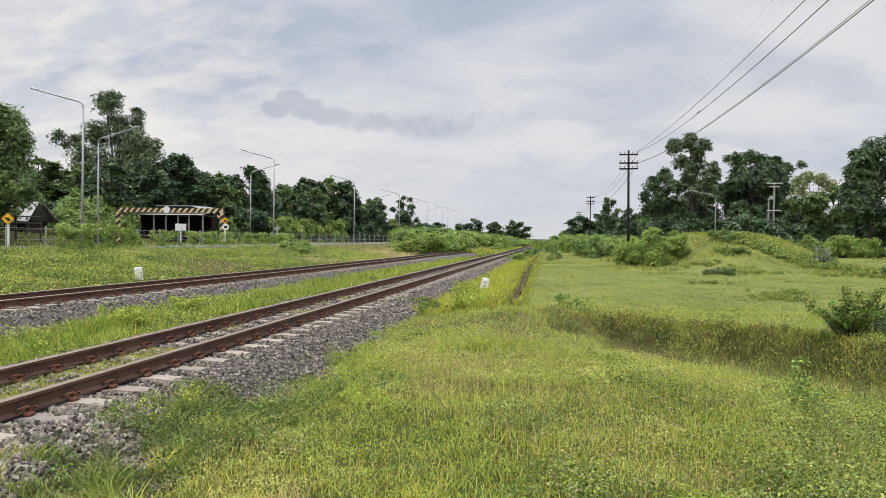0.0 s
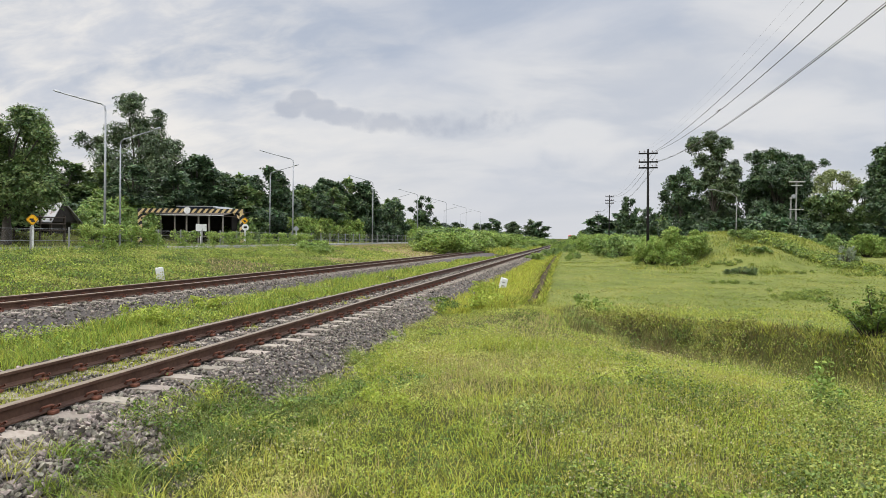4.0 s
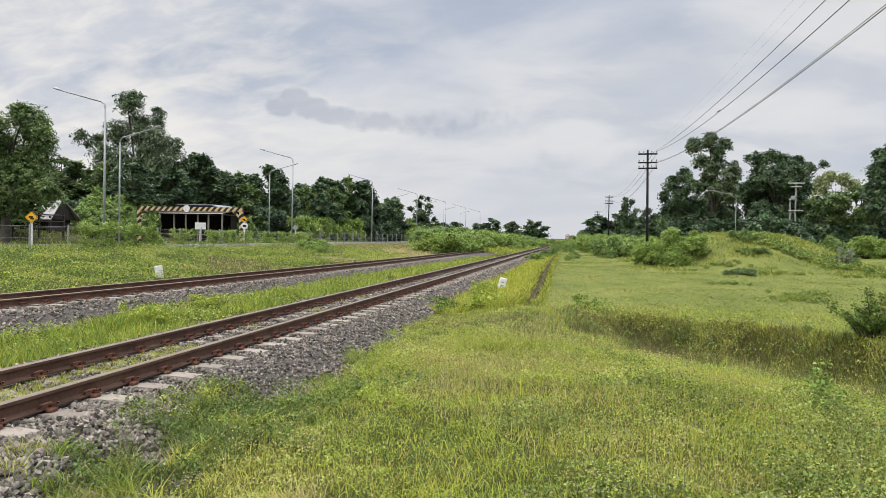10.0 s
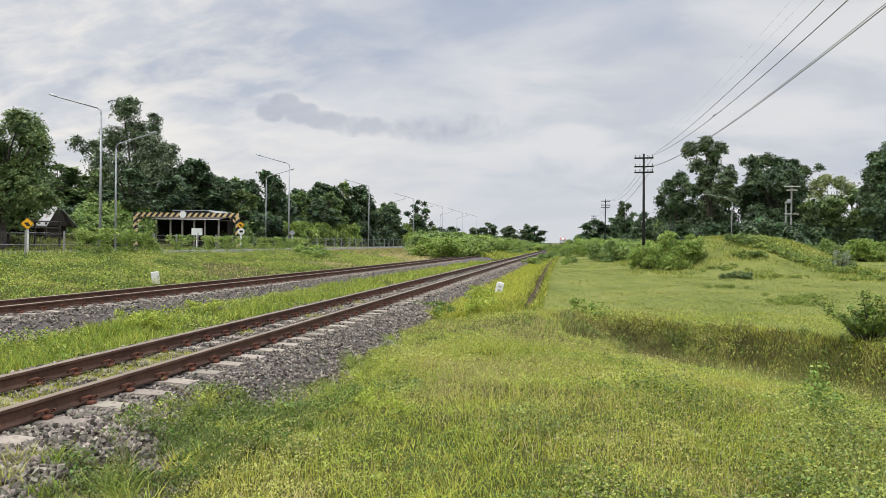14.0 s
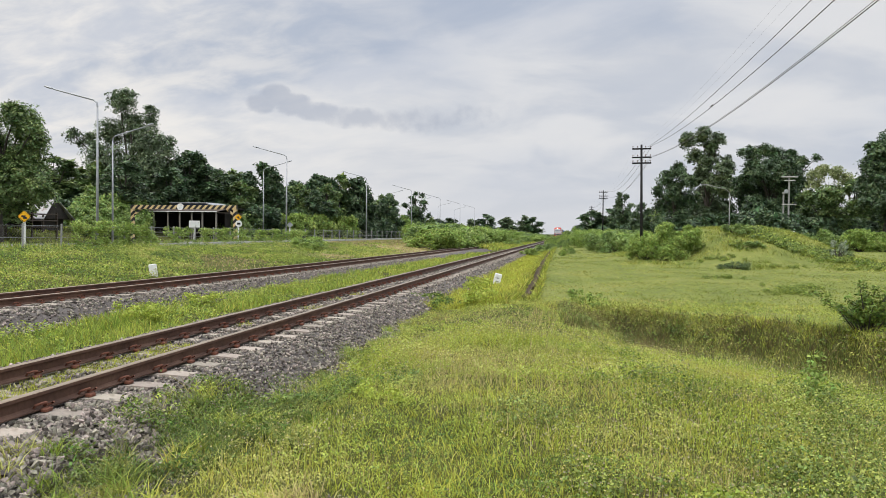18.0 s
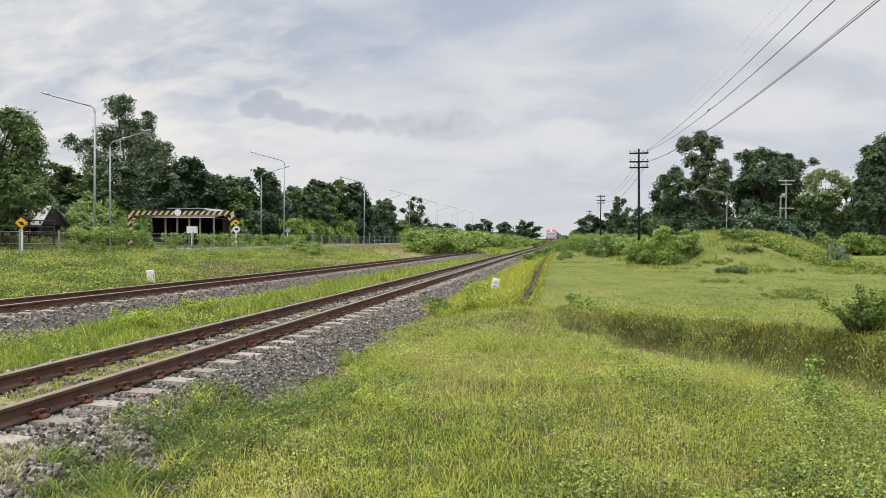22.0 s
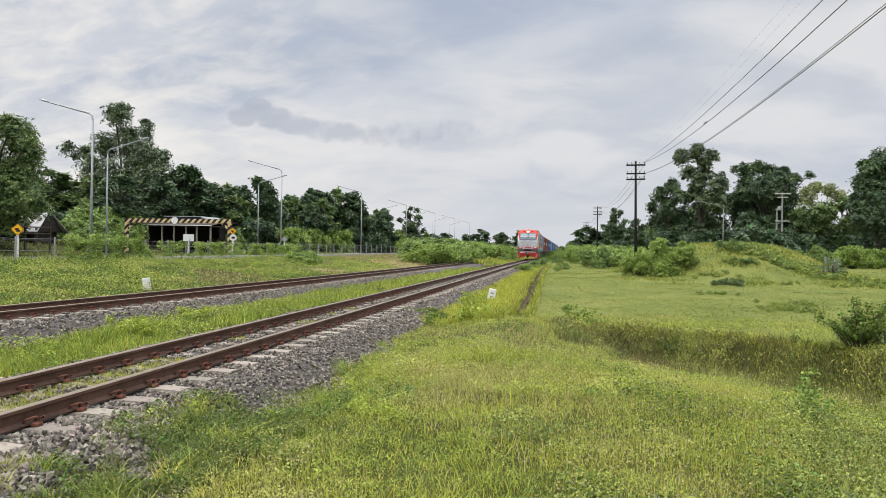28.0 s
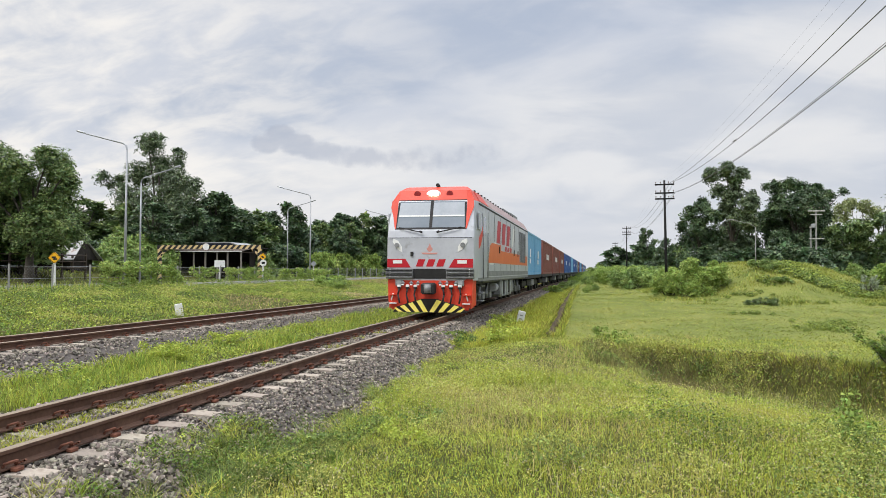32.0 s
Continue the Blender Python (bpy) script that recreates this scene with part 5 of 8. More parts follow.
def build_gate():
    t = thing("pale_fence", (18.6, 73.0, ground_z(18.6, 73.0)), "short pale rail fence behind the mound", "fence")
    for k in range(5):
        part("post", boxes((k * 0.55 - 0.04, -0.04, -0.2, k * 0.55 + 0.04, 0.04, 2.0)), WHITE, t)
    for z in (1.2, 1.6, 1.95):
        part("rail", boxes((-0.05, -0.06, z - 0.03, 2.25, -0.03, z + 0.03)), WHITE, t)


build_gate()


# ---------------------------------------------------------------- the train
EMBLEM = material("salmon_emblem", [(0.56, 0.24, 0.20), (0.62, 0.29, 0.24)], 3, 0.45)
SILVER = material("silver_paint", [(0.44, 0.455, 0.49), (0.53, 0.545, 0.58)], 1.2, 0.34, 0.2, spots=((0.34, 0.34, 0.34), 2.0, 0.12))
RED = material("orange_red_paint", [(0.60, 0.050, 0.025), (0.68, 0.068, 0.035)], 1.5, 0.4)
CRIMSON = material("crimson_paint", [(0.42, 0.012, 0.022), (0.50, 0.02, 0.03)], 2, 0.4)
ORANGE = material("orange_paint", [(0.60, 0.13, 0.035), (0.68, 0.17, 0.05)], 1.5, 0.45)
GLASS = material("tinted_glass", [(0.16, 0.19, 0.22), (0.20, 0.23, 0.26)], 0.8, 0.06, 0.0, spec=0.8)
DARK = material("dark_underframe", [(0.022, 0.022, 0.024), (0.05, 0.048, 0.047)], 4, 0.7, 0.2)
GREYMETAL = material("grey_machinery", [(0.17, 0.175, 0.18), (0.30, 0.305, 0.31)], 4, 0.55, 0.4)
ROOFGREY = material("dusty_roof", [(0.36, 0.26, 0.25), (0.46, 0.34, 0.33)], 2, 0.6)
HEADLIGHT = glow("lit_headlight", (1.0, 0.93, 0.80), 20.0)
REFLECTOR = glow("lit_reflector", (0.86, 0.84, 0.78), 0.35)
REDLENS = material("red_lens", [(0.25, 0.02, 0.02), (0.32, 0.03, 0.03)], 3, 0.2)
YEL = material("chevron_yellow", [(0.80, 0.66, 0.10), (0.86, 0.74, 0.2)], 4, 0.5)
LBLUE = material("pale_blue_container", [(0.13, 0.32, 0.52), (0.18, 0.40, 0.60)], 1.2, 0.55)
BROWN = material("brown_container", [(0.16, 0.055, 0.045), (0.23, 0.085, 0.065)], 1.2, 0.6)
DBLUE = material("deep_blue_container", [(0.025, 0.075, 0.24), (0.04, 0.11, 0.32)], 1.2, 0.55)
WHITEM = material("white_marking", [(0.72, 0.72, 0.70), (0.8, 0.8, 0.78)], 5, 0.6)
GREEN_C = material("grey_green_container", [(0.12, 0.16, 0.17), (0.2, 0.24, 0.25)], 1.2, 0.6)

# the train's own space: nose at y = 0, its body runs to +y, the rails' surface at z = 0
TRAIN = tagged(new("freight_locomotive"), "silver and red diesel locomotive with lit headlights", "locomotive")


def nose_y(z):
    """How far back the cab front lies at the height z."""
    pts = ((0.0, 0.10), (1.05, 0.04), (1.42, 0.0), (2.35, 0.02), (2.56, 0.07), (3.50, 0.42), (3.84, 0.62), (3.98, 0.92))
    for (z0, y0), (z1, y1) in zip(pts, pts[1:]):
        if z <= z1:
            return y0 + (y1 - y0) * (z - z0) / (z1 - z0)
    return pts[-1][1]


def extruded(poly, place_, depth_vec):
    """A plate from a polygon: place_ maps each corner to space, depth_vec gives the plate its thickness."""
    bm = bmesh.new()
    a = [bm.verts.new(place_(p)) for p in poly]
    d = Vector(depth_vec)
    b = [bm.verts.new(v.co + d) for v in a]
    bm.faces.new(a), bm.faces.new(b[::-1])
    for k in range(len(a)):
        bm.faces.new((a[k], b[k], b[(k + 1) % len(a)], a[(k + 1) % len(a)]))
    bmesh.ops.recalc_face_normals(bm, faces=bm.faces)
    return bm


def front_plate(name, poly, mat, parent, out=0.012, label="", thick=0.02):
    return part(name, extruded(poly, lambda p: Vector((p[0], nose_y(p[1]) - out, p[1])), (0, thick, 0)), mat, parent, label)


def side_plate(name, poly, mat, parent, s=1, out=0.006, label="", thick=0.012):
    return part(name, extruded(poly, lambda p: Vector((s * (1.36 + out), p[0], p[1])), (-s * thick, 0, 0)), mat, parent, label)


def body_shell(length):
    rows = [(1.05, 1.31), (1.42, 1.34), (2.35, 1.34), (2.56, 1.33), (3.50, 1.30), (3.84, 1.12), (3.98, 0.96)]
    side = {1.05: 1.36, 1.42: 1.36, 2.35: 1.36, 2.56: 1.36, 3.50: 1.34, 3.84: 1.14, 3.98: 0.96}
    verts, faces, idx = [], [], []
    for z, hw in rows:
        y = nose_y(z)
        w = side[z]
        half = [(0.0, y), (min(1.06, hw - 0.1), y), (hw - 0.03, y + 0.05), (hw, y + 0.13), (w, y + 0.6), (w, length)]
        verts += [(-a, b, z) for a, b in half[:0:-1]] + [(a, b, z) for a, b in half]
    n = 11
    for r in range(len(rows) - 1):
        for c in range(n - 1):
            faces.append((r * n + c, r * n + c + 1, (r + 1) * n + c + 1, (r + 1) * n + c))
            front = 0 < c < 9
            idx.append(1 if r >= 4 and front else (2 if r >= 4 else 0))
    top = (len(rows) - 1) * n
    faces.append(tuple(top + c for c in range(n)))
    idx.append(2)
    faces.append(tuple(range(n - 1, -1, -1)))
    idx.append(0)
    faces.append(tuple([r * n for r in range(len(rows))] + [r * n + n - 1 for r in range(len(rows) - 1, -1, -1)]))
    idx.append(0)
    return mesh_of("body", verts, faces, [SILVER, RED, ROOFGREY], idx)


def wheel_set(parent, y, r=0.48):
    ax = part("wheelset", rods(((-0.62, y, r), (0.62, y, r), 0.08), ((-0.60, y, r), (-0.47, y, r), r, r), ((0.47, y, r), (0.60, y, r), r, r), ((-0.47, y, r), (-0.445, y, r), r + 0.027), ((0.445, y, r), (0.47, y, r), r + 0.027), n=22), DARK, parent, "dark steel wheelset")
    return ax


def bogie(parent, y0, axles, pitch, name="bogie"):
    ys = [y0 + pitch * i for i in range(axles)]
    bg = part(name, boxes((-0.98, ys[0] - 0.75, 0.60, -0.82, ys[-1] + 0.75, 0.86), (0.82, ys[0] - 0.75, 0.60, 0.98, ys[-1] + 0.75, 0.86), (-0.9, y0 + pitch * (axles - 1) / 2 - 0.3, 0.55, 0.9, y0 + pitch * (axles - 1) / 2 + 0.3, 0.9), bevel=0.03), DARK, parent, "dark cast bogie frame")
    for y in ys:
        wheel_set(bg, y)
        for s in (-1, 1):
            part("axle_box", boxes((min(s * 0.84, s * 1.10), y - 0.16, 0.34, max(s * 0.84, s * 1.10), y + 0.16, 0.62), bevel=0.03), GREYMETAL, bg, "grey axle box")
            for dy in (-0.28, 0.28):
                part("spring", rods(((s * 0.95, y + dy, 0.36), (s * 0.95, y + dy, 0.64), 0.075), n=10), GREYMETAL, bg)
    for s in (-1, 1):
        for y in (ys[0] + pitch / 2, ys[-1] - pitch / 2):
            part("damper", rods(((s * 1.06, y - 0.3, 0.5), (s * 1.06, y + 0.25, 0.92), 0.045), n=8), GREYMETAL, bg)
    return bg


def build_loco():
    L_ = 18.4
    child("body", body_shell(L_), TRAIN, "silver body with a red front cap")
    # windscreen in two panes with a pillar between, wipers and a pale blind
    for s in (-1, 1):
        pane = front_plate("windscreen", [(s * 0.045, 2.66), (s * 1.04, 2.66), (s * 0.99, 3.48), (s * 0.045, 3.48)], GLASS, TRAIN, 0.012, "tinted windscreen pane")
        front_plate("blind_edge", [(s * 0.05, 3.00), (s * 1.01, 3.00), (s * 1.01, 3.045), (s * 0.05, 3.045)], WHITEM, pane, 0.026, "pale lower edge of a blind", 0.012)
        front_plate("blind", [(s * 0.05, 3.045), (s * 1.01, 3.045), (s * 0.985, 3.44), (s * 0.05, 3.44)], BLIND, pane, 0.024, "grey sun blind", 0.010)
        front_plate("pillar_paint", [(s * 1.065, 3.54), (s * 1.26, 3.52), (s * 1.28, 3.30), (s * 1.18, 3.0), (s * 1.10, 2.62), (s * 1.065, 2.62)], RED, TRAIN, 0.010, "red painted windscreen pillar")
        part("wiper", rods(((s * 0.22, -0.04, 2.50), (s * 0.95, 0.03, 2.66), 0.018), ((s * 0.22, -0.04, 2.50), (s * 0.30, -0.05, 2.54), 0.03), n=6), BLACK, TRAIN, "black wiper")
        front_plate("headlight", [(s * 0.84, 1.90), (s * 0.98, 1.98), (s * 1.14, 2.22), (s * 1.12, 2.32), (s * 0.98, 2.26), (s * 0.86, 2.08)], WHITEM, TRAIN, 0.016, "white swept headlight unit")
        rod_ = rods(((s * 1.0, -0.02, 2.12), (s * 1.0, -0.055, 2.12), 0.07), n=14)
        part("lamp_lens", rod_, GREYMETAL, TRAIN)
        front_plate("stripe_panel", [(s * 0.58, 1.44), (s * 1.30, 1.44), (s * 1.30, 1.70), (s * 0.74, 1.70)], CRIMSON, TRAIN, 0.012, "crimson stripe with a white number bar")
        front_plate("number_bar", [(s * 0.84, 1.56), (s * 1.12, 1.56), (s * 1.12, 1.66), (s * 0.84, 1.66)], WHITEM, TRAIN, 0.026, "white number bar", 0.012)
        gr = front_plate("grille", [(s * 0.50, 1.10), (s * 1.34, 1.10), (s * 1.34, 1.40), (s * 0.50, 1.40)], GREYMETAL, TRAIN, 0.05, "grey louvred buffer housing", 0.07)
        for k in range(4):
            z = 1.13 + 0.068 * k
            part("louvre", boxes((min(s * 0.52, s * 1.33), -0.085, z, max(s * 0.52, s * 1.33), -0.045, z + 0.035), bevel=0.005), DARK if k % 2 else GREYMETAL, gr)
        part("marker_lamp", rods(((s * 0.50, nose_y(3.72) - 0.03, 3.72), (s * 0.50, nose_y(3.72) + 0.08, 3.72), 0.10), n=16), REDLENS, TRAIN, "round red marker lamp")
        part("mirror", boxes((s * 1.40 - 0.03, 0.55, 2.6, s * 1.40 + 0.03, 0.78, 3.15), bevel=0.02), SILVER, TRAIN, "silver wing mirror")
    # flat black plate that stands for the shaded gap between the buffer housings
    front_plate("coupler_recess", [(-0.5, 1.10), (0.5, 1.10), (0.5, 1.40), (-0.5, 1.40)], BLACK, TRAIN, 0.008, "flat black plate for the dark gap above the coupler")
    front_plate("centre_pillar", [(-0.045, 2.62), (0.045, 2.62), (0.045, 3.5), (-0.045, 3.5)], DARK, TRAIN, 0.022)
    front_plate("lower_seam", [(-1.28, 2.335), (1.28, 2.335), (1.28, 2.35), (-1.28, 2.35)], DARK, TRAIN, 0.004, "", 0.01)
    front_plate("window_surround", [(-1.09, 2.60), (1.09, 2.60), (1.05, 3.53), (-1.05, 3.53)], DARK, TRAIN, 0.006, "dark rubber windscreen surround", 0.012)
    front_plate("emblem", [(-0.03, 1.92), (0.03, 1.92), (0.10, 2.0), (0.05, 2.05), (0.0, 2.18), (-0.05, 2.05), (-0.10, 2.0)], EMBLEM, TRAIN, 0.008, "small salmon emblem")
    front_plate("emblem_bar", [(-0.20, 1.84), (0.20, 1.84), (0.26, 1.89), (-0.26, 1.89)], EMBLEM, TRAIN, 0.008)
    # the lettering on the nose stands as plain slanted bars
    for k in range(3):
        x = -0.42 + 0.31 * k
        front_plate("nose_mark", [(x, 1.47), (x + 0.21, 1.47), (x + 0.29, 1.69), (x + 0.08, 1.69)], CRIMSON, TRAIN, 0.009, "crimson slanted bar")
    for s in (-1, 1):
        # valve gear and brackets on the pilot
        for x in (0.34, 0.54, 0.80):
            cock = part("valve", rods(((s * x, -0.06, 0.93), (s * x, -0.06, 1.03), 0.03), ((s * (x - 0.06), -0.07, 0.97), (s * (x + 0.06), -0.07, 0.97), 0.018), n=8), GREYMETAL, TRAIN, "grey brake valve")
            part("tap", boxes((s * x - 0.035, -0.10, 0.90, s * x + 0.035, -0.06, 0.94), bevel=0.006), WHITEM, cock)
        part("lamp_housing", boxes((min(s * 0.82, s * 1.04), -0.05, 0.88, max(s * 0.82, s * 1.04), 0.03, 1.07), bevel=0.02), GREYMETAL, TRAIN, "grey pilot lamp housing")
        part("foot_step", boxes((min(s * 1.02, s * 1.24), -0.12, 0.60, max(s * 1.02, s * 1.24), 0.04, 0.63), bevel=0.005), RED, TRAIN, "red foot step")
        part("grab_rail", rods(((s * 1.20, -0.06, 1.15), (s * 1.20, -0.06, 1.40), 0.014), n=6), WHITEM, TRAIN)
        # cab steps and panel seams along the side
        for z in (0.36, 0.60, 0.84):
            part("cab_step", boxes((min(s * 1.12, s * 1.34), 1.62, z, max(s * 1.12, s * 1.34), 2.22, z + 0.03), bevel=0.005), GREYMETAL, TRAIN, "grey cab step")
        for y in (3.0, 4.4, 6.3, 8.1, 9.7, 11.35, 13.2, 16.9):
            side_plate("panel_seam", [(y, 1.16), (y + 0.025, 1.16), (y + 0.025, 3.36), (y, 3.36)], DARK, TRAIN, s, 0.003, "", 0.006)
        side_plate("lower_band", [(2.6, 1.16), (18.2, 1.16), (18.2, 1.34), (2.6, 1.34)], GREYMETAL, TRAIN, s, 0.0035, "grey lower body band", 0.006)
        # pipes and tanks below the floor
        part("air_reservoir", rods(((s * 1.05, 6.2, 0.72), (s * 1.05, 6.9, 0.72), 0.16), n=14), SILVER, TRAIN, "silver air reservoir")
        part("pipe", rods(((s * 1.22, 2.6, 0.98), (s * 1.22, 17.6, 0.98), 0.03), n=6), GREYMETAL, TRAIN)
        for y in (7.45, 8.4, 9.35, 10.3):
            part("tank_rib", boxes((min(s * 1.20, s * 1.29), y, 0.34, max(s * 1.20, s * 1.29), y + 0.10, 0.94), bevel=0.01), SILVER, TRAIN, "pale tank rib")
        for y in (2.0, 3.75, 5.5, 12.9, 14.65, 16.4):
            part("sand_pipe", rods(((s * 1.02, y - 0.5, 0.92), (s * 0.80, y - 0.56, 0.18), 0.025), n=6), GREYMETAL, TRAIN)
    part("handle", boxes((-0.58, -0.05, 1.78, -0.50, 0.02, 1.92), bevel=0.01), DARK, TRAIN)
    hl = bmesh.new()
    bmesh.ops.create_uvsphere(hl, u_segments=16, v_segments=8, radius=0.5)
    for v in hl.verts:
        v.co = Vector((v.co.x * 0.34, v.co.y * 0.08 + nose_y(3.72) - 0.015, v.co.z * 0.20 + 3.71))
    lamp = part("main_headlight", hl, REFLECTOR, TRAIN, "oval headlight with two lit bulbs", smooth=True)
    for x in (-0.075, 0.075):
        part("bulb", rods(((x, nose_y(3.72) - 0.075, 3.71), (x, nose_y(3.72) - 0.03, 3.71), 0.058), n=14), HEADLIGHT, lamp, "lit round bulb")
    rim = bmesh.new()
    bmesh.ops.create_uvsphere(rim, u_segments=16, v_segments=8, radius=0.5)
    for v in rim.verts:
        v.co = Vector((v.co.x * 0.46, v.co.y * 0.06 + nose_y(3.72), v.co.z * 0.29 + 3.71))
    part("headlight_rim", rim, WHITEM, TRAIN, "pale headlight surround", smooth=True)
    part("horn", rods(((0.05, 1.1, 3.95), (0.05, 1.1, 4.04), 0.05), ((0.05, 0.9, 4.04), (0.05, 1.2, 4.04), 0.06, 0.03)), DARK, TRAIN)
    # red pilot with couplings and striped plough
    pil = part("pilot", extruded([(-1.27, 0.42), (-1.16, 0.16), (1.16, 0.16), (1.27, 0.42), (1.29, 1.09), (-1.29, 1.09)], lambda p: Vector((p[0], 0.04, p[1])), (0, 0.06, 0)), RED, TRAIN, "red pilot plate")
    for s in (-1, 1):
        part("pilot_wing", extruded([(0.06, 0.20), (0.62, 0.30), (0.62, 1.05), (0.06, 1.09)], lambda p: Vector((s * (1.24 + 0.1 * p[0]), p[0], p[1])), (-s * 0.03, 0, 0)), RED, TRAIN, "red side plate of the pilot")
        for x in (0.42, 0.66, 0.92):
            hose = part("hose", rods(((s * x, -0.05, 0.80), (s * (x + 0.03), -0.07, 0.62), 0.028), ((s * (x + 0.03), -0.07, 0.62), (s * (x - 0.02), -0.05, 0.36), 0.028), ((s * x - 0.05, -0.05, 0.83), (s * x + 0.05, -0.05, 0.83), 0.035), n=7), DARK, TRAIN, "black brake hose")
            part("hose_cock", boxes((s * x - 0.055, -0.07, 0.82, s * x + 0.055, -0.01, 0.92), bevel=0.015), WHITEM, hose)
        part("step", boxes((min(s * 1.0, s * 1.22), -0.10, 0.34, max(s * 1.0, s * 1.22), 0.04, 0.37), bevel=0.005), WHITEM, TRAIN, "white edged step")
        part("handrail", rods(((s * 1.16, -0.05, 0.44), (s * 1.10, -0.05, 0.66), 0.02), n=6), WHITEM, TRAIN)
        part("pilot_lamp", rods(((s * 0.93, -0.06, 0.98), (s * 0.93, 0.05, 0.98), 0.07), n=14), GALV, TRAIN, "small grey pilot lamp")
    plough = part("plough", extruded([(-1.12, 0.09), (1.12, 0.09), (0.98, 0.26), (0.22, 0.50), (-0.22, 0.50), (-0.98, 0.26)], lambda p: Vector((p[0], 0.0 - 0.12 * (1 - abs(p[0]) / 1.2), p[1])), (0, 0.05, 0)), BLACK, TRAIN, "black plough plate with yellow chevrons")
    def plough_top(x):
        return 0.49 if x < 0.22 else 0.49 - (x - 0.22) * 0.24 / 0.76

    for s in (-1, 1):
        for k in range(4):
            xb = 0.02 + 0.26 * k
            x1, x2 = min(xb + 0.22, 1.02), min(xb + 0.36, 1.08)
            poly = [(s * xb, 0.10), (s * (xb + 0.14), 0.10), (s * x2, plough_top(x2) - 0.01), (s * x1, plough_top(x1) - 0.01)]
            part("chevron", extruded(poly, lambda p: Vector((p[0], -0.012 - 0.12 * (1 - abs(p[0]) / 1.2), p[1])), (0, 0.010, 0)), YEL, plough, "yellow chevron stripe")
    coup = part("coupler", boxes((-0.20, -0.35, 0.64, 0.20, 0.1, 0.98), bevel=0.05), DARK, TRAIN, "dark knuckle coupler")
    part("knuckle", rods(((0.02, -0.36, 0.68), (0.02, -0.36, 0.94), 0.11), n=12), GREYMETAL, coup)
    # right and left sides
    for s in (1, -1):
        side_plate("side_stripe", [(2.9, 1.62), (17.6, 1.62), (17.6, 2.10), (6.4, 2.10), (6.4, 2.32), (3.8, 2.32), (3.3, 2.2)], ORANGE, TRAIN, s, 0.004, "orange side stripe", 0.008)
        side_plate("front_flash", [(0.75, 2.35), (1.25, 2.55), (1.55, 2.75), (1.55, 2.45), (1.15, 2.15), (0.75, 2.0)], RED, TRAIN, s, 0.004, "red flash", 0.008)
        for k in range(3):
            y = 5.0 + 1.6 * k
            side_plate("side_mark", [(y, 2.36), (y + 0.95, 2.36), (y + 1.35, 3.2), (y + 0.4, 3.2)], CRIMSON, TRAIN, s, 0.004, "crimson slanted bar", 0.008)
        for k in range(3):
            y = 7.6 + 0.9 * k
            side_plate("side_mark", [(y, 2.12), (y + 0.6, 2.12), (y + 0.75, 2.3), (y + 0.15, 2.3)], CRIMSON, TRAIN, s, 0.006, "crimson slanted bar", 0.006)
        side_plate("pale_swoosh", [(3.3, 1.56), (4.2, 1.56), (5.0, 2.36), (4.4, 2.36)], WHITEM, TRAIN, s, 0.003, "pale curved band", 0.006)
        side_plate("pale_swoosh", [(10.2, 2.4), (10.7, 2.4), (11.3, 3.2), (10.8, 3.2)], WHITEM, TRAIN, s, 0.003, "pale curved band", 0.006)
        dr = side_plate("cab_door", [(1.55, 1.15), (2.3, 1.15), (2.3, 3.2), (1.55, 3.2)], SILVER, TRAIN, s, 0.012, "silver cab door", 0.02)
        side_plate("door_window", [(1.68, 2.5), (2.17, 2.5), (2.17, 3.08), (1.68, 3.08)], GLASS, dr, s, 0.018, "", 0.01)
        part("handrail", rods(((s * 1.41, 1.42, 1.1), (s * 1.41, 1.42, 2.6), 0.018), ((s * 1.41, 2.45, 1.1), (s * 1.41, 2.45, 2.6), 0.018), n=6), GREYMETAL, TRAIN)
        side_plate("cab_window", [(0.80, 2.6), (1.35, 2.6), (1.35, 3.15), (0.95, 3.15)], GLASS, TRAIN, s, 0.008, "dark cab side window", 0.012)
        for y0, y1 in ((4.6, 6.0), (9.9, 11.2), (11.5, 12.9)):
            side_plate("engine_door", [(y0, 1.2), (y1, 1.2), (y1, 3.25), (y0, 3.25)], SILVER, TRAIN, s, 0.002, "silver engine-room door", 0.006)
            part("door_handle", boxes((s * 1.37 - 0.02, y1 - 0.2, 2.0, s * 1.37 + 0.02, y1 - 0.12, 2.25)), DARK, TRAIN)
        gr = side_plate("radiator_grille", [(13.6, 1.75), (16.6, 1.75), (16.6, 3.2), (13.6, 3.2)], DARK, TRAIN, s, 0.004, "dark radiator grille", 0.01)
        for k in range(9):
            y = 13.66 + 0.33 * k
            part("grille_bar", boxes((min(s * 1.36, s * 1.395), y, 1.75, max(s * 1.36, s * 1.395), y + 0.06, 3.2)), SILVER if k % 3 == 0 else GREYMETAL, gr)
        side_plate("roof_gutter", [(0.9, 3.40), (18.3, 3.40), (18.3, 3.46), (0.9, 3.46)], DARK, TRAIN, s, -0.01, "dark gutter line", 0.03)
        side_plate("sill", [(0.7, 1.02), (18.3, 1.02), (18.3, 1.13), (0.7, 1.13)], GREYMETAL, TRAIN, s, 0.012, "grey sill beam", 0.03)
        for k in range(16):
            y = 1.6 + 0.75 * k
            part("roof_bracket", boxes((s * 1.09 - 0.03, y, 3.86, s * 1.09 + 0.03, y + 0.08, 3.93), bevel=0.01), DARK, TRAIN)
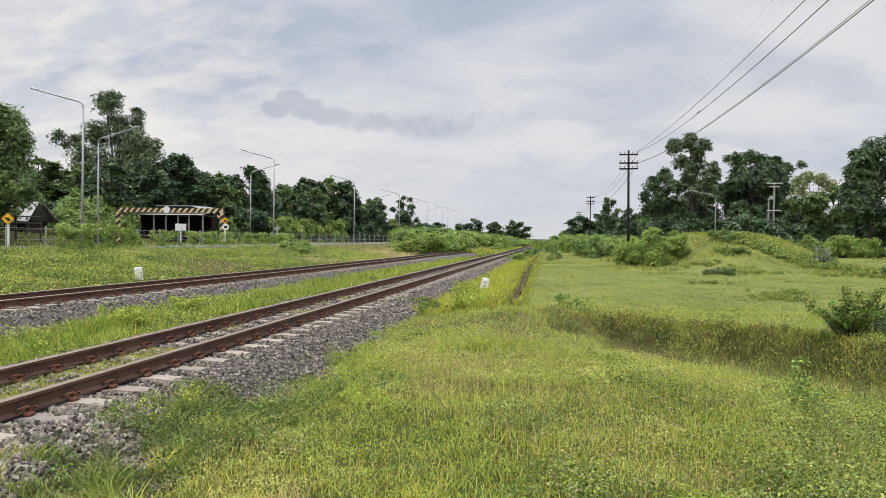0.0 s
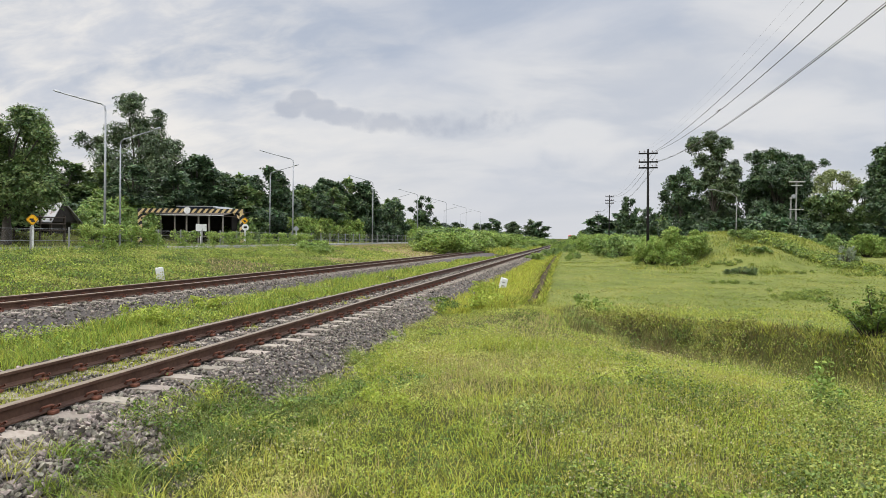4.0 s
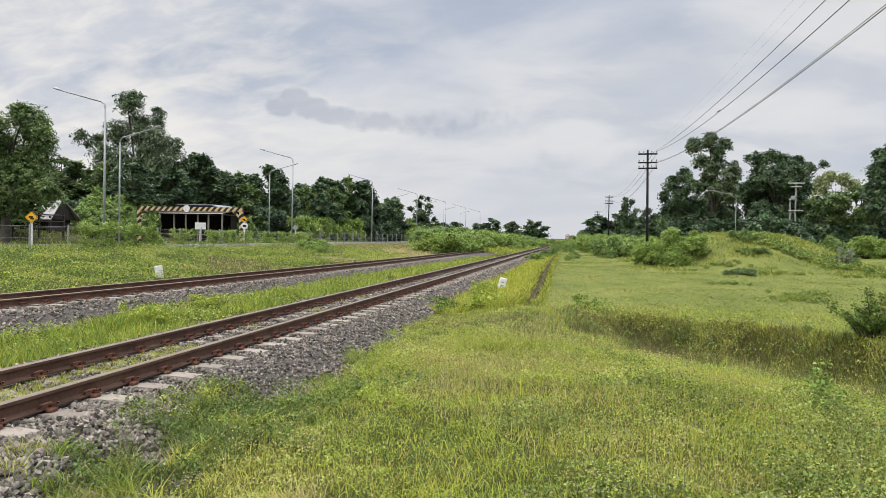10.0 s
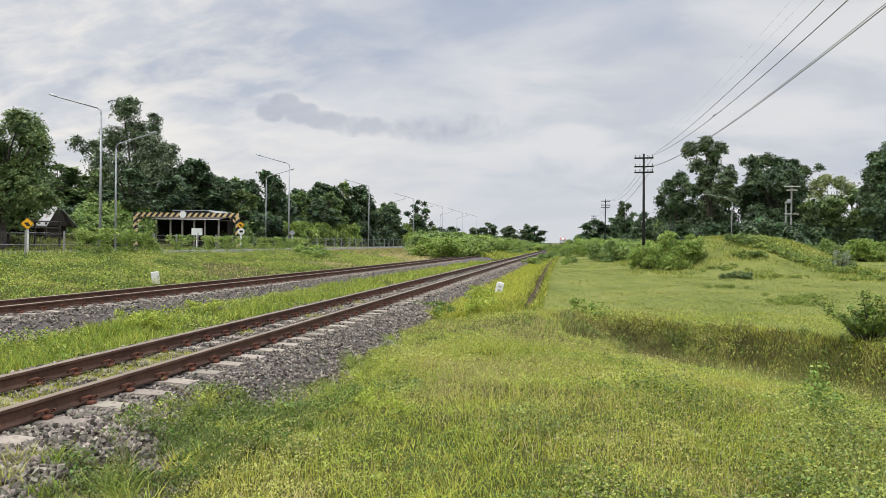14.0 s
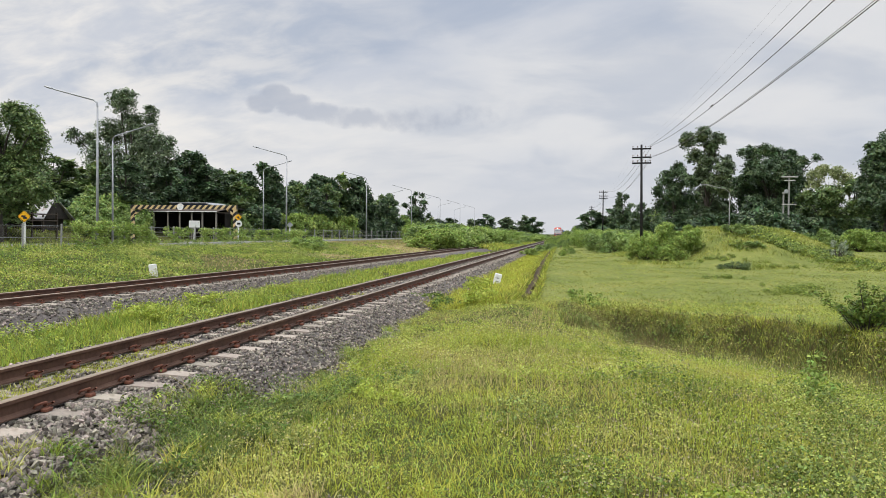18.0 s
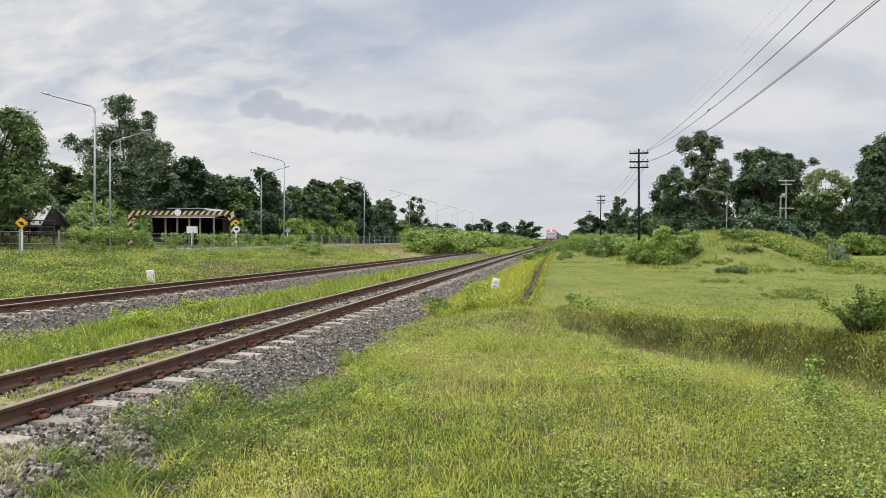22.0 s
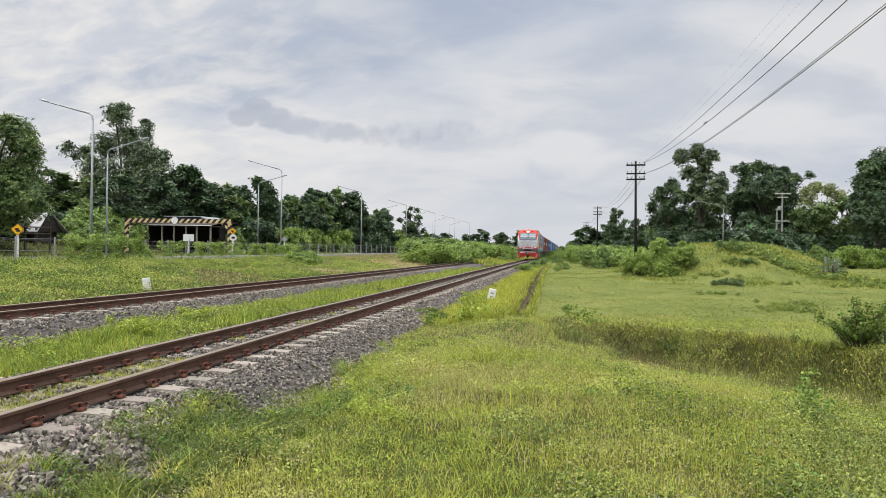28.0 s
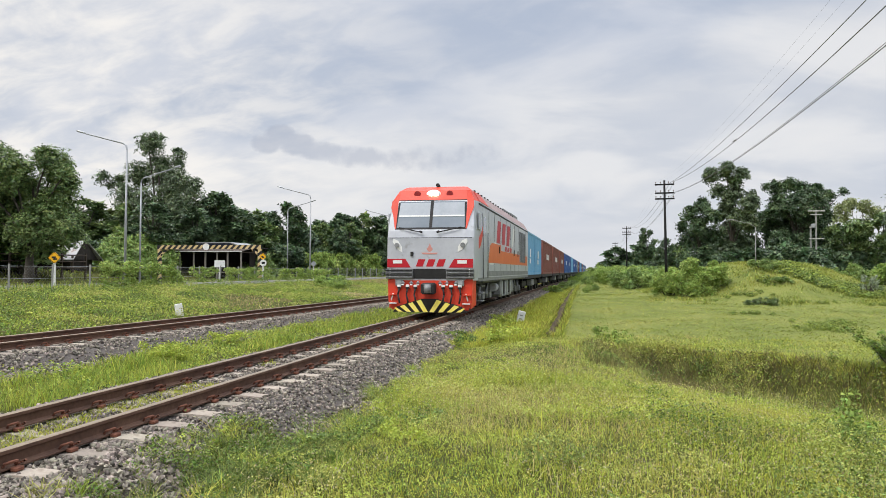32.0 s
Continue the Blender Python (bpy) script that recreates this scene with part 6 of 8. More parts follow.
        part("roof_shoulder", extruded([(1.02, 3.50), (3.0, 3.50), (2.4, 3.84), (1.15, 3.84)], lambda p: Vector((s * (1.345 - 0.2 * (p[1] - 3.5) / 0.34), p[0], p[1] + 0.004)), (s * 0.006, 0, 0.008)), RED, TRAIN, "red painted roof shoulder")
    for y0, y1, z in ((11.6, 14.4, 4.20), (14.8, 17.8, 4.24)):
        part("roof_radiator", boxes((-0.85, y0, 3.85, 0.85, y1, z), bevel=0.06), GREYMETAL, TRAIN, "grey rooftop radiator housing")
    part("exhaust", boxes((-0.3, 9.0, 3.9, 0.3, 9.8, 4.1), bevel=0.04), DARK, TRAIN)
    # below the floor
    part("underframe", boxes((-1.2, 0.4, 0.92, 1.2, 18.2, 1.07)), DARK, TRAIN, "dark underframe")
    bogie(TRAIN, 2.0, 3, 1.75)
    bogie(TRAIN, 12.9, 3, 1.75)
    part("fuel_tank", boxes((-1.22, 7.2, 0.30, 1.22, 11.2, 0.95), bevel=0.08), GREYMETAL, TRAIN, "grey fuel tank")
    for s in (-1, 1):
        for k in range(5):
            part("equipment_box", boxes((min(s * 1.0, s * 1.27), 6.95 + 0.95 * k, 0.42, max(s * 1.0, s * 1.27), 7.7 + 0.95 * k, 0.98), bevel=0.03), DARK if k % 2 else GREYMETAL, TRAIN, "dark grey equipment box")


BLIND = material("grey_sun_blind", [(0.34, 0.37, 0.41), (0.42, 0.45, 0.49)], 2, 0.5)
build_loco()
TRAIN.scale = (1.055, 1.0, 1.035)


def container_mesh(length, mat):
    """Corrugated box with corner posts and rails; base at z = 0, y from 0 to length."""
    verts, faces = [], []
    W2, H_ = 1.22, 2.59

    def sheet(axis_pts, lo, hi):
        o = len(verts)
        for p in axis_pts:
            verts.append((p[0], p[1], lo)), verts.append((p[0], p[1], hi))
        for k in range(len(axis_pts) - 1):
            faces.append((o + 2 * k, o + 2 * k + 2, o + 2 * k + 3, o + 2 * k + 1))

    def wave(n, a, b, depth):
        out = []
        for k in range(n):
            u0 = a + (b - a) * k / n
            d = (b - a) / n
            out += [(u0, 0), (u0 + d * 0.3, 0), (u0 + d * 0.5, depth), (u0 + d * 0.8, depth)]
        return out + [(b, 0)]

    nr = int(length / 0.28)
    for s in (1, -1):
        sheet([(s * (W2 - 0.03 - d), u) for u, d in wave(nr, 0.12, length - 0.12, 0.036)], 0.14, H_ - 0.1)
    for y in (0.03, length - 0.03):
        sheet([(u, y + (0.03 if y < 1 else -0.03) * (d > 0)) for u, d in wave(8, -W2 + 0.1, W2 - 0.1, 0.03)], 0.14, H_ - 0.1)
    bm = bmesh.new()
    vs = [bm.verts.new(v) for v in verts]
    for f_ in faces:
        bm.faces.new([vs[i] for i in f_])
    for s in (-1, 1):
        a, b = sorted((s * (W2 - 0.12), s * W2))
        for y in (0, length - 0.12):
            box(bm, a, y, 0, b, y + 0.12, H_)
        box(bm, a, 0.12, 0, b, length - 0.12, 0.15)
        box(bm, a, 0.12, H_ - 0.11, b, length - 0.12, H_)
    for y in (0.0, length - 0.1):
        box(bm, -W2 + 0.12, y, 0, W2 - 0.12, y + 0.1, 0.15)
        box(bm, -W2 + 0.12, y, H_ - 0.11, W2 - 0.12, y + 0.1, H_)
    box(bm, -W2 + 0.1, 0.05, H_ - 0.05, W2 - 0.1, length - 0.05, H_ - 0.02)
    me = bpy.data.meshes.new("box")
    bm.to_mesh(me)
    bm.free()
    me.materials.append(mat)
    return me


def container(length, mat, label, marks):
    t = tagged(new("shipping_container"), label, "container", "containers on the train")
    child("box", container_mesh(length, mat), t)
    for y0, y1, z0, z1 in marks:
        child("mark", MARKS.setdefault((y0, y1, z0, z1), mark_mesh(y0, y1, z0, z1)), t, "plain white marking bar")
    return t


MARKS = {}


def mark_mesh(y0, y1, z0, z1):
    bm = boxes((1.215, y0, z0, 1.226, y1, z1))
    me = bpy.data.meshes.new("mark")
    bm.to_mesh(me)
    bm.free()
    me.materials.append(WHITEM)
    return me


def flat_wagon():
    t = tagged(new("flat_wagon"), "dark steel container flat wagon", "wagon", "wagons of the train")
    part("frame", boxes((-1.2, 0.3, 0.92, -1.02, 13.2, 1.14), (1.02, 0.3, 0.92, 1.2, 13.2, 1.14), (-1.02, 0.3, 1.0, 1.02, 0.6, 1.12), (-1.02, 12.9, 1.0, 1.02, 13.2, 1.12), (-0.25, 0.3, 0.8, 0.25, 13.2, 1.1), bevel=0.01), DARK, t, "dark steel frame")
    for y in (3.0, 6.75, 10.5):
        part("cross_beam", boxes((-1.02, y - 0.12, 0.95, 1.02, y + 0.12, 1.13)), DARK, t)
    for y in (0.0, 13.2):
        part("coupler", boxes((-0.14, y - 0.05, 0.68, 0.14, y + 0.35, 0.95), bevel=0.04), DARK, t)
    for y in (1.5, 10.25):
        bg = part("bogie", boxes((-0.93, y - 0.4, 0.45, -0.80, y + 2.15, 0.78), (0.80, y - 0.4, 0.45, 0.93, y + 2.15, 0.78), (-0.85, y + 0.65, 0.5, 0.85, y + 1.1, 0.9), bevel=0.03), DARK, t)
        for k in (0, 1.75):
            wheel_set(bg, y + k, 0.43)
    for s in (-1, 1):
        part("brake_box", boxes((min(s * 0.8, s * 1.12), 5.6, 0.45, max(s * 0.8, s * 1.12), 7.4, 0.85), bevel=0.03), GREYMETAL, t)
    return t


def build_consist():
    out = [(TRAIN, 0.0)]
    marks40 = [(4.3, 4.8, 1.15, 1.6), (5.2, 5.7, 1.15, 1.6), (6.1, 6.6, 1.15, 1.6), (7.0, 7.5, 1.15, 1.6)]
    marks20 = [(2.5, 3.2, 0.7, 1.0), (2.7, 3.3, 1.1, 1.6)]
    kinds = {
        "l": (6.06, LBLUE, "pale blue twenty-foot steel container", marks20),
        "b": (12.19, BROWN, "brown forty-foot container with white markings", marks40),
        "d": (12.19, DBLUE, "deep blue forty-foot steel container", [(5.2, 7.0, 1.1, 1.6)]),
        "s": (12.19, LBLUE, "pale blue forty-foot steel container", []),
        "g": (12.19, GREEN_C, "grey-green forty-foot steel container", []),
    }
    made = {}
    wagon = None
    for i, k in enumerate("lbbbddsddgbdsdbgdsdbdd"):
        off = 18.9 + 13.95 * i
        wagon_i = flat_wagon() if wagon is None else copy_thing(wagon, pose(0, 0, 0))
        wagon = wagon or wagon_i
        out.append((wagon_i, off))
        n = 2 if k == "l" else 1
        for j in range(n):
            c = container(*kinds[k]) if k not in made else copy_thing(made[k], pose(0, 0, 0))
            made.setdefault(k, c)
            out.append((c, off + (0.5 + 6.2 * j if n == 2 else 0.65)))
    return out


CONSIST = build_consist()


# ---------------------------------------------------------------- grass, weeds and stones
def heights(x, y):
    return np.array([ground_z(a, b) for a, b in zip(x, y)])


def blades(rng, x, y, z, h, w, lean=0.5, fine=True):
    """Grass blades as arrays: bent blades of three triangles, or plain ones of one."""
    n = len(x)
    p = np.stack([x, y, z - 0.01], 1)
    a, f = rng.uniform(0, 6.283, n), rng.uniform(0, 6.283, n)
    side = np.stack([np.cos(a), np.sin(a), np.zeros(n)], 1) * (w / 2)[:, None]
    over = np.stack([np.cos(f), np.sin(f), np.zeros(n)], 1) * (h * lean * rng.uniform(0.2, 1.3, n))[:, None]
    up = np.zeros((n, 3))
    up[:, 2] = h
    if not fine:
        v = np.stack([p - side, p + side, p + up + over], 1)
        return v.reshape(-1, 3), np.arange(n * 3).reshape(-1, 3)
    mid = p + up * 0.6 + over * 0.38
    v = np.stack([p - side, p + side, mid - side * 0.75, mid + side * 0.75, p + up * 0.95 + over], 1).reshape(-1, 3)
    o = np.arange(n)[:, None] * 5
    return v, np.concatenate([o + np.array([0, 1, 3]), o + np.array([0, 3, 2]), o + np.array([2, 3, 4])])


def small_leaves(rng, p, size, up=0.8):
    """Low leaves: one quad each, mostly facing the sky."""
    n = len(p)
    nrm = rng.normal(scale=0.6, size=(n, 3)) + np.array([0, 0, up])
    nrm /= np.linalg.norm(nrm, axis=1)[:, None]
    t = np.cross(nrm, rng.normal(size=(n, 3)))
    t /= np.linalg.norm(t, axis=1)[:, None]
    b = np.cross(nrm, t)
    s = size[:, None]
    v = np.stack([p - t * s * 0.5, p + b * s * 0.28, p + t * s * 0.5, p - b * s * 0.28], 1)
    return v.reshape(-1, 3), np.arange(n * 4).reshape(-1, 4)


def patch(x, y, s, seed):
    return np.array([noise.noise((a * s, b * s, seed)) for a, b in zip(x, y)])


def sample(rng, n, x0, x1, y0, y1, power=1.0):
    """Points that thin out with the distance from the near end."""
    u = rng.random(n) ** power
    return rng.uniform(x0, x1, n), y0 + (y1 - y0) * u


def edge_x(y):
    """Where the grass meets the ballast of the main track."""
    return -2.6 - 0.70 * step(7.0, 14.5, y) + 0.14 * math.sin(y * 0.55 + 1.0) + 0.16 * math.sin(y * 1.7) - 0.012 * max(0, y - 20)


def keep_lawn(x, y):
    e = np.array([edge_x(b) for b in y])
    u = ((x + 1.35) / 0.80) ** 2 + ((y - 3.5) / 0.64) ** 2 + 1.1 * patch(x, y, 2.6, 60.0) + 0.5 * patch(x, y, 9.0, 61.0)
    return (x > e) & (u > 0.6) & ((y < 18.8) | (np.abs(x + 1.22 + 0.0115 * (y - 18)) > 0.2))


def lawn(name, label, rng, x, y, h0, h1, w, mats, split, fine, lean=0.5, seed=1.0):
    k = keep_lawn(x, y)
    x, y = x[k], y[k]
    z = heights(x, y)
    tall = 0.72 + 0.75 * np.clip(patch(x, y, 0.9, seed) + 0.25, 0, 1)
    h = rng.uniform(h0, h1, len(x)) * tall
    v, q = blades(rng, x, y, z, h, np.full(len(x), w) * rng.uniform(0.6, 1.4, len(x)), lean, fine)
    dry = (patch(x, y, 0.45, seed + 9) + rng.normal(scale=0.22, size=len(x))) > split
    idx = np.tile(dry, 3) if fine else dry
    tagged(new(name, fast_mesh(name, v, q, mats, idx.astype(int))), label, "grass", kind="stuff")


def build_grass():
    rng = np.random.default_rng(77)
    x, y = sample(rng, 84000, -3.6, 5.8, 3.0, 11.5, 1.35)
    k = patch(x, y, 1.3, 81.0) + rng.normal(scale=0.2, size=len(x)) > -0.55
    k &= (x - 0.30 * y < 0.1) | (rng.random(len(x)) < 0.3)
    lawn("grass", "short green grass with ripe stems", rng, x[k], y[k], 0.035, 0.12, 0.0064, [GRASS, GRASS_DRY], 0.28, True, 1.0)
    x, y = sample(rng, 5500, -3.3, 5.2, 3.0, 10.0, 1.2)
    k = patch(x, y, 0.8, 71.0) > 0.0
    lawn("grass", "thin ripe stalks above the grass", rng, x[k], y[k], 0.13, 0.24, 0.0048, [GRASS_DRY, GRASS], 0.05, True, 0.35)
    x, y = sample(rng, 44000, -3.6, 10.0, 7.8, 21.5, 1.2)
    lawn("grass", "green grass running down to the ditch", rng, x, y, 0.04, 0.12, 0.011, [GRASS, GRASS_DRY], 0.26, False, 0.9)
    x, y = sample(rng, 105000, -3.6, 24.0, 19.2, 48.0, 1.3)
    lawn("grass", "short bright green lawn", rng, x, y, 0.018, 0.055, 0.034, [LAWN_BLADE, OLIVE], 0.8, False, 2.2)
    x, y = sample(rng, 40000, -3.2, 40.0, 46.0, 110.0, 1.4)
    lawn("grass", "grass of the far field", rng, x, y, 0.03, 0.09, 0.06, [LAWN_BLADE, OLIVE], 2.0, False, 2.0)
    x, y = rng.uniform(-2.9, 7.0, 42000), rng.uniform(-7.0, 3.1, 42000)
    lawn("grass", "short grass round the standpoint", rng, x, y, 0.05, 0.14, 0.014, [GRASS, GRASS_DRY], 0.26, False, 0.9)
    # seeding grass that fringes the near lip of the ditch and hangs over its far bank
    x = rng.uniform(-0.8, 7.0, 5200)
    y = np.array([crest_y(a) for a in x]) - rng.uniform(1.1, 5.5, 5200)
    k = patch(x, y, 0.5, 51.0) > -0.15
    lawn("grass", "taller seeding grass at the ditch", rng, x[k], y[k], 0.10, 0.22, 0.010, [GRASS, GRASS_DRY], 0.2, False, 0.6)
    x = rng.uniform(-0.8, 11.0, 9000)
    y = np.array([crest_y(a) for a in x]) + rng.normal(-0.3, 0.18, 9000)
    lawn("grass", "grass on the edge of the ditch", rng, x, y, 0.05, 0.13, 0.016, [GRASS, GRASS_DRY], 0.25, False, 0.9)
    x = rng.uniform(-0.6, 11.0, 9000)
    y = np.array([crest_y(a) for a in x]) - 0.3 - 1.3 * rng.random(9000)
    lawn("grass", "grass hanging over the ditch bank", rng, x, y, 0.06, 0.18, 0.012, [BROWNISH, GRASS], 0.1, False, 0.9)
    # lumpy carpet of small-leaved weeds
    for n, x1, y0, y1, s0, s1, t0, t1, lump in ((225000, 5.8, 3.0, 11.3, 0.009, 0.024, 0.02, 0.19, 2.3), (140000, 10.5, 7.6, 20.6, 0.018, 0.042, 0.02, 0.16, 1.7)):
        x, y = sample(rng, n, -3.4, x1, y0, y1, 1.25)
        l1, l2 = patch(x, y, lump, 4.0), patch(x, y, lump * 2.9, 44.0)
        k = keep_lawn(x, y) & (0.7 * l1 + 1.0 * l2 + rng.normal(scale=0.13, size=n) > -0.30)
        x, y, l1, l2 = x[k], y[k], l1[k], l2[k]
        m = len(x)
        top = t0 + (t1 - t0) * np.clip(0.42 + 0.9 * l1 + 0.5 * l2, 0, 1)
        z = heights(x, y) + top * (1 - 0.8 * rng.random(m) ** 2)
        v, q = small_leaves(rng, np.stack([x, y, z], 1), rng.uniform(s0, s1, m) * (0.75 + 0.7 * np.clip(patch(x, y, 0.9, 47.0) + 0.3, 0, 1)))
        tone = patch(x, y, 0.6, 31.0) + 0.5 * patch(x, y, 1.9, 32.0) + 0.5 * patch(x, y, 5.0, 35.0) + rng.normal(scale=0.16, size=m) - 0.24 * np.clip((x - 0.12 * y) / 1.6, 0, 1)
        mi = np.select([tone < -0.40, tone < 0.0, tone < 0.28], [2, 0, 1], 3)
        tagged(new("weeds", fast_mesh("weeds", v, q, [WEED, SAGE, DEEP, OLIVE], mi)), "lumpy carpet of small-leaved weeds", "weeds", kind="stuff")
    x, y = sample(rng, 14000, -3.0, 22.0, 21.0, 46.0, 1.25)
    k = keep_lawn(x, y) & (patch(x, y, 0.5, 4.0) + rng.normal(scale=0.2, size=len(x)) > 0.05)
    x, y = x[k], y[k]
    v, q = small_leaves(rng, np.stack([x, y, heights(x, y) + rng.uniform(0.0, 0.05, len(x))], 1), rng.uniform(0.03, 0.075, len(x)))
    tagged(new("weeds", fast_mesh("weeds", v, q, [LAWN_BLADE, OLIVE], (rng.random(len(x)) < 0.25).astype(int))), "small-leaved weeds among the lawn", "weeds", kind="stuff")
    # dusky leafy weeds that take over towards the ditch
    x, y = rng.uniform(0.6, 4.2, 60000), 3.2 + 5.2 * rng.random(60000) ** 1.2
    l1, l2 = patch(x, y, 1.5, 140.0), patch(x, y, 4.2, 141.0)
    k = (x - 0.30 * y + 0.9 * l1 + rng.normal(scale=0.15, size=len(x)) > 0.0) & (l1 + 0.7 * l2 > -0.3)
    x, y, l1, l2 = x[k], y[k], l1[k], l2[k]
    z = heights(x, y) + (0.05 + 0.2 * np.clip(0.45 + l1 + 0.5 * l2, 0, 1)) * (1 - 0.8 * rng.random(len(x)) ** 2)
    v, q = small_leaves(rng, np.stack([x, y, z], 1), rng.uniform(0.013, 0.034, len(x)))
    tagged(new("weeds", fast_mesh("weeds", v, q, [DUSKY, DEEP, SAGE], rng.choice(3, len(x), p=(0.55, 0.25, 0.2)))), "dusky green leafy weeds", "weeds", kind="stuff")
    # flower heads and seed heads on thin stems
    for mat, n, name, label, s in ((FLOWER, 3000, "yellow_flowers", "tiny yellow flowers on thin stems", 0.011), (SEED, 7000, "seed_heads", "pale seed heads on thin stems", 0.010)):
        x, y = sample(rng, n, -2.9, 6.0, 3.1, 12.0, 1.1)
        k = keep_lawn(x + 0.15, y) & (patch(x, y, 0.55, 12.0 + s) > -0.10)
        x, y = x[k], y[k]
        h = rng.uniform(0.13, 0.27, len(x))
        z = heights(x, y)
        vs, qs = blades(rng, x, y, z, h, np.full(len(x), 0.004), 0.06, False)
        top = vs[2::3]
        size = rng.uniform(0.7, 1.4, len(x)) * s
        pv, pq = [], []
        for nrm in ((0, 0, 1), (1, 0, 0.2), (0, 1, 0.2)):
            u = Vector(nrm).orthogonal().normalized()
            w = Vector(nrm).cross(u).normalized()
            u, w = np.array(u), np.array(w)
            c = np.stack([top - u * size[:, None] * 0.6, top + w * size[:, None] * 0.6, top + u * size[:, None] * 0.6, top - w * size[:, None] * 0.6], 1).reshape(-1, 3)
            pq.append(np.arange(len(c)).reshape(-1, 4) + sum(len(k_) for k_ in pv))
            pv.append(c)
        o = sum(len(k_) for k_ in pv)
        q4 = np.concatenate([*pq, np.stack([np.arange(0, len(vs), 3) + o, np.arange(1, len(vs), 3) + o, np.arange(2, len(vs), 3) + o, np.arange(2, len(vs), 3) + o], 1)[:0]])
        stems_ = new(name, fast_mesh(name, np.concatenate(pv), q4, mat))
        tagged(stems_, label, "flowers", kind="stuff")
        tagged(new("flower_stems", fast_mesh("flower_stems", vs, qs, GRASS)), "thin green flower stems", "flowers", kind="stuff")
    # tall bright grass between the two tracks
    n = 46000
    x, y = sample(rng, n, -9.3, -6.7, 5.0, 62.0, 1.9)
    sx = np.array([siding_x(b) for b in y])
    lo, hi = sx + 1.55 + 0.45 * patch(x, y, 0.35, 5.0), -6.72 - 0.2 * patch(x, y, 0.5, 6.0)
    k = (x > lo) & (x < hi) & (patch(x, y, 0.6, 15.0) + 0.5 * patch(x, y, 2.0, 16.0) + 0.012 * (y - 18) > -0.2)
    x, y = x[k], y[k]
    h = rng.uniform(0.08, 0.32, len(x)) * (0.55 + 0.9 * np.clip(patch(x, y, 0.9, 8.0) + 0.2, 0, 1))
    v, q = blades(rng, x, y, np.full(len(x), -0.42), h, 0.008 + 0.0007 * y, 0.7, True)
    dry = rng.random(len(x)) < 0.18
    tagged(new("tall_grass", fast_mesh("tall_grass", v, q, [LUSH, GRASS], np.tile(dry, 3).astype(int))), "tall bright green grass between the tracks", "grass", kind="stuff")
    x, y = sample(rng, 15000, -9.5, -6.8, 8.0, 24.0, 1.2)
    k = (x > np.array([siding_x(b) for b in y]) + 1.45) & (patch(x, y, 0.7, 55.0) + rng.normal(scale=0.12, size=len(x)) > -0.02)
    x, y = x[k], y[k]
    v, q = small_leaves(rng, np.stack([x, y, -0.42 + rng.uniform(0.02, 0.26, len(x)) * (0.4 + np.clip(patch(x, y, 1.4, 56.0) + 0.4, 0, 1))], 1), rng.uniform(0.025, 0.07, len(x)))
    tagged(new("weeds", fast_mesh("weeds", v, q, [WEED, DEEP, LUSH], rng.integers(0, 3, len(x)))), "leafy weeds among the grass between the tracks", "weeds", kind="stuff")
    x, y = sample(rng, 15000, -14.5, -6.75, 76.0, 150.0, 1.3)
    k = patch(x, y, 0.25, 18.0) + 0.02 * (y - 84) > -0.1
    x, y = x[k], y[k]
    v, q = blades(rng, x, y, np.where(np.abs(x + 10.1) < 1.4, -0.2, -0.42), rng.uniform(0.2, 0.55, len(x)), 0.02 + 0.0011 * y, 0.6, False)
    tagged(new("tall_grass", fast_mesh("tall_grass", v, q, [LUSH, GRASS], (rng.random(len(x)) < 0.5).astype(int))), "tall grass grown over the far siding", "grass", kind="stuff")
    # verge between ballast and drain further on
    n = 42000
    x, y = sample(rng, n, -3.7, -1.38, 17.0, 75.0, 1.5)
    k = (x < -1.42 - 0.0115 * (y - 18)) & (np.array([edge_x(b) for b in y]) < x + 0.2 * rng.random(n))
    x, y = x[k], y[k]
    v, q = blades(rng, x, y, heights(x, y), rng.uniform(0.06, 0.22, len(x)), 0.012 + 0.001 * y, 0.6, False)
    dry = rng.random(len(x)) < 0.45
    tagged(new("verge_grass", fast_mesh("verge_grass", v, q, [GRASS, YELLOWISH], dry.astype(int))), "yellow-green verge grass beside the drain", "grass", kind="stuff")
    # grass that overhangs the drain
    n = 15000
    y = 17.2 + 58 * rng.random(n) ** 1.5
    x = -1.22 - 0.0115 * (y - 18) + rng.choice((-1, 1), n) * rng.uniform(0.12, 0.36, n)
    v, q = blades(rng, x, y, heights(x, y) + 0.06, rng.uniform(0.08, 0.24, n), 0.010 + 0.0009 * y, 1.0, False)
    tagged(new("verge_grass", fast_mesh("verge_grass", v, q, [GRASS, LAWN_BLADE], (rng.random(n) < 0.5).astype(int))), "grass overhanging the narrow drain", "grass", kind="stuff")
    # rough growth on the bank below the fence
    n = 32000
    x, y = sample(rng, n, -27.0, -12.6, 6.0, 100.0, 1.3)
    k = (x < np.array([siding_x(b) for b in y]) - 1.75) & ((y < 38) | (x > -24.4))
    x, y = x[k], y[k]
    z = heights(x, y)
    bare = (patch(x, y, 0.16, 2.0) + 0.014 * (y - 42) + 0.03 * (x + 18) > 0.12)
    h = rng.uniform(0.06, 0.17, len(x)) * np.where(bare, 0.8, 1.0)
    v, q = blades(rng, x, y, z, h, 0.03 + 0.0012 * y, 0.7, False)
    mi = np.where(bare & (rng.random(len(x)) < 0.75), 1, 0)
    tagged(new("bank_grass", fast_mesh("bank_grass", v, q, [LUSH, DRY_BLADE], mi)), "rough green and straw-coloured bank grass", "grass", kind="stuff")
    n = 150000
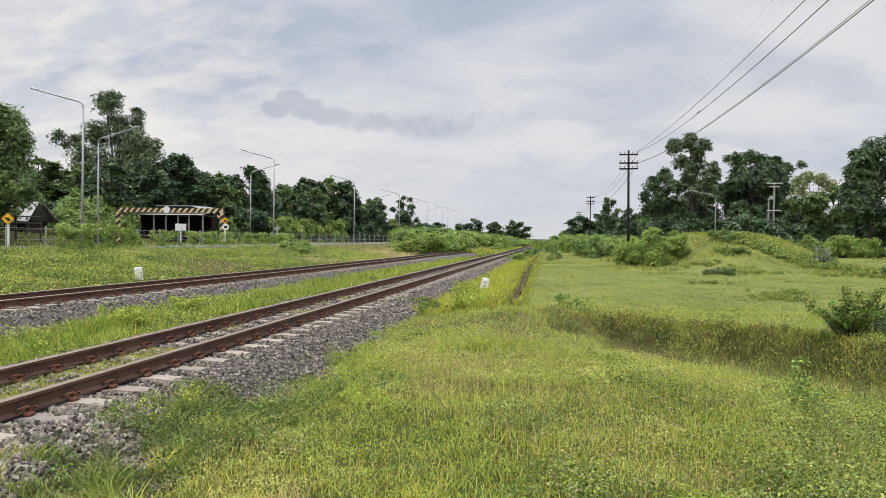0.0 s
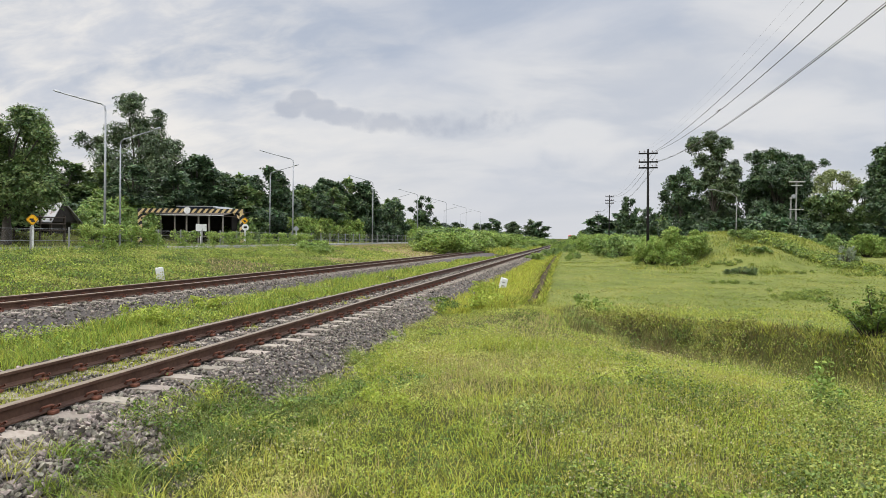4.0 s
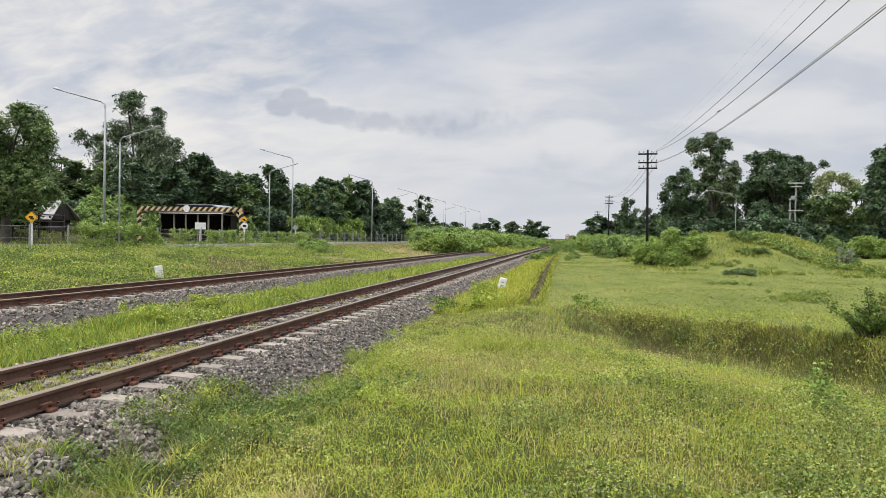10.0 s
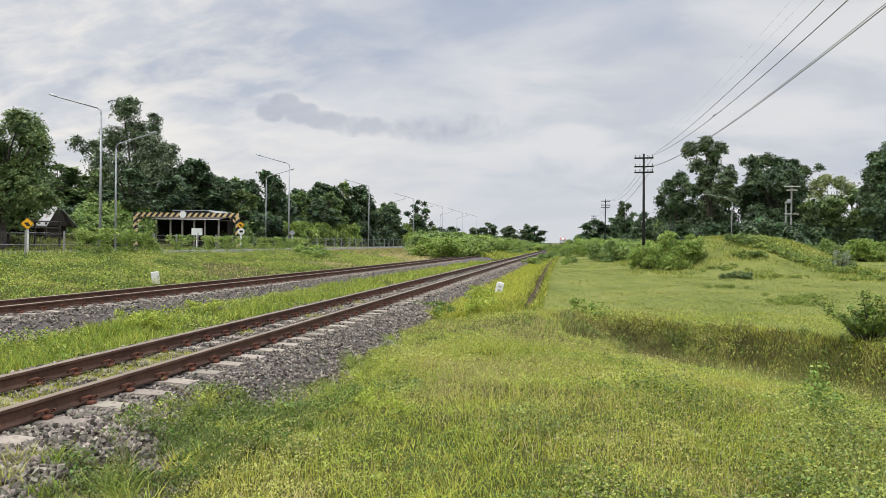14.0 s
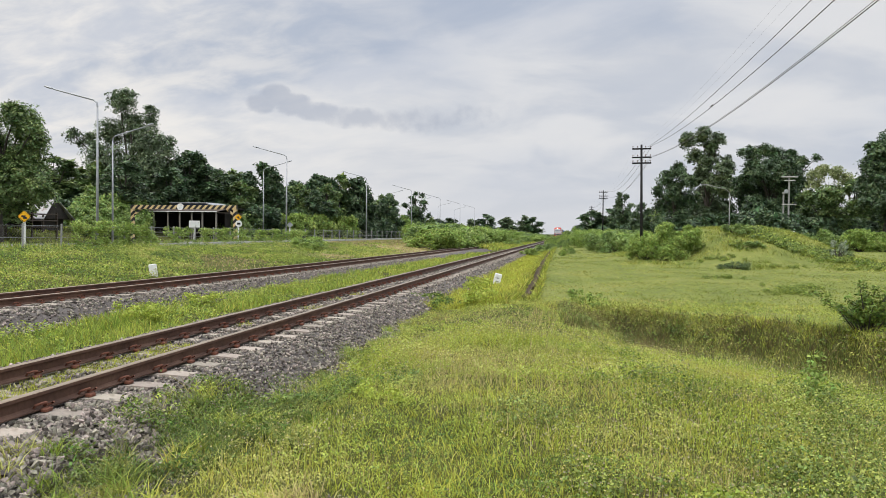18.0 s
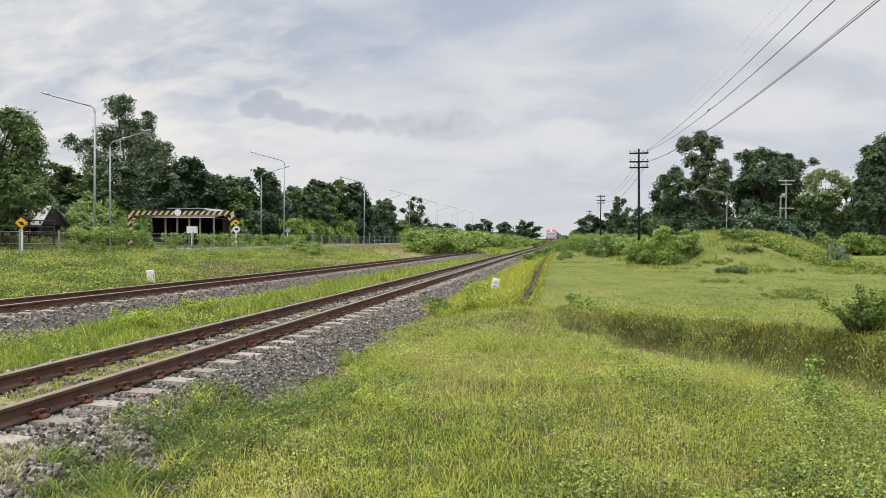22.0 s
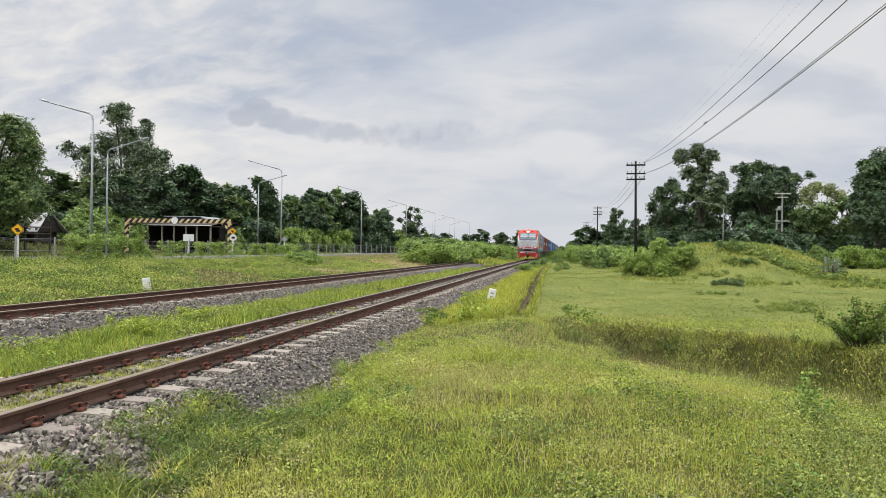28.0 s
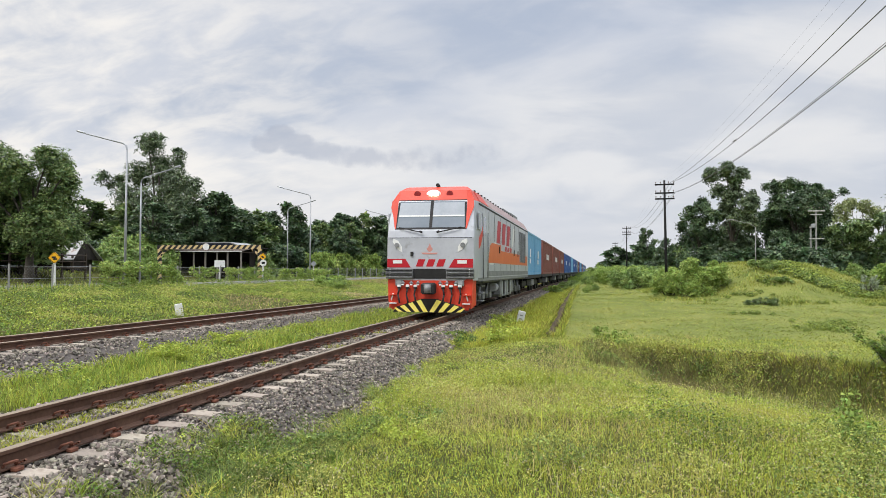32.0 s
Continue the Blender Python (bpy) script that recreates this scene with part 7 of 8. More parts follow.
    x, y = sample(rng, n, -25.5, -12.6, 6.0, 62.0, 1.5)
    k = (x < np.array([siding_x(b) for b in y]) - 1.75) & (patch(x, y, 0.16, 2.0) + 0.014 * (y - 42) + 0.03 * (x + 18) < 0.3) & ((y < 38) | (x > -24.3))
    x, y = x[k], y[k]
    lump = np.clip(0.35 + patch(x, y, 0.9, 151.0) + 0.6 * patch(x, y, 2.3, 152.0), 0, 1)
    k = lump + rng.normal(scale=0.1, size=len(x)) > 0.06
    x, y, lump = x[k], y[k], lump[k]
    z = heights(x, y) + (0.05 + 0.30 * lump) * (1 - 0.8 * rng.random(len(x)) ** 2)
    v, q = small_leaves(rng, np.stack([x, y, z], 1), rng.uniform(0.04, 0.095, len(x)))
    tone = patch(x, y, 0.5, 150.0) + rng.normal(scale=0.18, size=len(x))
    tagged(new("bank_weeds", fast_mesh("bank_weeds", v, q, [WEED, DEEP, OLIVE, LUSH], np.select([tone < 0.0, tone < 0.16, tone < 0.36], [1, 0, 3], 2))), "lumpy leafy weeds on the bank", "weeds", kind="stuff")
    # field beyond the road
    n = 9000
    x, y = rng.uniform(-62.0, -37.6, n), rng.uniform(26.0, 66.0, n)
    v, q = blades(rng, x, y, heights(x, y), rng.uniform(0.06, 0.22, n), np.full(n, 0.12), 0.6, False)
    tagged(new("field_grass", fast_mesh("field_grass", v, q, [LUSH, LAWN_BLADE], (rng.random(n) < 0.6).astype(int))), "green grass of the field beyond the road", "grass", kind="stuff")
    # rank grass along the fence
    n = 9000
    x, y = rng.uniform(-27.0, -24.6, n), 22 + 66 * rng.random(n) ** 1.2
    k = (patch(x, y, 0.5, 160.0) > -0.2) & ((y < 40) | (x < -25.2))
    x, y = x[k], y[k]
    v, q = blades(rng, x, y, np.maximum(heights(x, y), 0.2), rng.uniform(0.12, 0.5, len(x)), 0.03 + 0.0008 * y, 0.5, False)
    tagged(new("bank_grass", fast_mesh("bank_grass", v, q, [LUSH, OLIVE, DEEP], rng.choice(3, len(x), p=(0.5, 0.2, 0.3)))), "rank grass along the foot of the fence", "grass", kind="stuff")
    # low yellow-green growth between the rails
    n = 16000
    x, y = rng.uniform(-5.46, -4.62, n), 4.0 + 14 * rng.random(n) ** 1.5
    k = (patch(x, y, 0.8, 40.0) > np.where(y < 9.2, -0.42, 0.2)) & (x < -4.72 - 0.1 * rng.random(n))
    x, y = x[k], y[k]
    v, q = blades(rng, x, y, np.full(len(x), -0.19), rng.uniform(0.03, 0.085, len(x)), np.full(len(x), 0.008), 0.7, False)
    tagged(new("track_grass", fast_mesh("track_grass", v, q, [GRASS, YELLOWISH], (rng.random(len(x)) < 0.5).astype(int))), "low yellow-green growth between the rails", "grass", kind="stuff")
    # rough grass over the mound
    n = 46000
    x, y = rng.uniform(3.0, 19.0, n), rng.uniform(36.0, 57.0, n)
    k = patch(x, y, 0.5, 170.0) + 0.5 * patch(x, y, 1.7, 171.0) + rng.normal(scale=0.15, size=n) + 0.5 * np.exp(-((x - 10.6) / 5.0) ** 2 - ((y - 48) / 6.0) ** 2) > 0.12
    x, y = x[k], y[k]
    v, q = blades(rng, x, y, heights(x, y), rng.uniform(0.05, 0.20, len(x)), np.full(len(x), 0.035), 0.9, False)
    tone = patch(x, y, 0.6, 172.0) + rng.normal(scale=0.15, size=len(x))
    tagged(new("grass", fast_mesh("grass", v, q, [LAWN_BLADE, OLIVE, SAGE, DEEP], np.select([tone < 0.05, tone < 0.2, tone < 0.32], [0, 1, 2], 3))), "rough pale grass over the mound", "grass", kind="stuff")
    # creeping scrub in lumps over the mound and on the lawn before it
    regions = ((12.0, 42.6, 2.0, 0.9, 70, 0.32, 0.12), (13.9, 41.2, 1.4, 0.6, 40, 0.30, 0.12), (10.4, 44.6, 1.0, 0.8, 26, 0.34, 0.12), (8.9, 41.0, 1.0, 0.5, 10, 0.2, 0.10), (7.9, 39.4, 1.3, 0.8, 16, 0.14, 0.06), (9.9, 37.1, 0.9, 0.5, 12, 0.12, 0.06), (6.3, 30.7, 0.7, 0.5, 9, 0.12, 0.05), (6.6, 24.6, 0.9, 0.6, 18, 0.14, 0.05), (7.9, 26.6, 1.0, 0.7, 16, 0.15, 0.055), (13.4, 36.5, 1.4, 0.8, 8, 0.14, 0.08), (14.8, 39.5, 1.5, 0.8, 12, 0.2, 0.10))
    pv, pq, mi, o = [], [], [], 0
    for cx, cy, sx, sy, n, r, size in regions:
        c, cr = [], []
        for _ in range(n):
            a, b = rng.normal(cx, sx * 0.6), rng.normal(cy, sy * 0.6)
            cr.append(r * rng.uniform(0.55, 1.3))
            c.append((a, b, ground_z(a, b) + 0.05))
        v, q = leaf_cloud(rng, c, cr, n * 150, size * 0.85)
        pv.append(v), pq.append(q + o)
        mi.append(rng.choice(3, len(q), p=(0.4, 0.35, 0.25)))
        o += len(v)
    tagged(new("mound_scrub", fast_mesh("mound_scrub", np.concatenate(pv), np.concatenate(pq), [DUSKY, DEEP, WEED], np.concatenate(mi))), "creeping green scrub over the mound", "weeds", kind="stuff")
    # brownish scrub between the ditch's near lip and its far edge
    n = 2100
    x = rng.uniform(-0.2, 10.5, n)
    lo, hi = np.array([lip_y(a) for a in x]), np.array([crest_y(a) for a in x])
    y = lo + 0.5 + (hi - lo - 0.55) * rng.random(n)
    k = patch(x, y, 0.6, 33.0) > -0.75
    x, y = x[k], y[k]
    c = np.stack([x, y, heights(x, y) + 0.03], 1)
    v, q = leaf_cloud(rng, c, rng.uniform(0.10, 0.26, len(x)), 92000, 0.05)
    fc = v[::4]
    tone = patch(fc[:, 0], fc[:, 1], 0.7, 90.0) + rng.normal(scale=0.22, size=len(fc))
    tagged(new("ditch_scrub", fast_mesh("ditch_scrub", v, q, [DEEP, BROWNISH, WEED, OLIVE], np.select([tone < -0.12, tone < 0.14, tone < 0.34], [0, 1, 2], 3))), "brownish scrub in the ditch and on its bank", "weeds", kind="stuff")
    n = 44000
    x = rng.uniform(-0.2, 10.5, n)
    lo, hi = np.array([lip_y(a) for a in x]), np.array([crest_y(a) for a in x])
    y = lo - 0.3 + (hi - lo + 0.1) * rng.random(n)
    k = patch(x, y, 0.7, 34.0) + 0.6 * patch(x, y, 2.2, 35.0) > -0.25
    x, y = x[k], y[k]
    v, q = blades(rng, x, y, heights(x, y), rng.uniform(0.10, 0.32, len(x)), np.full(len(x), 0.015), 0.75, False)
    tone = patch(x, y, 0.8, 36.0) + rng.normal(scale=0.2, size=len(x))
    tagged(new("ditch_grass", fast_mesh("ditch_grass", v, q, [BROWNISH, DUSKY, OLIVE], np.select([tone < -0.05, tone < 0.22], [0, 1], 2))), "rank brownish grass standing in the ditch", "grass", kind="stuff")
    # weeds and wiry grass that creep over the ballast shoulder
    n = 34000
    x, y = rng.uniform(-4.35, -2.2, n), rng.uniform(4.4, 9.2, n)
    k = patch(x, y, 1.1, 120.0) + 0.6 * patch(x, y, 3.1, 121.0) + 0.5 * patch(x, y, 4.6, 123.0) - 0.26 * np.abs(y - 6.0) - 0.5 * np.clip(-3.5 - x, 0, 1) + rng.normal(scale=0.08, size=n) > -0.12
    x, y = x[k], y[k]
    z = np.maximum(heights(x, y), np.interp(np.abs(x - TRACK_X), [0.6, 1.08, 1.43, 1.95], [-0.19, -0.19, -0.23, -0.45]))
    tone = 0.45 + 0.45 * (rng.random(len(x)) - 0.5) + 0.9 * patch(x, y, 2.4, 122.0)
    v, q = small_leaves(rng, np.stack([x, y, z + rng.uniform(0.01, 0.13, len(x))], 1), rng.uniform(0.014, 0.042, len(x)))
    tagged(new("weeds", fast_mesh("weeds", v, q, [DEEP, WEED, DUSKY], np.select([tone < 0.52, tone < 0.78], [0, 2], 1))), "low weeds creeping over the ballast shoulder", "weeds", kind="stuff")
    m = rng.random(len(x)) < 0.45
    v, q = blades(rng, x[m], y[m], z[m], rng.uniform(0.05, 0.14, m.sum()), np.full(m.sum(), 0.007), 1.6, True)
    tagged(new("grass", fast_mesh("grass", v, q, [WIRY, OLIVE], np.tile(rng.random(m.sum()) < 0.4, 3).astype(int))), "wiry arching grass on the ballast shoulder", "grass", kind="stuff")


LUSH = material("lush_green_grass", [(0.182, 0.265, 0.040), (0.302, 0.382, 0.065), (0.437, 0.465, 0.114)], 0.6, 0.6, rnd=0.5, translucent=0.42, coords="World", detail=3)
LAWN_BLADE = material("lawn_blades", [(0.165, 0.212, 0.032), (0.245, 0.282, 0.047), (0.345, 0.345, 0.076)], 0.3, 0.65, rnd=0.6, translucent=0.36, coords="World", detail=4)
YELLOWISH = material("yellow_green_grass", [(0.36, 0.40, 0.05), (0.50, 0.50, 0.08)], 0.6, 0.65, rnd=0.3, translucent=0.3, coords="World", detail=3)
DRY_BLADE = material("straw_grass", [(0.36, 0.30, 0.14), (0.48, 0.39, 0.20)], 0.6, 0.75, rnd=0.3, translucent=0.2, coords="World", detail=3)
BROWNISH = material("brownish_scrub", [(0.12, 0.10, 0.042), (0.22, 0.185, 0.072)], 0.8, 0.75, rnd=0.35, translucent=0.15, coords="World", detail=3)
build_grass()


def weed_clump(seed, x, y, r, h, leaves, size, mat, label, z=None, stems=6):
    rng = np.random.default_rng(seed)
    t = thing("weed_clump", (x, y, ground_z(x, y) if z is None else z), label, "weeds", "weed clumps")
    c = [(rng.normal(scale=0.42) * r, rng.normal(scale=0.42) * r, rng.uniform(0.15, 0.85) * h) for _ in range(stems * 2)]
    v, q = leaf_cloud(rng, c, [0.28 * max(r, h * 0.5)] * len(c), leaves, size, 0.3)
    v[:, 2] = np.maximum(v[:, 2], 0.0)
    child("foliage", fast_mesh("foliage", v, q, mat), t)
    st = merged([tube([(p[0] * 0.4, p[1] * 0.4, -0.03), (p[0] * 0.8, p[1] * 0.8, p[2] * 0.6), p], [0.006, 0.005, 0.002], 4) for p in c[:1]])
    child("stalk", mesh_of("stalk", *st, WEED), t)
    return t


def build_weeds():
    rnd = random.Random(9)
    for i, (x, y, r, h) in enumerate(((-3.72, 5.6, 0.30, 0.28), (-3.45, 5.9, 0.28, 0.24), (-3.75, 6.5, 0.25, 0.2), (-3.3, 6.6, 0.32, 0.3), (-3.15, 5.4, 0.3, 0.26), (-2.95, 7.4, 0.4, 0.24), (-2.9, 9.4, 0.4, 0.22), (-3.95, 6.0, 0.22, 0.16), (-3.2, 6.1, 0.3, 0.24), (-3.2, 4.4, 0.22, 0.2))):
        weed_clump(100 + i, x, y, r * 1.4, h * 0.5, 700, 0.02, (DUSKY, DEEP, DEEP)[i % 3], "leafy green weeds on the ballast edge", max(ground_z(x, y), -0.34))
    for i, (x, y, r, h) in enumerate(((-1.95, 6.9, 0.30, 0.16), (-2.25, 7.5, 0.28, 0.15), (-1.6, 6.5, 0.26, 0.14), (-1.75, 7.6, 0.30, 0.15), (-2.45, 8.4, 0.3, 0.14), (-2.6, 6.9, 0.22, 0.14), (0.9, 4.2, 0.2, 0.12))):
        weed_clump(120 + i, x, y, r, h, 420, 0.03, LEAF_FRESH if i % 2 else WEED, "fresh broad-leaved weeds at the edge of the grass")
    for i, (x, y, r, h) in enumerate(((-3.75, 18.0, 0.5, 0.22), (-3.45, 18.6, 0.5, 0.22), (-3.1, 17.4, 0.45, 0.2), (-2.4, 18.6, 0.55, 0.3), (-2.2, 20.5, 0.5, 0.34), (-2.75, 22.0, 0.5, 0.35), (-2.1, 17.2, 0.45, 0.35), (-2.9, 24.5, 0.5, 0.4))):
        weed_clump(140 + i, x, y, r, h, 700, 0.065, WEED if i > 2 else DEEP, "green leafy weeds beside the ballast")
    for i, (x, y, r, h) in enumerate(((-8.3, 12.8, 0.45, 0.5), (-8.0, 12.4, 0.35, 0.42), (-8.6, 16.0, 0.4, 0.4))):
        weed_clump(160 + i, x, y, r, h * 0.85, 900, 0.055, WEED, "bushy green weed between the tracks")
    for i, (x, y, r, h) in enumerate(((1.75, 4.5, 0.35, 0.20), (2.1, 4.9, 0.35, 0.22), (1.5, 5.0, 0.3, 0.18), (2.4, 5.5, 0.4, 0.22), (0.2, 4.3, 0.25, 0.16), (2.7, 6.4, 0.4, 0.22), (2.0, 6.9, 0.4, 0.2), (-0.4, 6.0, 0.3, 0.18), (0.7, 7.6, 0.4, 0.2))):
        weed_clump(180 + i, x, y, r * 1.9, h * 0.8, 1000, 0.028, (SAGE, DUSKY, DUSKY)[i % 3], "low leafy weeds in the grass")
    for i, (x, y, r, h) in enumerate(((2.46, 7.85, 0.10, 0.62), (2.50, 7.75, 0.14, 0.42), (2.40, 7.7, 0.2, 0.25), (4.3, 14.6, 0.3, 0.4), (3.92, 12.6, 0.16, 0.6), (5.0, 12.5, 0.5, 0.2), (3.4, 12.4, 0.5, 0.2), (0.2, 19.6, 0.35, 0.5), (0.6, 19.2, 0.3, 0.4), (5.8, 13.4, 0.5, 0.25))):
        weed_clump(200 + i, x, y, r, h, 150 if r < 0.15 else 330, 0.055 if y < 9 else 0.07, LEAF_PALE, "upright yellow-green weed by the ditch")


build_weeds()


def build_tufts():
    """Arching tufts of grass along the edge of the ballast."""
    rng = np.random.default_rng(61)
    for i in range(128):
        y = 4.1 + 9.5 * (i / 34) + rng.uniform(-0.2, 0.2)
        if i < 34:
            x = edge_x(y) + rng.uniform(-0.75 if y < 7 else -0.2, 0.25)
        elif i < 78:
            x, y = rng.normal(-2.75, 0.4), rng.normal(5.7, 0.5)
        elif i < 112:
            x, y = rng.normal(-3.2, 0.38), rng.normal(4.2, 0.32)
        else:
            x, y = -1.35 + rng.uniform(-1.1, 1.1), 3.55 + rng.uniform(-0.45, 0.6)
        n = 90
        long_ = 1.0 if y < 8 else 0.7
        bx, by = rng.normal(0, 0.07, n), rng.normal(0, 0.07, n)
        v, q = blades(rng, bx, by, np.zeros(n), rng.uniform(0.08, 0.26, n) * long_ * (0.55 if i >= 78 else 0.62 if i >= 34 else 0.9), np.full(n, 0.0085), 1.4, True)
        z = max(ground_z(x, y), float(np.interp(abs(x - TRACK_X), [1.08, 1.43, 1.95], [-0.19, -0.23, -0.45])))
        mat = (GRASS, LUSH, DUSKY)[i % 3] if i < 34 else ((WIRY, DUSKY, DEEP, WIRY)[i % 4] if i < 78 else ((OLIVE, WIRY, LUSH)[i % 3] if i < 112 else (YELLOWISH, OLIVE, GRASS_DRY)[i % 3]))
        ob = new("grass_tuft", fast_mesh("grass_tuft", v, q, mat))
        ob.location = (x, y, z)
        tagged(ob, "arching tuft of grass on the bare patch" if i >= 112 else "arching tuft of green grass by the ballast", "grass tuft", "grass tufts")


build_tufts()


def stone_shapes():
    """Angular broken stones: hulls of a few random points."""
    out = []
    rng = np.random.default_rng(3)
    for k in range(9):
        bm = bmesh.new()
        p = rng.normal(size=(8, 3))
        p /= np.linalg.norm(p, axis=1)[:, None]
        p *= rng.uniform(0.8, 1.15, (8, 1)) * rng.uniform(0.62, 1.2, 3)
        bmesh.ops.convex_hull(bm, input=[bm.verts.new(c) for c in p])
        for v in [v for v in bm.verts if not v.link_faces]:
            bm.verts.remove(v)
        bmesh.ops.recalc_face_normals(bm, faces=bm.faces)
        bm.verts.index_update()
        bm.verts.ensure_lookup_table()
        out.append((np.array([v.co for v in bm.verts]), np.array([[v.index for v in f_.verts] for f_ in bm.faces])))
        bm.free()
    return out


SHAPES = stone_shapes()


def bed_z(dx):
    a = np.abs(dx)
    return np.interp(a, [0, 1.08, 1.43, 1.95], [-0.19, -0.19, -0.23, -0.49])


def strew(rng, x, y, z, size, name, label, parent):
    n = len(x)
    pick = rng.integers(0, len(SHAPES), n)
    pv, pq, o = [], [], 0
    for k, (vs, fs) in enumerate(SHAPES):
        m = np.where(pick == k)[0]
        q = rng.normal(size=(len(m), 4))
        q /= np.linalg.norm(q, axis=1)[:, None]
        w, a, b, c = q.T
        R = np.stack([np.stack([1 - 2 * (b * b + c * c), 2 * (a * b - c * w), 2 * (a * c + b * w)], 1), np.stack([2 * (a * b + c * w), 1 - 2 * (a * a + c * c), 2 * (b * c - a * w)], 1), np.stack([2 * (a * c - b * w), 2 * (b * c + a * w), 1 - 2 * (a * a + b * b)], 1)], 1)
        v = np.einsum("nij,kj->nki", R, vs) * size[m][:, None, None]
        v += np.stack([x[m], y[m], z[m]], 1)[:, None, :]
        pv.append(v.reshape(-1, 3))
        pq.append((fs[None] + (np.arange(len(m)) * len(vs))[:, None, None]).reshape(-1, 3) + o)
        o += len(m) * len(vs)
    ob = new(name, fast_mesh(name, np.concatenate(pv), np.concatenate(pq), STONE))
    return tagged(ob, label, "ballast", kind="stuff")


def build_stones():
    rng = np.random.default_rng(14)

    def clear(x):
        return (np.abs(np.abs(x - TRACK_X) - GAUGE / 2) > 0.085)

    # near stretch: close-packed stones
    n = 27000
    x, y = rng.uniform(TRACK_X - 1.75, TRACK_X + 1.9, n), 3.2 + 12.8 * rng.random(n) ** 1.15
    on_sleeper = (np.abs((y - 3.075 + 0.3) % 0.6 - 0.3) < 0.12) & (np.abs(x - TRACK_X) < 0.94)
    k = clear(x) & (~on_sleeper | (rng.random(n) < 0.08)) & ~((np.abs((y - 3.075 + 0.3) % 0.6 - 0.3) < 0.13) & (np.abs(x - TRACK_X) < 1.03) & (x > TRACK_X + 0.6) & (rng.random(n) < 0.85))
    x, y = x[k], y[k]
    strew(rng, x, y, bed_z(x - TRACK_X) + rng.uniform(-0.016, 0.018, len(x)), rng.uniform(0.016, 0.036, len(x)), "ballast_stones", "grey crushed ballast stones round the main track", None)
    n = 9000
    x, y = rng.uniform(TRACK_X - 1.7, TRACK_X + 1.85, n), 16 + 42 * rng.random(n) ** 1.4
    on_sleeper = (np.abs((y - 3.075 + 0.3) % 0.6 - 0.3) < 0.12) & (np.abs(x - TRACK_X) < 0.94)
    k = clear(x) & (~on_sleeper | (rng.random(n) < 0.12))
    x, y = x[k], y[k]
    strew(rng, x, y, bed_z(x - TRACK_X) + rng.uniform(-0.01, 0.02, len(x)), rng.uniform(0.028, 0.052, len(x)), "ballast_stones", "grey ballast stones further along the main track", None)
    n = 20000
    y = 9 + 40 * rng.random(n) ** 1.8
    sx = np.array([siding_x(b) for b in y])
    dx = rng.uniform(-1.3, 2.5, n)
    k = (np.abs(np.abs(dx) - GAUGE / 2) > 0.09) & ((np.abs((y - 9.2 + 0.3) % 0.6 - 0.3) > 0.14) | (np.abs(dx) > 1.02))
    strew(rng, (sx + dx)[k], y[k], (np.maximum(bed_z(dx), -0.415) + rng.uniform(-0.008, 0.022, n))[k], rng.uniform(0.026, 0.046, n)[k], "ballast_stones", "grey ballast stones along the siding", None)
    n = 4500
    x, y = rng.uniform(TRACK_X - 1.8, TRACK_X + 1.9, n), rng.uniform(-6.0, 3.2, n)
    k = clear(x) & ((np.abs((y - 3.075 + 0.3) % 0.6 - 0.3) > 0.12) | (np.abs(x - TRACK_X) > 0.94))
    strew(rng, x[k], y[k], bed_z(x[k] - TRACK_X), rng.uniform(0.03, 0.05, k.sum()), "ballast_stones", "grey ballast stones beside the standpoint", None)
    n = 8000
    x, y = rng.uniform(TRACK_X + 0.6, TRACK_X + 1.95, n), 2.6 + 3.8 * rng.random(n)
    k = (np.abs((y - 3.075 + 0.3) % 0.6 - 0.3) > 0.12) | (x > TRACK_X + 0.97) | (rng.random(n) < 0.10)
    x, y = x[k], y[k]
    n = len(x)
    strew(rng, x, y, bed_z(x - TRACK_X) + rng.uniform(-0.02, 0.014, n), rng.uniform(0.018, 0.046, n), "ballast_stones", "close-packed grey ballast stones on the shoulder", None)
    n = 10000
    x, y = rng.uniform(-3.2, -2.0, n), 2.9 + 12 * rng.random(n)
    k = ~keep_lawn(x, y) & (patch(x, y, 1.1, 66.0) > -0.25)
    x, y = x[k], y[k]
    strew(rng, x, y, heights(x, y) + 0.008, rng.uniform(0.016, 0.034, len(x)), "ballast_stones", "grey ballast stones strewn below the shoulder", None)
    # gravel of the bare patch
    n = 7000
    x, y = rng.normal(-1.3, 0.6, n), rng.normal(3.45, 0.36, n)
    k = ~keep_lawn(x, y) & (x > -2.6) & (y > 2.2)
    x, y = x[k], y[k]
    strew(rng, x, y, heights(x, y) + 0.003, rng.uniform(0.005, 0.014, len(x)), "gravel", "fine grey gravel on a bare patch", None)
    # the nearest ones lie loose, each for itself
    mes = []
    for vs, fs in SHAPES:
        me = mesh_of("stone", [tuple(v * 0.034) for v in vs], [tuple(int(i) for i in f_) for f_ in fs], STONE)
        mes.append(me)
    bed = thing("loose_ballast", (0, 0, 0), "loose grey ballast stones beside the rail", "ballast", kind="structure")
    for i in range(290):
        x, y = rng.uniform(-3.98, -3.3), rng.uniform(3.9, 7.2)
        ob = child("stone", mes[i % len(mes)], bed, at=(x, y, float(bed_z(x - TRACK_X)) + 0.028), rot=tuple(rng.uniform(0, 360, 3)))
        k = rng.uniform(0.8, 1.7)
        ob.scale = (k, k * rng.uniform(0.7, 1.1), k * 0.8)


build_stones()


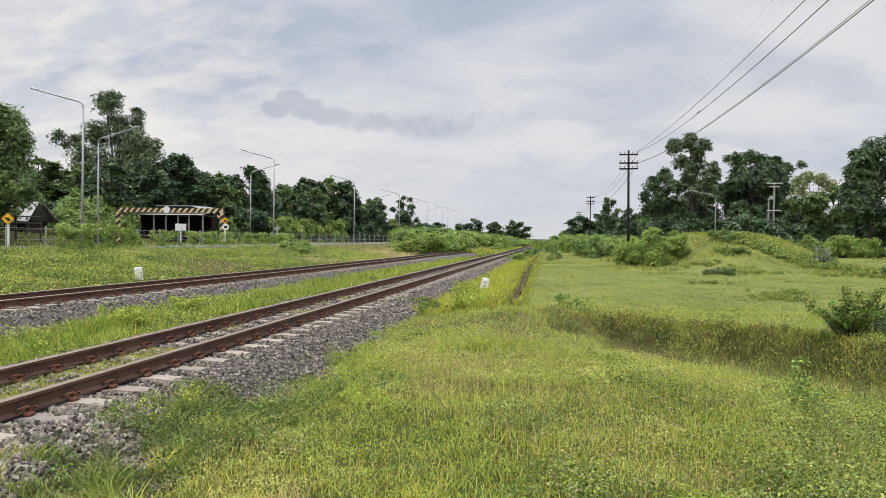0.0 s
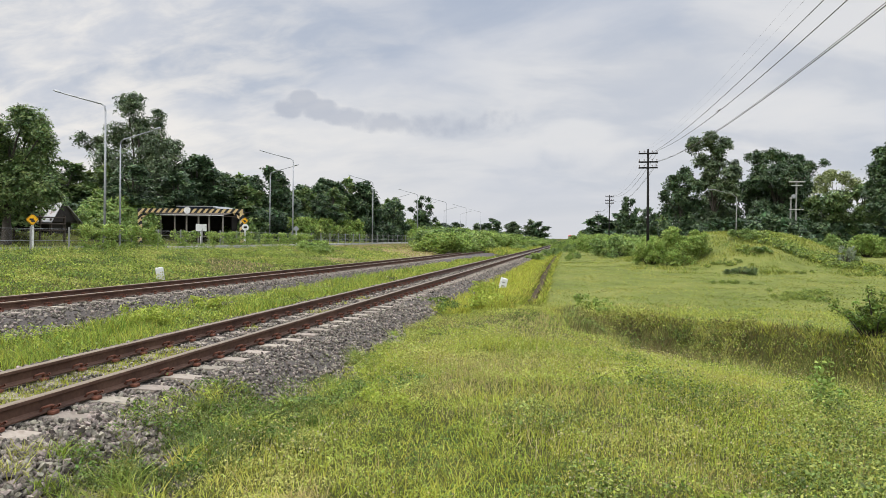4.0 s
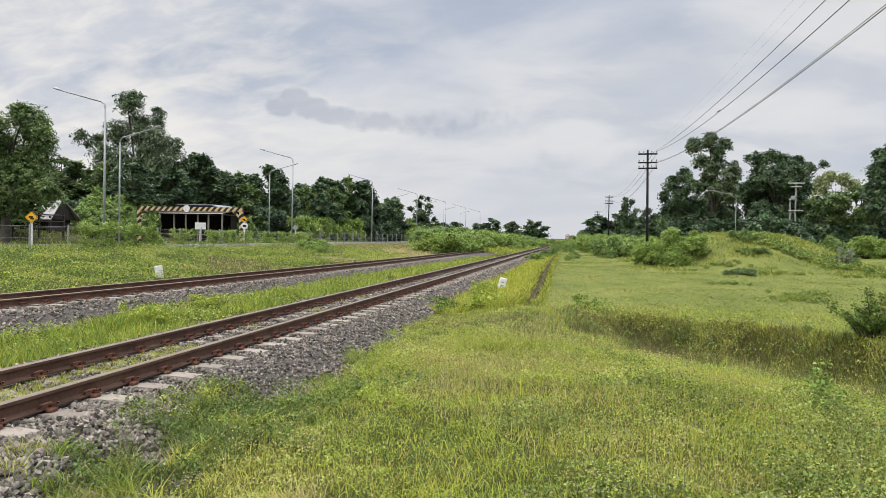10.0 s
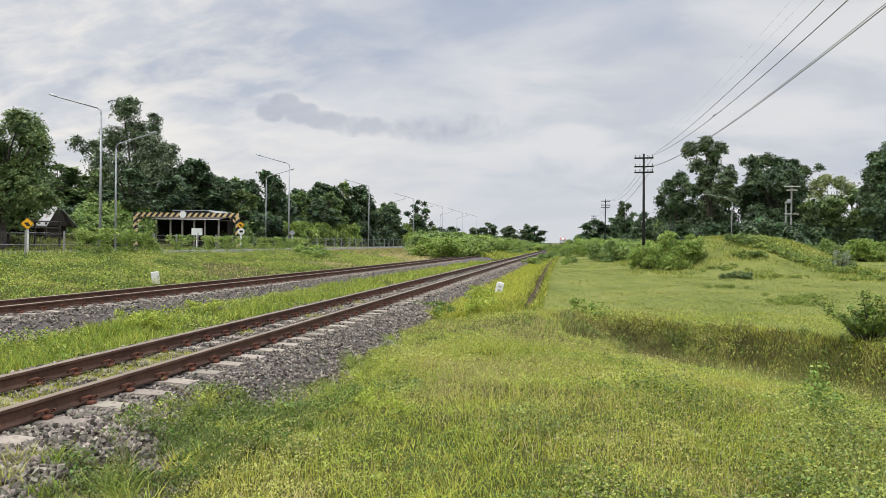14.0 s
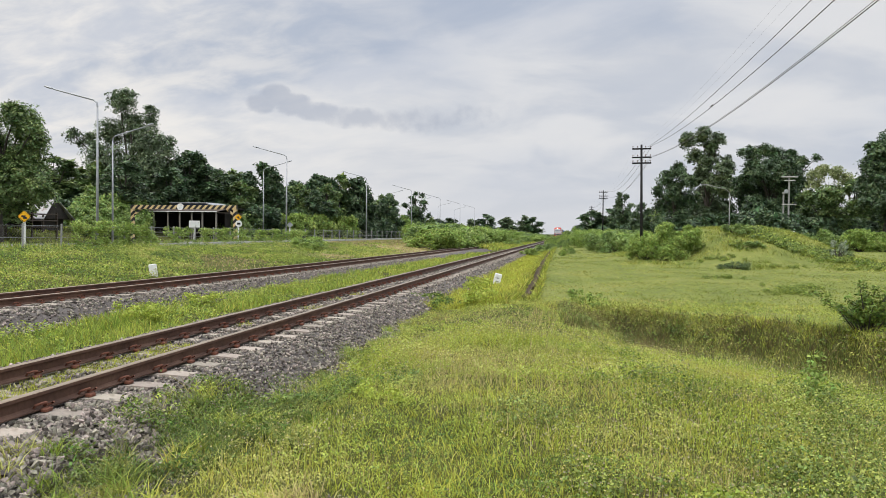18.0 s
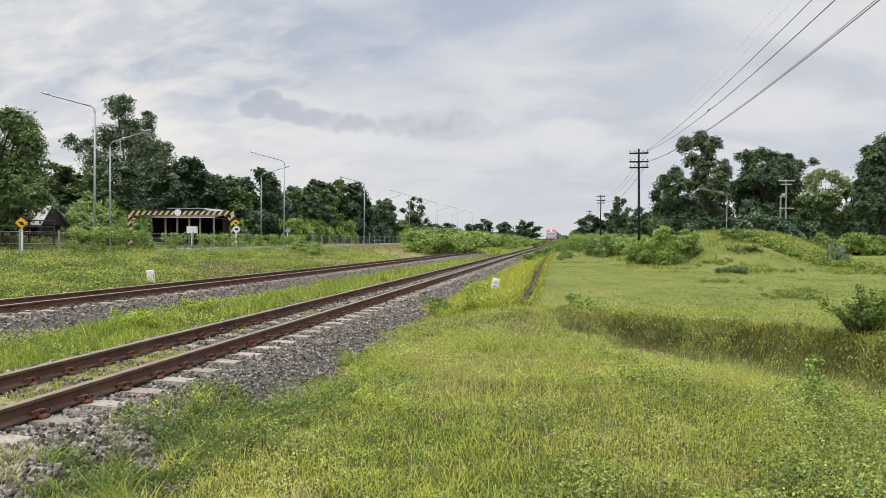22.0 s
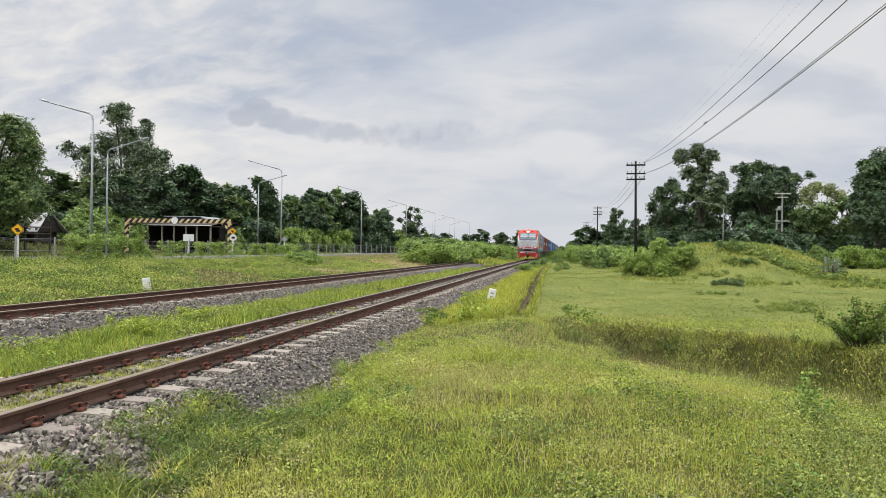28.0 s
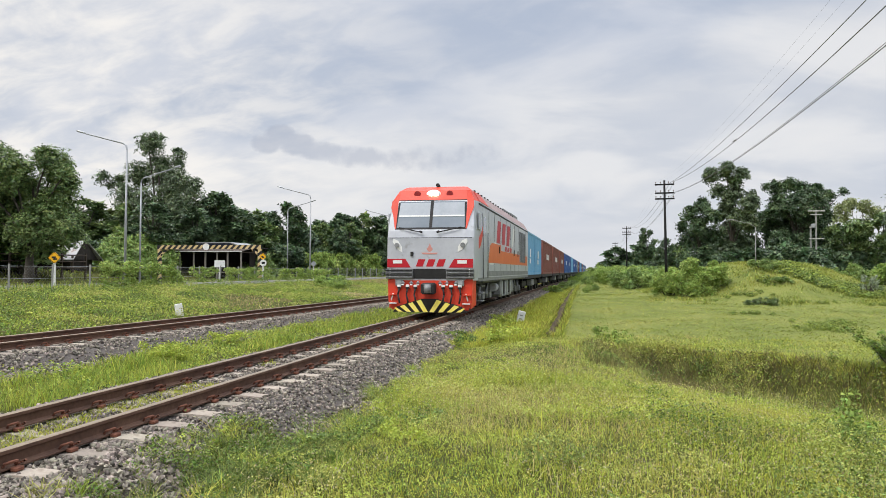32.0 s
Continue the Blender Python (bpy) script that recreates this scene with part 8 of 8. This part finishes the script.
# ---------------------------------------------------------------- a dark cloud that drifts
def build_cloud():
    m = bpy.data.materials.new("grey_cloud")
    m.use_nodes = True
    nt = m.node_tree
    nt.nodes.clear()
    L = nt.links.new
    tc = nt.nodes.new("ShaderNodeTexCoord")
    ns = nt.nodes.new("ShaderNodeTexNoise")
    ns.inputs["Scale"].default_value, ns.inputs["Detail"].default_value, ns.inputs["Roughness"].default_value = 0.022, 5, 0.5
    L(tc.outputs["Object"], ns.inputs["Vector"])
    att = nt.nodes.new("ShaderNodeAttribute")
    att.attribute_name = "thick"
    ad = nt.nodes.new("ShaderNodeMath")
    ad.operation = "ADD"
    half = nt.nodes.new("ShaderNodeMath")
    half.operation = "MULTIPLY"
    half.inputs[1].default_value = 0.55
    L(ns.outputs[0], half.inputs[0])
    L(att.outputs["Fac"], ad.inputs[0]), L(half.outputs[0], ad.inputs[1])
    mr = nt.nodes.new("ShaderNodeMapRange")
    mr.interpolation_type = "SMOOTHSTEP"
    for i, v in ((1, 0.50), (2, 0.82), (3, 0.0), (4, 0.56)):
        mr.inputs[i].default_value = v
    L(ad.outputs[0], mr.inputs[0])
    em = nt.nodes.new("ShaderNodeEmission")
    em.inputs[0].default_value = (0.39, 0.43, 0.52, 1)
    tr = nt.nodes.new("ShaderNodeBsdfTransparent")
    ms = nt.nodes.new("ShaderNodeMixShader")
    L(mr.outputs[0], ms.inputs[0]), L(tr.outputs[0], ms.inputs[1]), L(em.outputs[0], ms.inputs[2])
    out = nt.nodes.new("ShaderNodeOutputMaterial")
    L(ms.outputs[0], out.inputs[0])
    verts, faces, thick = [], [], []
    nx, nz = 101, 31
    for j in range(nz):
        for i in range(nx):
            x, z = -190 + 890 * i / (nx - 1), -150 + 280 * j / (nz - 1)
            t_ = 0.0
            for cx, cz, rx, rz, w_ in ((-32, 2, 52, 34, 0.62), (8, 24, 54, 36, 0.70), (52, 2, 62, 40, 0.66), (118, -16, 90, 36, 0.60), (210, -26, 140, 40, 0.52), (360, -30, 210, 46, 0.44), (520, -6, 200, 50, 0.34)):
                t_ = max(t_, w_ * max(0.0, 1 - ((x - cx) / rx) ** 2 - ((z - cz) / rz) ** 2) ** 0.6)
            verts.append((x, 12 * noise.noise((x * 0.01, z * 0.01, 2.0)), z))
            thick.append(t_)
    for j in range(nz - 1):
        for i in range(nx - 1):
            a = j * nx + i
            faces.append((a, a + 1, a + nx + 1, a + nx))
    me = mesh_of("cloud", verts, faces, m, smooth=True)
    at = me.attributes.new("thick", "FLOAT", "POINT")
    at.data.foreach_set("value", thick)
    return tagged(new("backdrop_cloud", me), "soft dark grey cloud before a pale overcast sky", "cloud", kind="structure")


CLOUD = build_cloud()


# ---------------------------------------------------------------- what moves
NOSE_END, SPEED = 22.05, 19.5


def drift(t):
    """The cloud's pose: it slides slowly to the left, two kilometres away."""
    a = radians(21.3 + 0.109 * t)
    return pose(-2000 * math.sin(a), 2000 * math.cos(a), 342, 0, 0, math.degrees(a))


def motions():
    for ob, off in CONSIST:
        z = 1.15 if ob.name.startswith("shipping") else 0.0
        walk(ob, [(t, pose(TRACK_X, NOSE_END + SPEED * (32.0 - t) + off, z)) for t in (0.0, 16.0, 32.0)])
    walk(CLOUD, [(t, drift(t)) for t in (0.0, 16.0, 32.0)])


motions()
